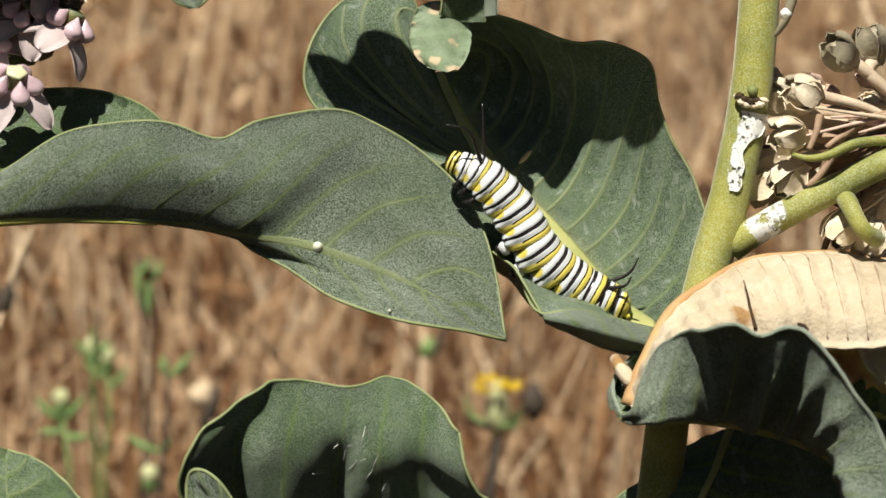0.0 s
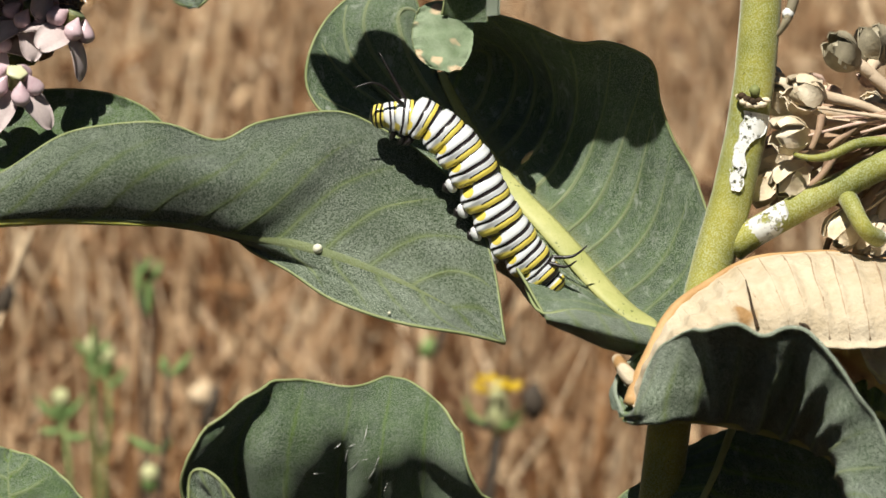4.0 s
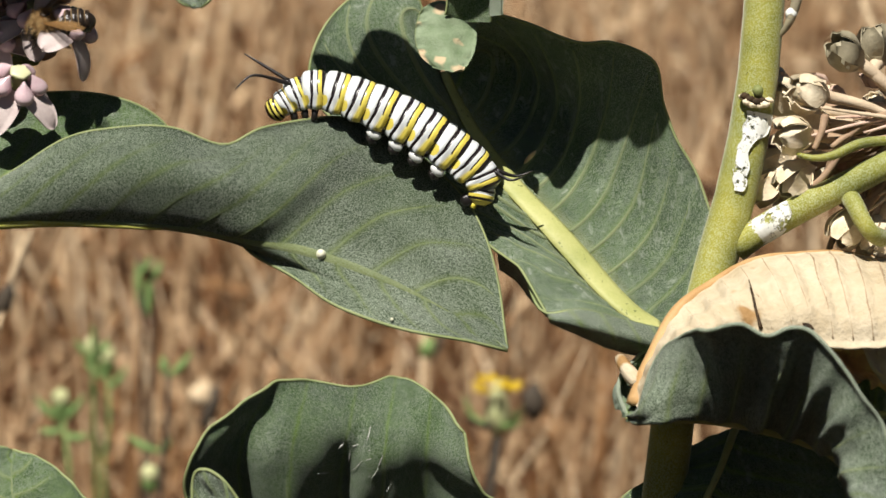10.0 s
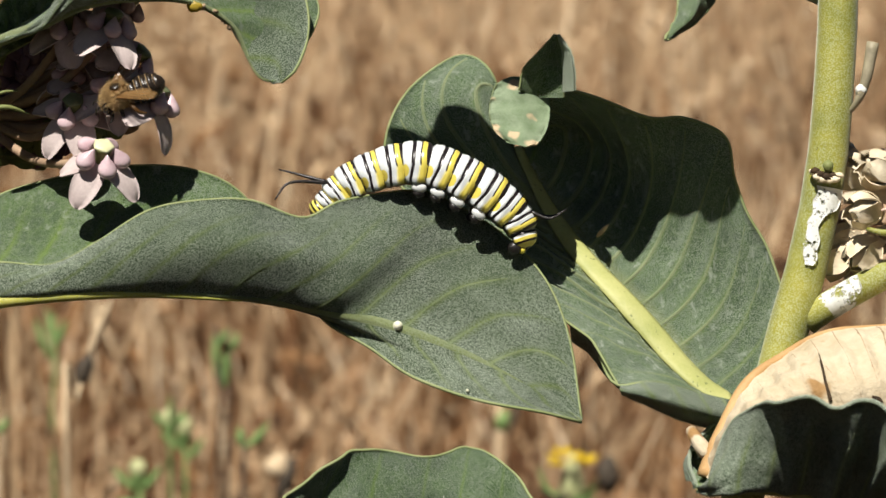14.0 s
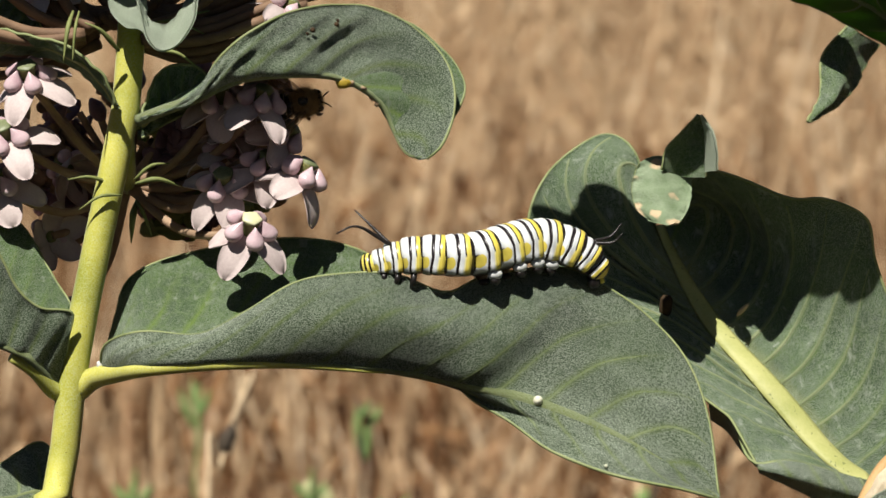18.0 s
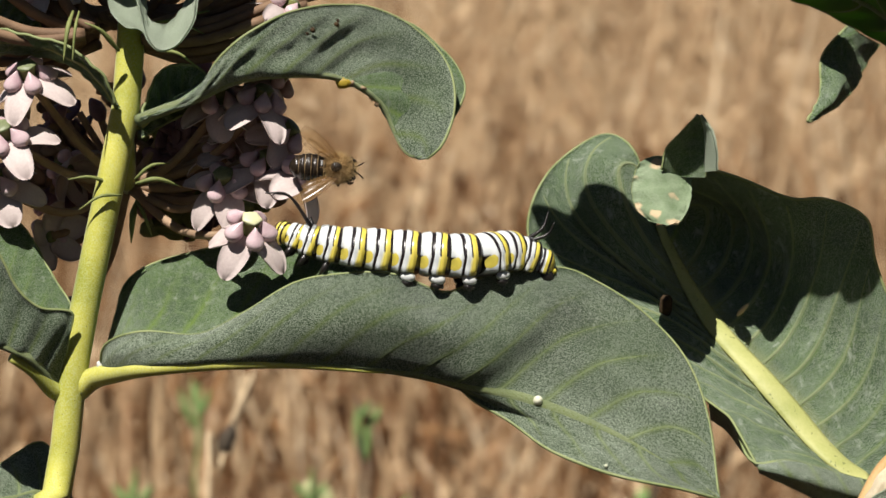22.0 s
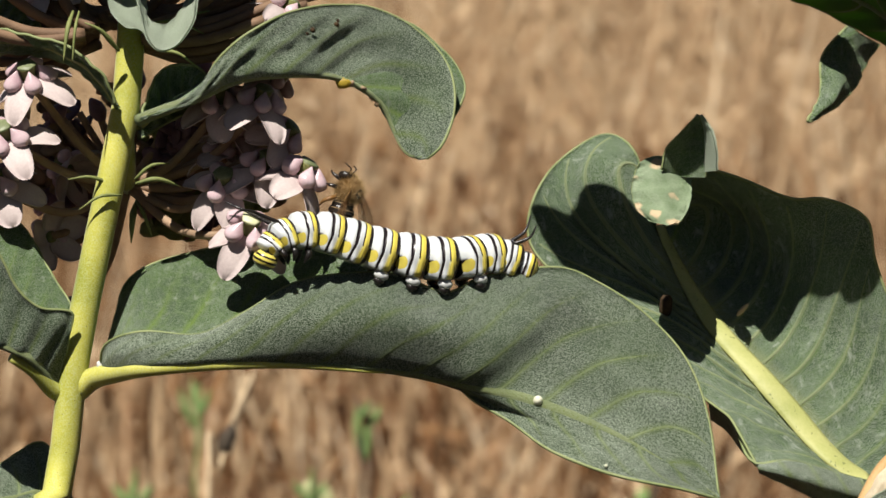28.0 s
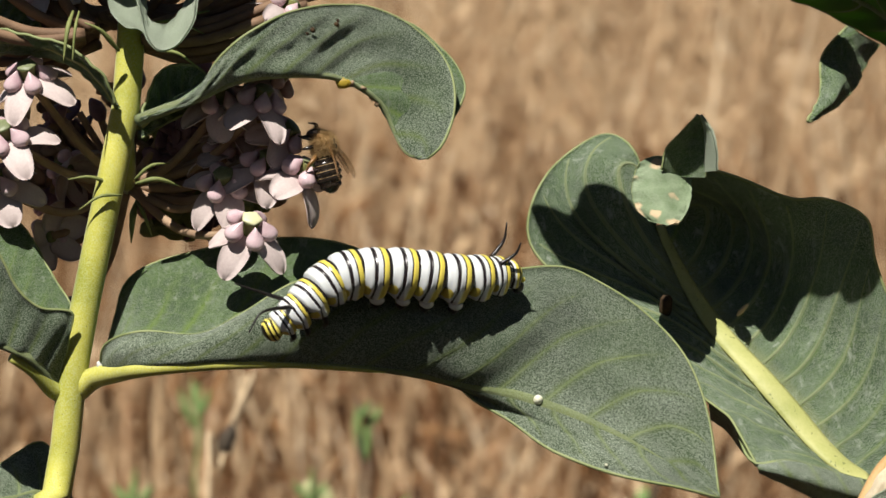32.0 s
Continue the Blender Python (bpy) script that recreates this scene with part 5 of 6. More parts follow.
for line in ([(103.5, 485.6, 659.9), (102.6, 484.1, 657.2), (101.3, 483.5, 654.4)], [(106.8, 486.0, 653.8), (102.8, 485.1, 648.6), (98.3, 486.9, 645.8)], [(117.7, 486.6, 659.9), (109.4, 484.7, 658.0), (104.8, 485.7, 651.9), (104.4, 488.7, 646.8)],
             [(113.8, 486.6, 658.5), (107.4, 484.6, 656.5), (104.5, 484.3, 654.5)], [(107.4, 486.9, 640.1), (105.8, 488.3, 636.7), (104.9, 487.5, 632.9)]):
    part("pedicel", tube(spline(line, 16), (0.75, 0.6, 0.5), 8), PEDICEL, right_plant, "thin purple-brown stalk")
part("twig", tube(spline([(100.7, 493.7, 684.8), (99.4, 492.4, 678.6), (98.0, 492.6, 674.6), (96.6, 494.2, 672.0)], 12), (1.1, 1.0, 0.8, 0.3), 8), OLD_BUD, right_plant, "dark side shoot")
part("latex_drop", blob((1.0, 0.7, 1.0), (98.0, 490.0, 676.9), None, 8, 10, 0.4), LATEX, right_plant, "dried white drop of sap")


def stem_patch(name, line, radius, lift, spans, skin, label, steps=26):
    """A crust on the stem's surface along a stretch of it; spans gives its two ragged sides in degrees."""
    path = spline(line, steps)
    tan = unit(np.gradient(path, axis=0))
    rows = []
    for i in range(steps):
        s = i / (steps - 1)
        lo = np.interp(s, np.linspace(0, 1, len(spans)), [a for a, b in spans]) + 9 * noise.noise(Vector((s * 7, 1.0, 0)))
        hi = np.interp(s, np.linspace(0, 1, len(spans)), [b for a, b in spans]) + 9 * noise.noise(Vector((s * 7, 7.0, 0)))
        x = unit(np.cross(tan[i], np.array([0, 1.0, 0])))
        if x[0] < 0:
            x = -x
        y = -unit(np.cross(tan[i], x))
        y = y if y[1] < 0 else -y
        row = [path[i] + (radius + lift * (1 + 0.5 * noise.noise(Vector((s * 12, a * 0.1, 2))))) * (x * math.sin(radians(a)) + y * math.cos(radians(a))) for a in np.linspace(lo, hi, 9)]
        rows.append(row)
    g = np.array(rows)
    nn = unit(np.cross(np.gradient(g, axis=0), np.gradient(g, axis=1)))
    part(name, slab(g, nn, 0.08), skin, right_plant, label)


stem_patch("latex_crust", [(92.3, 492.6, 659.3), (91.7, 492.0, 656.4), (91.0, 491.4, 653.8), (90.1, 490.5, 649.7), (89.2, 489.7, 645.9)], 4.0, 0.12, ((-30, 42), (-28, 44), (-30, 34), (-30, 4), (-34, -4), (-30, -2), (-34, 8), (-30, 6), (-20, 0)), LATEX, "flaking white dried sap")
stem_patch("latex_crust", [(92.3, 486.9, 639.1), (94.3, 486.0, 640.6), (96.6, 485.6, 642.0), (98.4, 485.2, 643.0)], 2.46, 0.12, ((-80, 60), (-80, 70), (-80, 60), (-84, 20), (-84, -20)), LATEX, "flaking white dried sap", 16)
part("leaf_scar", join(*[blob((0.9, 0.7, 0.55), p, None, 6, 8, 0.5) for p in ((89.9, 489.5, 662.7), (90.4, 488.2, 662.0), (91.3, 488.0, 661.5), (92.4, 487.9, 661.4), (93.4, 487.9, 661.6), (94.3, 489.0, 662.1))]), DRY_FLOWER, right_plant, "brown crescent leaf scar")
# no hollow is modelled; dark lumps give the scar its recess shade
part("leaf_scar", join(*[blob((0.9, 0.6, 0.6), p, None, 6, 8, 0.5) for p in ((90.1, 488.7, 663.0), (90.8, 488.1, 662.4), (91.9, 487.9, 662.1), (92.9, 488.3, 662.2))]), FRASS_AND_GAP, right_plant, "dark lumps standing in for the scar's shaded hollow")
part("side_bud", blob((1.0, 0.9, 1.1), (92.3, 488.5, 663.8), None, 8, 10, 0.2), BRACT, right_plant, "small olive side bud")

# ---- wild plants in the field ----
GREEN_SPRIG = mottled("sprig_green", (0.10, 0.17, 0.05), (0.20, 0.30, 0.10), 90, 0.7)
DARK_STALK = mottled("dark_stalk", (0.035, 0.028, 0.02), (0.09, 0.07, 0.05), 90, 0.8)
YELLOW = mottled("yellow_petal", (0.54, 0.35, 0.006), (0.72, 0.50, 0.012), 200, 0.6, thin=0.2)
PALE_BUD = mottled("pale_bud", (0.34, 0.36, 0.16), (0.55, 0.54, 0.30), 150, 0.7)
SEED_HUSK = mottled("seed_husk", (0.45, 0.33, 0.20), (0.66, 0.52, 0.34), 150, 0.8)


def foot_of(p, dx=0.0):
    return (p[0] + dx, p[1] + 10.0, 0.0)


def wildflower(head, k=1.5, group="yellow wildflowers"):
    p = np.array(head)

    def at(x, y, z):
        return p + np.array((x, y, z)) * k

    foot = np.array(foot_of(p, -25 * k))
    w = thing("wildflower", foot, "yellow-flowered weed on a dark branching stalk", "wildflower", group)
    part("stalk", tube(spline([foot, at(-14, 4, -160), at(-3, 0, -40), at(0, 0, -12)], 20), (1.5 * k, 1.3 * k, 1.2 * k, 1.5 * k), 8), DARK_STALK, w)
    part("cup", blob((3.4 * k, 3.4 * k, 7 * k), at(0, 0, -6), None, 10, 14, 0.2, 0.35), PALE_BUD, w, "pale green flower cup")
    for i in range(11):
        a = 2 * math.pi * i / 11
        c, d = math.cos(a), math.sin(a)
        part("petal", blob((2.3 * k, 1.2 * k, 0.5 * k), at(c * 5, d * 5, 1.2 + math.sin(5 * i)), Euler((0, -0.25, a)).to_matrix(), 6, 8), YELLOW, w)
        if i % 2:
            r = 12 + 3 * math.sin(i)
            part("leaflet", tube(spline([at(0, 0, -9), at(c * 6, d * 6, -9), at(c * r, d * r, -4 - 2 * math.cos(i * 2))], 8), (0.7 * k, 1.0 * k, 0.2 * k), 6), GREEN_SPRIG if i % 4 == 1 else DARK_STALK, w)
    part("side_head", blob((3 * k, 3 * k, 5 * k), at(10, 2, -4), None, 8, 10, 0.4), DARK_STALK, w, "dark unopened side head")
    for s, z in ((-1, -20), (1, -52), (1, -66)):
        part("side_stalk", tube(spline([at(-3, 0, z - 10), at(-3 + s * 10, 0, z - 4), at(-3 + s * 20, 0, z + 7)], 8), (1.0 * k, 0.9 * k, 0.5 * k), 6), DARK_STALK, w)
    return w


wildflower((108.1, 1102.5, 435.7))


def sprig(top, low, buds, leaflets, skin, label):
    a, b = np.array(top), np.array(low)
    w = thing("green_weed", foot_of(b), label, "weed", "green weeds")
    part("stalk", tube(spline([np.array(foot_of(b)), b, (a + b) / 2 + np.array((1.5, 0, 0)), a], 16), (1.6, 1.3, 1.1, 0.7), 6), skin, w)
    for at, r in buds:
        part("bud", blob((r, r, r * 1.1), at, None, 8, 10, 0.25), PALE_BUD, w, "pale green flower bud")
        part("cup", blob((r * 0.9, r * 0.9, r * 1.3), np.array(at) - np.array((0, 0, r * 0.9)), None, 8, 10, 0.3), GREEN_SPRIG, w)
    for base, tip in leaflets:
        p, q = np.array(base), np.array(tip)
        part("leaflet", tube(spline([p, (p + q) / 2 + np.array((0, 0, -1.5)), q], 8), (0.8, 2.2, 0.4), 6), GREEN_SPRIG, w)
    return w


sprig((-32.2, 1174.7, 476.8), (-33.1, 1150.8, 373.9), (), (((-32.3, 1169.0, 452.6), (-32.3, 1173.9, 473.4)), ((-32.0, 1172.2, 466.4), (-26.8, 1173.8, 475.2)), ((-32.5, 1169.0, 452.6), (-34.0, 1171.3, 461.8))), DARK_STALK, "thin green weed with narrow upright leaves")
sprig((-23.2, 1086.5, 455.2), (-27.1, 1073.8, 399.1), (((-31.2, 1077.1, 412.1), 3.6),), (((-23.6, 1085.1, 449.1), (-25.2, 1087.2, 457.3)), ((-23.6, 1085.1, 449.1), (-13.6, 1086.7, 459.0)), ((-26.9, 1078.8, 420.7), (-39.7, 1081.3, 427.2)), ((-26.9, 1078.5, 419.6), (-23.2, 1080.0, 427.1))), DARK_STALK, "thin weed with dark stalk and round green bud")
sprig((-70.0, 1163.7, 416.8), (-67.2, 1150.8, 362.5), (((-70.0, 1164.2, 419.2), 4.0),), (((-70.2, 1162.1, 409.9), (-81.3, 1165.4, 420.4)), ((-70.2, 1162.1, 409.9), (-60.0, 1163.7, 420.3)), ((-69.8, 1161.3, 406.4), (-79.2, 1162.0, 406.5)), ((-69.3, 1160.7, 404.1), (-58.0, 1159.8, 404.1))), GREEN_SPRIG, "green weed with pale open bud")
sprig((-54.4, 1263.3, 407.7), (-57.2, 1248.4, 342.5), (((-54.4, 1263.9, 410.2), 4.2),), (((-54.6, 1261.6, 400.2), (-64.7, 1264.1, 407.7)), ((-54.7, 1260.4, 395.2), (-45.5, 1262.0, 405.2))), GREEN_SPRIG, "green weed with pale open bud")
sprig((-112.8, 1269.5, 463.1), (-114.1, 1259.5, 406.7), (), (((-112.8, 1266.8, 447.7), (-115.4, 1269.8, 465.1)), ((-113.4, 1266.8, 447.7), (-107.1, 1269.0, 460.5)), ((-114.1, 1265.8, 442.6), (-121.2, 1269.0, 460.5))), GREEN_SPRIG, "tuft of green weed in dry grass")
sprig((-131.0, 1164.5, 443.8), (-131.0, 1160.1, 419.0), (), (((-131.0, 1163.1, 435.5), (-140.2, 1164.3, 442.6)), ((-131.0, 1163.1, 435.5), (-123.4, 1164.3, 442.6)), ((-131.0, 1163.1, 435.5), (-131.8, 1164.7, 445.0))), GREEN_SPRIG, "tuft of green weed in dry grass")
sprig((-56.2, 1164.3, 442.6), (-56.2, 1160.1, 419.0), (((-56.2, 1164.1, 441.4), 3.8),), (((-56.2, 1163.5, 437.9), (-63.4, 1164.5, 443.8)), ((-56.2, 1163.5, 437.9), (-49.0, 1164.5, 443.8))), GREEN_SPRIG, "tuft of green weed in dry grass")
sprig((-36.5, 1171.0, 480.4), (-36.0, 1160.1, 419.0), (), (((-36.2, 1166.8, 456.8), (-36.5, 1170.5, 477.6)), ((-36.2, 1169.3, 471.0), (-31.0, 1170.5, 477.6))), DARK_STALK, "thin green weed with narrow upright leaves")


def dry_stalk(points, fork, label, k=1.6):
    p = [np.array(a) for a in points]
    w = thing("dry_stalk", foot_of(p[-1]), label, "dry stalk", "dry stalks")
    part("stalk", tube(spline([np.array(foot_of(p[-1]))] + p[::-1], 20), (0.9 * k, 0.8 * k, 0.7 * k, 0.6 * k), 6), SEED_HUSK, w)
    for at, size, skin, tag in fork:
        part("husk", blob(tuple(k * c for c in size), at, Euler((0, 0.35, 0)).to_matrix(), 8, 8, 0.3, 0.3), skin, w, tag)
    return w


dry_stalk(((-70.4, 976.2, 527.3), (-73.8, 974.1, 515.5), ((-77.8, 972.3, 505.6)), (-80.8, 969.9, 491.9), (-82.8, 966.8, 474.1)),
          (((-68.8, 976.3, 528.3), (0.9, 0.9, 4.5), SEED_HUSK, "split straw husk"), ((-71.4, 976.3, 528.3), (0.7, 0.7, 3.0), SEED_HUSK, "split straw husk"),
           ((-73.2, 974.6, 518.4), (1.0, 1.0, 5.0), SEED_HUSK, "split straw husk"), ((-76.4, 973.0, 509.6), (1.9, 1.5, 3.6), DARK_STALK, "dark seed husk")),
          "forked dry seed stalk with dark husk")
dry_stalk(((-11.1, 1256.9, 395.0), (-7.5, 1254.3, 384.9), (-5.3, 1250.6, 369.9), (-4.6, 1244.1, 342.3)), (((-11.7, 1256.4, 392.5), (4, 3, 3.5), SEED_HUSK, "dry seed head"), ((-8.2, 1254.6, 386.2), (2.5, 2, 7), DARK_STALK, "dark seed husk")), "dry stalk with nodding seed head")
dry_stalk(((163.8, 1247.5, 413.9), (149.0, 1241.8, 384.4), (134.3, 1236.5, 356.8), (127.6, 1233.6, 341.8)), (), "leaning thin brown stalk", 0.8)
dry_stalk(((93.0, 1303.5, 409.6), (92.2, 1300.0, 393.9), (91.1, 1297.0, 380.9), (90.4, 1290.4, 352.3)), (((94.7, 1301.2, 399.9), (2.5, 2, 3), GREEN_SPRIG, "green side shoot"), ((100.9, 1301.6, 403.8), (1.2, 1.0, 7), DARK_STALK, "dark side shoot")), "thin brown stalk with side shoot")
dry_stalk(((269.0, 1175.0, 580.9), (270.7, 1172.7, 571.7), (273.3, 1169.8, 560.1), (275.7, 1158.3, 511.5)), (), "thin leaning brown grass stalk")

# ---- egg and specks on the leaves ----
for p, r in (((-22.7, 490.7, 702.2), 0.45), ((-18.7, 495.8, 702.6), 0.5), ((-23.6, 490.0, 701.6), 0.3), ((-18.5, 496.4, 703.3), 0.3)):
    part("speck", blob((r, r * 0.7, r), p, None, 6, 8, 0.5), FRASS_AND_GAP, left_plant, "dark speck of droppings on the leaf")
egg = part("egg", blob((0.85, 0.85, 1.05), (16.7, 484.5, 637.5), Euler((0.9, 0.1, 0)).to_matrix(), 12, 16), EGG, main_leaf, "tiny cream insect egg on the leaf's midrib")
part("speck", blob((0.3, 0.3, 0.3), (28.3, 476.4, 627.8), None, 6, 8), EGG, main_leaf, "tiny white speck")


# ---- caterpillar ----
def banded_skin(name, tail=False):
    m, nt, bsdf = shader(name, 0.30, 0.5)
    at, gen = coords(nt), coords(nt, "Generated")
    wob = noise_tex(nt, at, 190, 3)
    sep = nt.nodes.new("ShaderNodeSeparateXYZ")
    nt.links.new(gen, sep.inputs[0])
    ad = nt.nodes.new("ShaderNodeMath")
    ad.operation = "MULTIPLY_ADD"
    ad.inputs[1].default_value = 0.11
    off = nt.nodes.new("ShaderNodeMath")
    off.operation = "SUBTRACT"
    off.inputs[1].default_value = 0.5
    nt.links.new(wob, off.inputs[0])
    nt.links.new(off.outputs[0], ad.inputs[0])
    nt.links.new(sep.outputs[0], ad.inputs[2])
    k, w, y = (0.016, 0.011, 0.012), (0.65, 0.68, 0.68), (0.68, 0.57, 0.10)
    if tail:
        col = ramp(nt, ad.outputs[0], [(0.0, w), (0.22, k), (0.32, w), (0.42, y), (0.56, k), (0.66, y), (0.86, k)], "CONSTANT")
    else:
        def calc(op, a, b=0.0, c=0.0):
            n = nt.nodes.new("ShaderNodeMath")
            n.operation = op
            for value, slot in zip((a, b, c), n.inputs):
                if isinstance(value, float):
                    slot.default_value = value
                else:
                    nt.links.new(value, slot)
            return n.outputs[0]

        # p runs from the ring's front crease to its rear one, h from its belly to its back
        p = calc("MULTIPLY_ADD", calc("SUBTRACT", ad.outputs[0], 0.13), 1 / 0.74)
        h = calc("MULTIPLY_ADD", off.outputs[0], 0.22, sep.outputs[2])
        low = calc("MINIMUM", calc("MAXIMUM", calc("SUBTRACT", 0.50, h), 0.0), 0.35)
        leaning = calc("MULTIPLY_ADD", low, 0.28, p)
        high = ramp(nt, p, [(0.0, w), (0.315, k), (0.46, w), (0.65, k), (0.705, y), (0.885, k)], "CONSTANT")
        flank = ramp(nt, leaning, [(0.0, k), (0.05, w), (0.345, k), (0.46, w), (0.64, (0.78, 0.73, 0.36)), (0.70, y), (0.93, k)], "CONSTANT")
        col = mix(nt, ramp(nt, h, [(0.45, (1, 1, 1)), (0.50, (0, 0, 0))]), high, flank)
        # the yellow lobe low on the ring's front
        dx = calc("MULTIPLY", calc("SUBTRACT", p, 0.08), 1 / 0.17)
        dz = calc("MULTIPLY", calc("SUBTRACT", h, 0.32), 1 / 0.15)
        away = calc("ADD", calc("MULTIPLY", dx, dx), calc("MULTIPLY", dz, dz))
        col = mix(nt, ramp(nt, away, [(0.85, (1, 1, 1)), (1.0, (0, 0, 0))]), col, y)
    col = mix(nt, 0.22, col, ramp(nt, noise_tex(nt, at, 520, 4, 0.7), [(0.3, (0.5, 0.48, 0.42)), (0.7, (1, 1, 1))]), "MULTIPLY")
    belly = ramp(nt, sep.outputs[2], [(0.03, (1, 1, 1)), (0.09, (0, 0, 0))])
    col = mix(nt, belly, col, (0.045, 0.03, 0.015))
    nt.links.new(col, bsdf.inputs["Base Color"])
    bsdf.inputs["Subsurface Weight"].default_value = 0.08
    bsdf.inputs["Subsurface Radius"].default_value = (0.001, 0.0008, 0.0005)
    bump(nt, bsdf, wob, 0.15, 0.0003)
    return m


def banded_head():
    m, nt, bsdf = shader("striped_head", 0.3, 0.5)
    gen = coords(nt, "Generated")
    sep = nt.nodes.new("ShaderNodeSeparateXYZ")
    nt.links.new(gen, sep.inputs[0])
    side = nt.nodes.new("ShaderNodeMath")
    side.operation = "PINGPONG"
    side.inputs[1].default_value = 0.5
    nt.links.new(sep.outputs[1], side.inputs[0])
    ad = nt.nodes.new("ShaderNodeMath")
    ad.operation = "MULTIPLY_ADD"
    ad.inputs[1].default_value = -0.35
    nt.links.new(side.outputs[0], ad.inputs[0])
    nt.links.new(sep.outputs[0], ad.inputs[2])
    k, y = (0.012, 0.009, 0.008), (0.70, 0.60, 0.12)
    col = ramp(nt, ad.outputs[0], [(0.0, k), (0.10, y), (0.24, k), (0.36, y), (0.50, k), (0.60, y), (0.74, k)], "CONSTANT")
    nt.links.new(col, bsdf.inputs["Base Color"])
    return m


BANDS, TAIL_SKIN, HEAD_SKIN = banded_skin("striped_skin"), banded_skin("striped_tail", True), banded_head()
# three short front rings, eight along the belly and the hind end: radius and share of the body's length
SEG_RADII = (2.5, 3.1, 3.6, 3.9, 4.1, 4.25, 4.3, 4.3, 4.2, 3.95, 3.4, 2.5)
SEG_SHARE = (0.55, 0.66, 0.78, 0.92, 1.0, 1.03, 1.05, 1.05, 1.02, 0.95, 0.78, 0.60)
HEAD_SHARE = 0.50
BODY_SHARE = HEAD_SHARE + sum(SEG_SHARE)
SEG_AT = [(HEAD_SHARE + sum(SEG_SHARE[:i]) + SEG_SHARE[i] / 2) / BODY_SHARE for i in range(len(SEG_SHARE))]
BODY_LONG = 51.0


def segment_piece(r, share, last=False):
    """A body ring, shallowly creased on its back and swollen low on its flanks; x runs towards the tail."""
    half = 0.5 * share / BODY_SHARE * BODY_LONG / 0.74
    prof = []
    for i in range(33):
        q = -1 + 2 * i / 32
        rr = r * (1 - 0.075 * abs(q / 0.74) ** 4.0) if abs(q) < 0.74 else r * (0.925 - 1.7 * (abs(q) - 0.74) ** 1.2)
        p = 0.5 + 0.5 * q / 0.74
        # fine grooves where the black lines run
        rr *= 1 + 0.008 * math.cos(q * 17) - 0.030 * math.exp(-((p - 0.39) / 0.05) ** 2) - 0.018 * math.exp(-((p - 0.69) / 0.035) ** 2)
        prof.append((q, q * half, rr))
    if last:
        prof = [(q, x * (1.0 if x < 0 else 1.25), rr if q < 0 else r * max(0.10, 1 - 0.90 * q ** 2.4)) for q, x, rr in prof]
    v, f, n = [], [], 36
    for q, x, rr in prof:
        for k in range(n):
            a = 2 * math.pi * k / n
            y, z = rr * math.cos(a), rr * math.sin(a)
            z = z * (0.86 if z < 0 else 1.0)
            across = max(0.0, math.cos(0.5 * math.pi * min(abs(q) / 0.8, 1)))
            low = min(abs(a - 1.24 * math.pi), abs(a - 1.76 * math.pi))
            high = min(abs(a - 1.03 * math.pi), abs(a - 1.97 * math.pi))
            fold = 1 + 0.28 * math.exp(-(low / 0.30) ** 2) * across ** 1.2 + 0.07 * math.exp(-(high / 0.30) ** 2) * max(0.0, math.cos(math.pi * (q + 0.35))) ** 2
            # the flank pinches in between the rings
            fold *= 1 - 0.20 * math.exp(-(min(abs(a - 1.12 * math.pi), abs(a - 1.88 * math.pi)) / 0.45) ** 2) * min(1.0, abs(q) / 0.74) ** 5
            v.append((x, y * fold, z * fold - (0.6 * max(0, q) ** 2 if last else 0)))
    for i in range(len(prof) - 1):
        for k in range(n):
            a, b = i * n + k, i * n + (k + 1) % n
            f.append((a, b, b + n, a + n))
    f.append(tuple(range(n))[::-1])
    f.append(tuple(range((len(prof) - 1) * n, len(prof) * n)))
    return np.array(v, float), f


def horn(base, tip, bend, r):
    """A tapering fleshy filament."""
    b, t = np.array(base, float), np.array(tip, float)
    return tube(spline([b, (b + t) / 2 + np.array(bend), t], 14), (r, r * 0.8, r * 0.55, r * 0.3), 8)


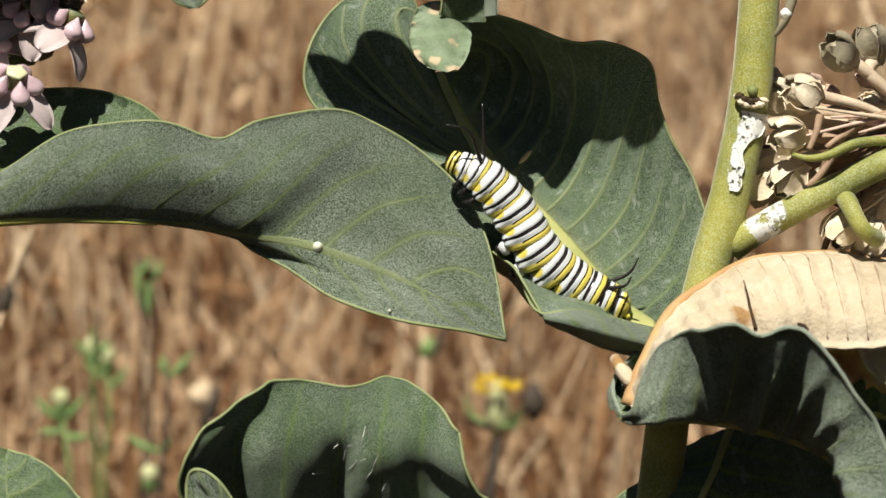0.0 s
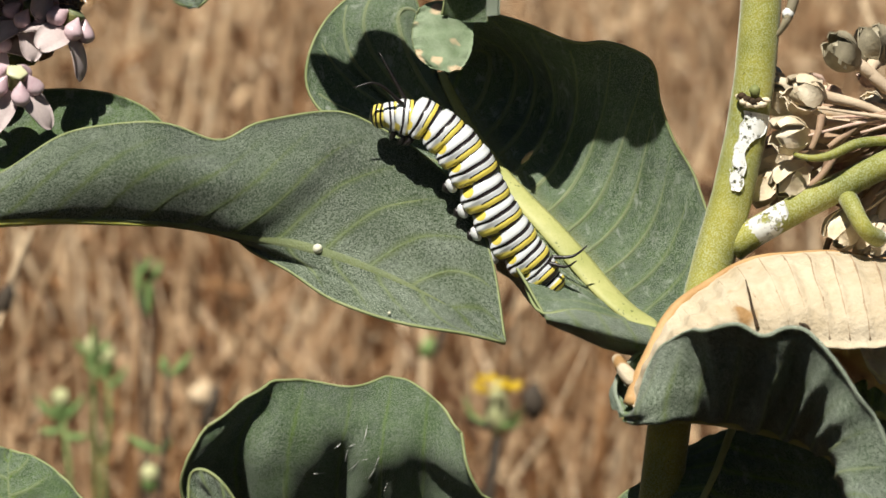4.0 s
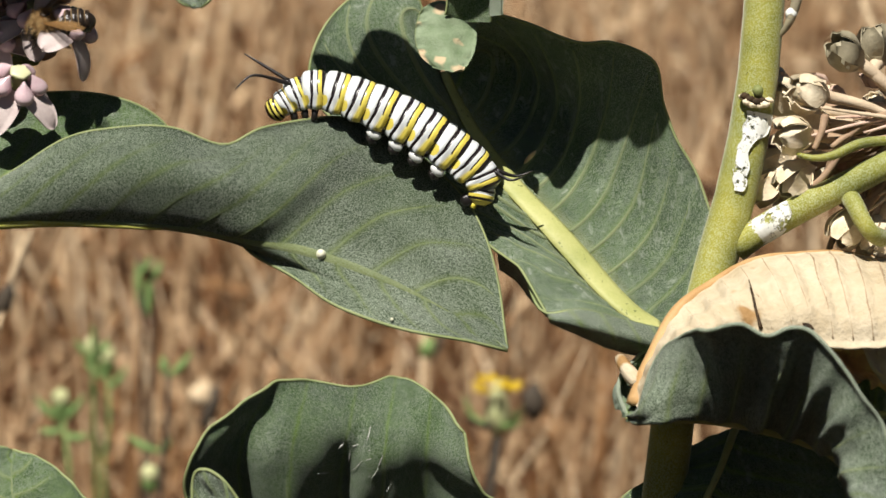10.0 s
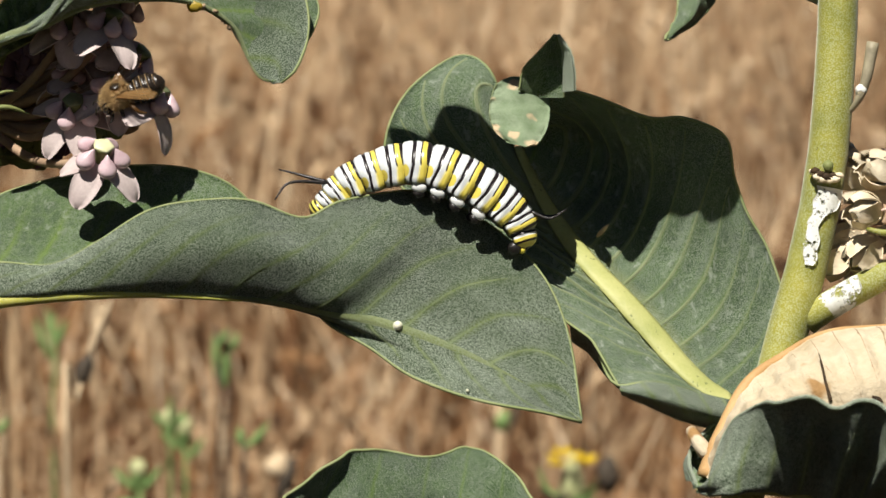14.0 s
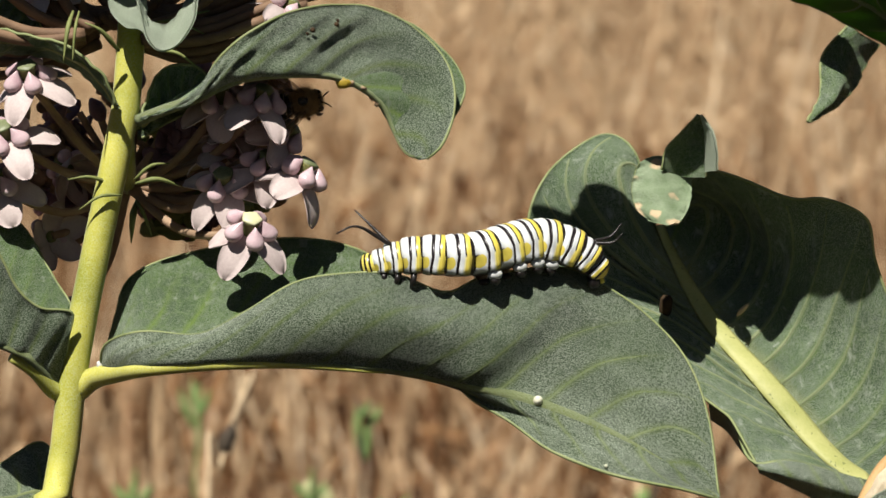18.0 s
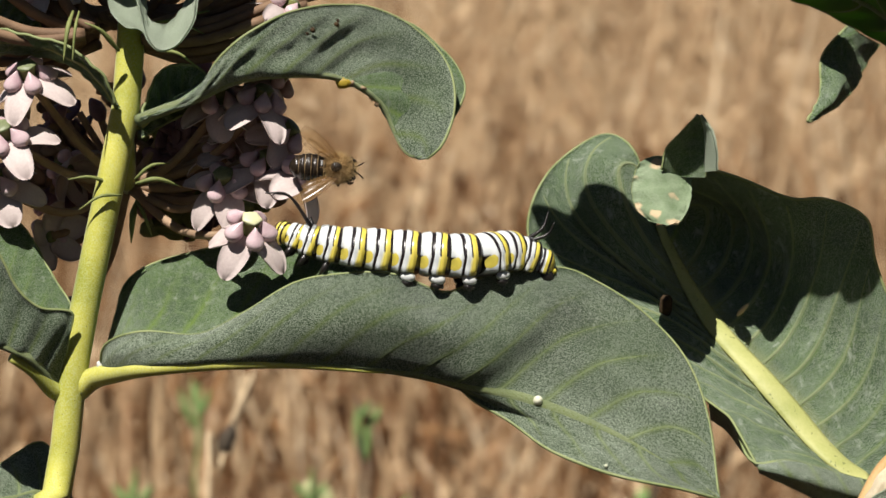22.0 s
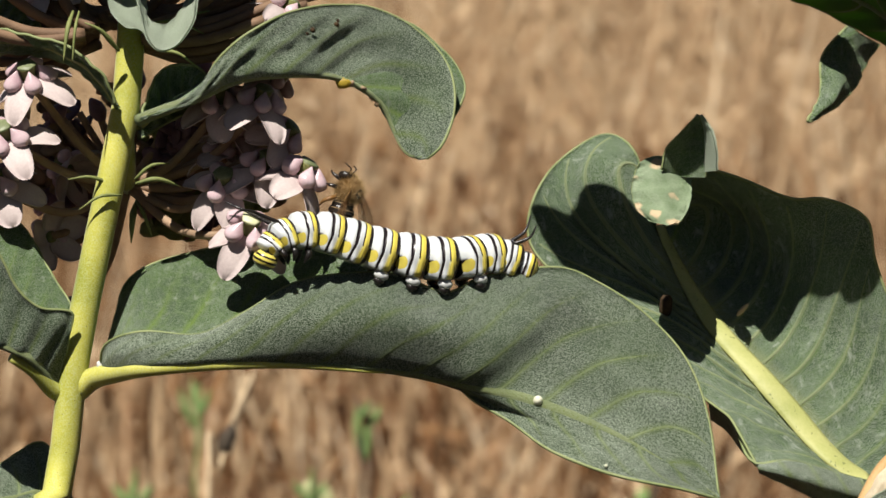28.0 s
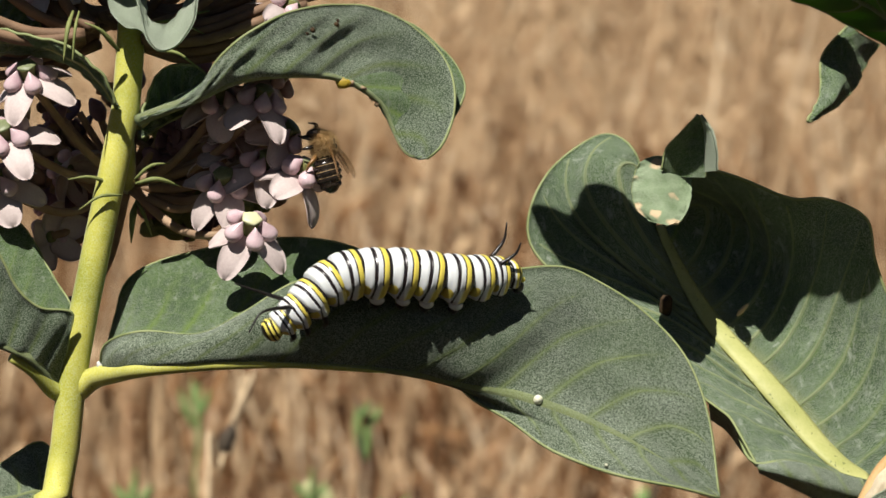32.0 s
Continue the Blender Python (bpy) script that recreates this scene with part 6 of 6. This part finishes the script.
def build_caterpillar():
    body = thing("caterpillar", (0, 0, 0), "plump caterpillar striped black, white and yellow, crawling on milkweed", "caterpillar")
    rings = []
    for i, r in enumerate(SEG_RADII):
        end = i == len(SEG_RADII) - 1
        ob = part("body_segment", segment_piece(r, SEG_SHARE[i], end), TAIL_SKIN if end else BANDS, body)
        ORIGIN[ob.name] = np.zeros(3)
        rings.append(ob)
        for s in (-1, 1):
            if i in (0, 1, 2):
                part("leg", tube(spline([(0, s * r * 0.45, -r * 0.65), (-0.2, s * r * 0.72, -r * 1.05), (-0.5, s * r * 0.66, -r * 1.25), (-1.0, s * r * 0.5, -r * 1.5)], 10), (0.75, 0.6, 0.5, 0.12), 8), BLACK_SKIN, ob, "short black jointed leg")
            if 5 <= i <= 8:
                stub = part("proleg", blob((1.25, 1.0, 1.3), (0.5, s * r * 0.58, -r * 0.80), None, 8, 12), BELLY_SKIN, ob, "dark fleshy proleg")
                part("proleg_pad", blob((1.4, 0.9, 0.95), (0.6, s * r * 0.66, -r * 0.92), Euler((0, 0.12, 0)).to_matrix(), 10, 14, 0.08), WHITE_SKIN, stub, "glossy white pad")
                part("foot", blob((1.1, 0.9, 0.85), (0.6, s * r * 0.58, -r * 0.92 - 1.05), None, 6, 10, 0.3), BLACK_SKIN, stub, "black gripping foot")
            if end:
                part("proleg", blob((1.2, 0.8, 1.2), (1.2, s * r * 0.5, -r * 0.85), None, 8, 12), BLACK_SKIN, ob, "black hind proleg")
                part("tail_pad", blob((0.7, 0.5, 0.55), (1.9, s * r * 0.40, -r * 0.35), None, 8, 10), YELLOW_SKIN, ob, "yellow tail lobe")
            if i == 1:
                part("feeler", horn((-0.4, s * 1.4, r * 0.85), (-7.4 + 1.9 * s, s * 4.0, r + 5.0 + 1.8 * s), (-0.5, 0, 1.6 - 0.8 * s), 0.40), BLACK_SKIN, ob, "long black fleshy filament")
            if i == 10:
                part("feeler", horn((-0.2, s * 1.5, r * 0.85), (2.6, s * 2.6, r + 4.6 + 0.8 * s), (1.0, 0, -0.2), 0.42), BLACK_SKIN, ob, "short black fleshy filament")
    head = part("head", blob((1.7, 2.1, 2.2), (0, 0, 0), None, 12, 18), HEAD_SKIN, body, "round head with yellow and black rings")
    ORIGIN[head.name] = np.zeros(3)
    return body, rings, head


caterpillar, cat_rings, cat_head = build_caterpillar()

# ---- loose bits on the large leaf ----
frass = tagged(new("frass_pellet", mesh("frass_pellet", tube(np.array([(0, 0, -1.9), (0, 0, -1.2), (0, 0, 0), (0, 0, 1.2), (0, 0, 1.9)]), (0.7, 1.15, 1.2, 1.15, 0.7), 12), FRASS_AND_GAP)), "dark brown barrel-shaped dropping on the large leaf", "frass")
part("seed", blob((0.45, 0.35, 1.7), (55.2, 510.7, 648.6), Euler((0.2, 0.7, 0)).to_matrix(), 6, 8), SEED_HUSK, right_plant, "tiny dry seed lying on the leaf")


# ---- honey bee ----
BEE_BAND = mottled("bee_band", (0.10, 0.06, 0.028), (0.33, 0.23, 0.12), 900, 0.7, 0.2)
BEE_AMBER = mottled("bee_amber", (0.10, 0.045, 0.012), (0.24, 0.12, 0.035), 700, 0.35, 0.5)
BEE_FUR = mottled("bee_fur", (0.20, 0.12, 0.05), (0.60, 0.42, 0.20), 500, 0.85, 0.1)
BEE_BLACK = mottled("bee_black", (0.008, 0.006, 0.005), (0.03, 0.02, 0.012), 700, 0.25, 0.5)


def wing_material():
    m, nt, bsdf = shader("bee_wing", 0.2, 0.5)
    bsdf.inputs["Base Color"].default_value = (0.34, 0.20, 0.08, 1)
    bsdf.inputs["Alpha"].default_value = 0.24
    return m


WING = wing_material()


def fur(centre, radii, count, long, seed):
    rng = np.random.default_rng(seed)
    v, f = [], []
    for _ in range(count):
        d = rng.normal(size=3)
        d /= np.linalg.norm(d)
        p = np.array(centre) + d * radii
        e = unit(np.cross(d, rng.normal(size=3)))
        n = len(v)
        tip = p + (d + 0.45 * rng.normal(size=3)) * long * rng.uniform(0.6, 1.2)
        v += [p - e * 0.032, p + e * 0.032, tip]
        f.append((n, n + 1, n + 2))
    return np.array(v), f


def build_bee():
    bee = thing("honey_bee", (0, 0, 0), "furry tan honey bee with glossy black banded abdomen, feeding on flowers", "bee")
    thorax = part("thorax", blob((2.3, 2.3, 2.1), (0, 0, 0), None, 10, 14), BEE_FUR, bee)
    part("fur", fur((0, 0, 0), (2.25, 2.25, 2.05), 8000, 0.7, 1), BEE_FUR, thorax, "tan hairs")
    part("bald_patch", blob((1.0, 0.9, 0.30), (-0.2, 0, 2.15), None, 6, 10), BEE_BLACK, thorax, "bare black back")
    head = part("head", blob((1.0, 1.7, 1.5), (2.3, 0, -1.0), None, 10, 14), BEE_BLACK, bee)
    part("fur", fur((2.3, 0, -0.7), (1.0, 1.6, 1.4), 700, 0.55, 2), BEE_FUR, head, "short tan hairs")
    for s in (-1, 1):
        part("eye", blob((0.75, 0.6, 1.15), (2.5, s * 1.4, -1.0), None, 8, 10), BEE_BLACK, head, "glossy black oval eye")
        part("antenna", tube(spline([(3.1, s * 0.4, -0.6), (3.9, s * 0.9, -0.3), (4.5, s * 1.4, -1.3)], 10), (0.14, 0.14, 0.12), 6), BEE_BLACK, head)
    # the abdomen is a row of overlapping plates, each with a fringe of pale hairs
    abdomen = part("abdomen", blob((3.7, 2.4, 2.2), (-4.9, 0, -0.5), None, 14, 18), BEE_BLACK, bee, "glossy black tapering abdomen")
    for x, r in ((-2.6, 2.05), (-3.7, 2.42), (-4.8, 2.52), (-5.9, 2.38), (-7.0, 1.98)):
        ring = np.stack([np.array((x + 0.55, x + 0.1, x - 0.35, x - 0.6)), np.zeros(4), np.full(4, -0.5)], 1)
        part("plate", tube(ring, (r * 0.86, r * 0.96, r * 1.0, r * 0.90), 20), BEE_BLACK, abdomen)
        part("band", tube(ring[1:3] * np.array([0.30, 1, 1]) + np.array([0.70 * x + 0.26, 0, 0]), (r * 0.965, r * 0.995), 20), BEE_BAND, abdomen, "pale tan hair band")
    for s in (-1, 1):
        for fore in (True, False):
            n = 12
            k = np.linspace(0, 1, n)
            long, wide = (8.6, 3.0) if fore else (6.0, 2.3)
            root = np.array([0.4 if fore else -0.6, s * 1.3, 1.3 if fore else 1.1])
            way = unit(np.array([-0.80, s * (0.58 if fore else 0.46), 0.16]))
            across = unit(np.array([0.58, s * 0.80, 0.10]))
            mid = root + way * (k * long)[:, None] + np.array([0, 0, 0.25]) * np.sin(3 * k)[:, None]
            w = wide * (np.sin(np.pi * np.clip(k * 0.85 + 0.04, 0, 1)) ** 0.7 * (0.35 + 0.65 * k)) / 2 + 0.12
            g = np.stack([mid - across * w[:, None], mid, mid + across * w[:, None]], 1)
            wing = part("wing", slab(g, np.broadcast_to(np.array([0, 0, 1.0]), g.shape), 0.03), WING, bee, "clear amber wing")
            for q in (0.95, 0.45, -0.25):
                part("wing_vein", tube(mid + across * (w * q)[:, None], (0.09, 0.06, 0.03), 5), BEE_AMBER, wing)
        for j, x in enumerate((1.3, 0.1, -1.2)):
            out = 2.2 + 0.5 * j
            dx = (1.1, 0.1, -2.0)[j]
            part("leg", tube(spline([(x, s * 1.0, -1.3), (x + dx * 0.4, s * out * 0.8, -1.6), (x + dx * 0.8, s * out, -2.6), (x + dx * 1.3, s * out * 0.9, -3.5)], 12), (0.3, 0.42, 0.34, 0.14), 6), BEE_BLACK if j < 2 else BEE_AMBER, bee)
    return bee


bee = build_bee()


# ---- what moves ----
FORE = Vector((0, 0.985, -0.174))


def frame_of(tangent, lean):
    """Axes of a body ring: x to the tail, z to its back; lean tips the back towards the eye."""
    x = Vector(tangent).normalized()
    away = (FORE - x * FORE.dot(x)).normalized()
    z0 = away.cross(x) * -1
    if z0.z < 0 and abs(x.x) > 0.3:
        z0 = -z0
    a = radians(lean)
    z = (z0 * math.cos(a) - away * math.sin(a)).normalized()
    y = z.cross(x)
    return Matrix((x, y, z)).transposed().to_4x4()


def crawl(table, t, points, lean):
    """The whole body's pose at t from a line along its middle, head first."""
    # while it rounds the rim the body lies a little closer to the blade
    close = min(max(min(t - 7.0, 14.0 - t), 0.0), 1.0) * 3.0 / 490
    points = [tuple(c + (c - e) * close for c, e in zip(p, (0, 0, 750))) for p in points]
    line = spline(points, 121)
    n = len(SEG_RADII)
    poses = []
    for i in range(-1, n):
        s = 0.022 if i < 0 else SEG_AT[i]
        k = int(round(s * 120))
        tan = line[min(k + 6, 120)] - line[max(k - 6, 0)]
        ln = lean if not isinstance(lean, tuple) else lean[0] + (lean[1] - lean[0]) * s
        m = frame_of(tan, ln)
        m.translation = Vector(line[k]) * MM
        poses.append(m)
    table.append((t, poses))


def motions():
    table = []
    crawl(table, 0, [(39.0, 491.0, 652.1), (44.4, 490.0, 649.7), (49.8, 490.2, 643.6), (55.2, 489.9, 635.0), (62.2, 490.0, 629.2),
        (69.6, 488.6, 625.8)], 25)
    crawl(table, 1, [(37.9, 491.4, 653.6), (45.9, 490.0, 650.1), (50.6, 489.7, 641.8), (55.4, 489.7, 634.4), (62.5, 490.0, 629.4),
        (68.4, 489.0, 627.0)], 25)
    crawl(table, 2, [(36.1, 491.8, 654.4), (44.2, 491.0, 653.9), (49.3, 490.6, 645.1), (54.8, 490.3, 636.7), (60.7, 490.3, 629.8),
        (67.6, 489.0, 626.6)], 25)
    crawl(table, 3, [(31.9, 492.7, 656.9), (39.6, 492.1, 656.9), (45.8, 490.7, 648.8), (51.2, 490.1, 639.2), (56.3, 490.1, 631.9),
        (63.0, 489.5, 627.1)], 25)
    crawl(table, 5.5, [(20.7, 494.7, 661.7), (29.5, 494.0, 661.7), (37.6, 493.1, 656.2), (43.8, 491.9, 648.6), (49.1, 490.7, 641.1),
        (52.9, 488.8, 634.2)], 20)
    crawl(table, 6, [(21.7, 494.4, 660.8), (27.1, 494.4, 662.7), (33.9, 493.9, 658.2), (40.6, 492.2, 653.4), (46.0, 491.4, 647.4),
        (49.7, 489.8, 641.7), (52.5, 488.1, 635.4)], 20)
    crawl(table, 7, [(20.1, 495.0, 663.0), (28.0, 494.0, 661.2), (36.8, 493.1, 655.8), (44.4, 490.8, 648.6), (49.7, 489.8, 641.7),
        (51.6, 488.2, 635.4)], 20)
    crawl(table, 8, [(17.4, 494.9, 661.6), (26.3, 494.7, 663.5), (36.7, 493.5, 657.4), (45.8, 491.1, 650.6), (49.8, 490.2, 643.4),
        (48.5, 489.2, 638.5)], 20)
    crawl(table, 9, [(14.9, 495.0, 660.8), (20.3, 495.2, 663.6), (29.0, 493.7, 660.3), (38.6, 491.7, 655.0), (45.9, 490.9, 649.5),
        (49.2, 489.0, 642.4)], 10)
    crawl(table, 10, [(8.3, 495.3, 660.3), (16.1, 495.6, 664.0), (27.6, 493.9, 660.6), (37.9, 491.8, 654.9), (44.4, 490.9, 649.0),
        (44.1, 490.0, 645.0)], 10)
    crawl(table, 11, [(5.3, 495.7, 660.7), (14.3, 495.9, 664.5), (25.8, 494.4, 662.2), (35.0, 492.5, 657.2), (43.1, 491.5, 651.3),
        (44.4, 490.6, 647.6)], 5)
    crawl(table, 12, [(4.6, 495.0, 657.7), (11.2, 495.7, 662.9), (22.8, 495.1, 664.0), (33.2, 493.1, 659.0), (41.3, 491.9, 652.4),
        (43.2, 490.6, 647.2)], 0)
    crawl(table, 13, [(0.2, 497.8, 655.7), (7.0, 498.4, 660.8), (16.9, 498.2, 663.1), (26.7, 496.9, 660.7), (35.5, 496.0, 655.2),
        (41.7, 493.9, 647.9)], 0)
    crawl(table, 14, [(2.7, 496.6, 655.1), (9.9, 497.4, 660.9), (20.5, 497.4, 663.6), (30.0, 496.2, 660.4), (37.7, 495.7, 654.5),
        (39.8, 494.5, 649.6)], 0)
    crawl(table, 15, [(-9.7, 495.9, 665.3), (-0.6, 495.7, 664.2), (9.0, 495.4, 662.7), (18.8, 497.6, 663.3), (28.6, 497.9, 659.9),
        (37.6, 496.3, 650.9)], 0)
    crawl(table, 15.5, [(-4.7, 494.8, 659.5), (3.9, 495.3, 662.4), (14.9, 495.6, 663.4), (26.1, 497.3, 661.1), (34.3, 497.4, 655.9),
        (37.8, 496.7, 651.4)], 0)
    crawl(table, 17.5, [(-11.1, 488.1, 661.6), (2.6, 488.3, 663.1), (14.1, 490.6, 664.3), (25.8, 494.3, 662.1), (31.2, 494.7, 658.9)], 0)
    crawl(table, 18, [(-14.1, 487.9, 660.8), (-5.5, 488.2, 662.5), (5.1, 489.2, 662.5), (16.7, 496.6, 663.8), (24.6, 498.2, 661.3),
        (28.4, 498.5, 657.7)], 0)
    crawl(table, 19, [(-19.0, 486.9, 660.7), (-13.3, 487.3, 663.2), (-4.4, 488.1, 662.0), (4.6, 490.2, 662.1), (14.7, 496.3, 662.4),
        (24.4, 497.8, 659.0)], 0)
    crawl(table, 20, [(-23.2, 487.1, 662.0), (-17.2, 487.5, 664.1), (-8.3, 488.3, 663.0), (0.6, 490.1, 661.7), (10.7, 496.3, 662.1),
        (21.9, 497.8, 659.2)], 0)
    crawl(table, 21, [(-27.3, 485.6, 659.4), (-20.1, 486.5, 664.3), (-8.7, 488.3, 662.7), (2.8, 490.1, 661.6), (12.5, 496.4, 662.6),
        (19.3, 497.9, 659.6)], 0)
    crawl(table, 22, [(-29.4, 490.0, 666.9), (-21.3, 488.6, 664.7), (-8.5, 489.3, 663.0), (4.2, 490.2, 662.0), (12.1, 496.2, 661.8),
        (19.2, 497.8, 659.4)], 0)
    crawl(table, 23, [(-27.4, 481.8, 661.1), (-22.0, 483.3, 663.8), (-13.3, 487.4, 663.7), (-3.4, 490.2, 662.1), (6.7, 496.1, 661.1),
        (16.3, 497.7, 658.7)], 0)
    crawl(table, 24, [(-31.7, 493.0, 666.6), (-21.6, 490.7, 665.1), (-10.8, 489.3, 663.1), (-0.2, 490.1, 661.6), (8.2, 496.2, 661.6),
        (15.8, 497.8, 659.0)], 0)
    crawl(table, 24.5, [(-31.2, 493.7, 670.6), (-22.3, 490.9, 666.3), (-10.4, 489.3, 662.9), (0.3, 490.1, 661.6), (8.7, 496.2, 661.6),
        (15.8, 497.8, 659.0)], 0)
    crawl(table, 25, [(-24.6, 493.1, 678.6), (-20.6, 490.7, 671.0), (-11.1, 489.6, 664.8), (0.7, 490.1, 661.8), (9.2, 496.2, 661.6),
        (15.8, 497.8, 659.0)], 0)
    crawl(table, 25.5, [(-26.1, 491.5, 669.3), (-17.7, 489.9, 666.4), (-8.3, 489.3, 663.1), (1.2, 490.1, 661.6), (9.6, 496.2, 661.6),
        (15.8, 497.8, 659.0)], 0)
    crawl(table, 27.5, [(-32.4, 494.2, 673.1), (-23.9, 491.6, 670.0), (-13.2, 489.6, 664.3), (-1.4, 490.1, 661.4), (8.2, 496.2, 661.6),
        (15.8, 497.8, 659.0)], 0)
    crawl(table, 28, [(-31.2, 478.9, 662.4), (-28.7, 480.7, 666.8), (-22.0, 484.0, 667.6), (-10.3, 487.3, 663.5),
        (0.6, 490.1, 661.4), (8.7, 496.1, 661.3), (16.3, 497.7, 658.7)], 0)
    crawl(table, 29, [(-29.7, 478.6, 660.3), (-23.3, 482.7, 666.0), (-12.9, 486.5, 664.7), (-1.2, 490.1, 661.4), (8.5, 496.2, 661.6),
        (16.1, 497.8, 659.0)], 0)
    crawl(table, 30, [(-27.3, 477.3, 658.2), (-22.9, 482.4, 664.2), (-13.1, 486.5, 664.1), (-1.4, 489.0, 661.1), (8.2, 496.1, 661.3),
        (16.1, 497.8, 659.2)], 5)
    crawl(table, 31, [(-30.5, 472.8, 655.9), (-22.8, 476.0, 662.2), (-11.3, 481.3, 663.7), (0.3, 484.9, 660.8), (8.5, 488.1, 661.5),
        (13.8, 491.9, 660.1)], (35, 15))
    crawl(table, 32, [(-30.1, 470.2, 652.4), (-24.4, 472.0, 656.6), (-17.8, 475.8, 661.3), (-8.2, 478.9, 661.5), (2.6, 482.7, 659.8),
        (12.9, 488.7, 659.5)], (45, 25))
    for i, ob in enumerate([cat_head] + cat_rings):
        walk(ob, [(t, m[i]) for t, m in table])

    # the breeze moves both plants a little while the broad leaf sinks under the weight
    def sway(plant, base, rows):
        walk(plant, [(t, pose((base[0] + dx) * MM, base[1] * MM, base[2] * MM)) for t, dx in rows])

    sway(left_plant, LEFT_BASE, ((0, -0.9), (0.5, -1.2), (1, -0.9), (2, 0.3), (3, -0.3), (3.5, -0.6), (5.5, -1.4), (6, -0.9), (7, -0.4), (7.5, -0.3), (8, 0.5), (8.5, 0),
                                 (9, 1.1), (9.5, 0.3), (10, -0.3), (10.5, -0.4), (11, 0.8), (12, 0.8), (13, 0.3), (13.5, 0), (32, 0)))
    sway(right_plant, RIGHT_BASE, ((0, -0.8), (0.5, -1.2), (1, -0.8), (2, 0.4), (3, -0.2), (3.5, -0.3), (5.5, -1.0), (6, -0.6), (7, 0), (7.5, 0), (8, 1.0), (8.5, 0.6),
                                   (9, 1.5), (9.5, 0.6), (10, 0.1), (10.5, -0.3), (11, 1.0), (12, 1.0), (13, 0.4), (13.5, 0), (32, 0)))
    hinge = Vector(np.array(MAIN_ORIGIN) - np.array(LEFT_BASE)) * MM
    walk(main_leaf, [(t, Matrix.Translation(hinge) @ Matrix.Rotation(radians(a), 4, FORE)) for t, a in
                     ((0, -0.93), (2, -0.75), (3.5, -0.72), (5.5, -0.45), (6, -0.36), (7, 0), (31, 0), (32, -0.1))])

    rest = (41.0, 510.3, 649.5)
    held = [(t, m[10].translation, 0) for t, m in table if t < 15.6]
    dropped = [(t, Vector(p) * MM, a) for t, p, a in ((16.3, (36.1, 494.2, 655.5), 20), (16.7, rest, 5), (32, rest, 5))]
    walk(frass, [(t, Matrix.Translation(p) @ Matrix.Rotation(radians(a), 4, FORE)) for t, p, a in held + dropped])

    flight = []
    first_visit = (
            (0, (-24.4, 496.5, 686.4), 80, 60), (8, (-24.4, 496.3, 685.4), 80, 60), (9, (-23.9, 493.7, 677.8), 200, 40), (10, (-29.5, 491.9, 677.0), 185, 40),
            (11, (-27.2, 491.6, 676.4), 225, 40), (12, (-27.7, 492.1, 678.4), 220, 40), (13, (-28.1, 491.6, 677.9), 215, 40), (13.6, (-29.2, 491.1, 679.4), 195, 40),
            (14.5, (-32.4, 485.8, 675.7), 205, 50), (15, (-32.2, 484.7, 676.0), 190, 50), (15.5, (-31.8, 484.4, 676.7), 160, 50),
            )
    second_visit = (
            (16.5, (-27.7, 484.0, 684.6), 110, 60), (17.5, (-29.0, 492.7, 688.0), 65, 90), (18, (-24.5, 496.9, 688.7), 10, 85), (18.5, (-25.0, 492.3, 685.8), -15, 80),
            (19, (-23.5, 491.9, 683.4), -12, 75), (19.5, (-22.8, 492.0, 683.7), 30, 80), (20, (-24.6, 491.0, 683.8), 72, 90), (20.5, (-24.1, 490.9, 683.5), 84, 90),
            (21, (-20.6, 489.2, 679.6), 22, 75), (21.5, (-18.3, 488.7, 676.9), -8, 88), (22, (-18.4, 488.9, 678.1), -3, 85), (22.5, (-18.1, 488.9, 677.8), 32, 105),
            )
    last_visit = (
            (23, (-18.2, 488.5, 675.8), 42, 125), (24, (-17.9, 490.6, 675.8), 45, 130), (25, (-17.1, 492.4, 674.8), 70, 140), (28, (-16.5, 492.2, 673.6), 75, 150),
            (30.5, (-16.7, 492.3, 673.8), 66, 145), (31, (-16.7, 490.4, 674.7), 20, 105), (31.3, (-18.2, 489.4, 674.9), 95, 90), (31.6, (-20.0, 490.3, 674.5), 160, 85), (31.8, (-20.7, 494.9, 677.1), 128, 50), (32, (-21.1, 493.6, 681.5), 105, 12))
    for t, place, heading, back in first_visit + second_visit + last_visit:
        h, b = radians(heading), radians(back)
        up = Vector((0, 0.174, 0.985))
        x = (Vector((1, 0, 0)) * math.cos(h) + up * math.sin(h)).normalized()
        side = (up * math.cos(h) - Vector((1, 0, 0)) * math.sin(h)).normalized()
        if side.z < 0 and (t < 16 or t > 31.7):
            side = -side
        z = (side * math.cos(b) - FORE * math.sin(b)).normalized()
        m = Matrix((x, z.cross(x), z)).transposed().to_4x4()
        m.translation = Vector(place) * MM
        flight.append((t, m))
    walk(bee, flight)


motions()
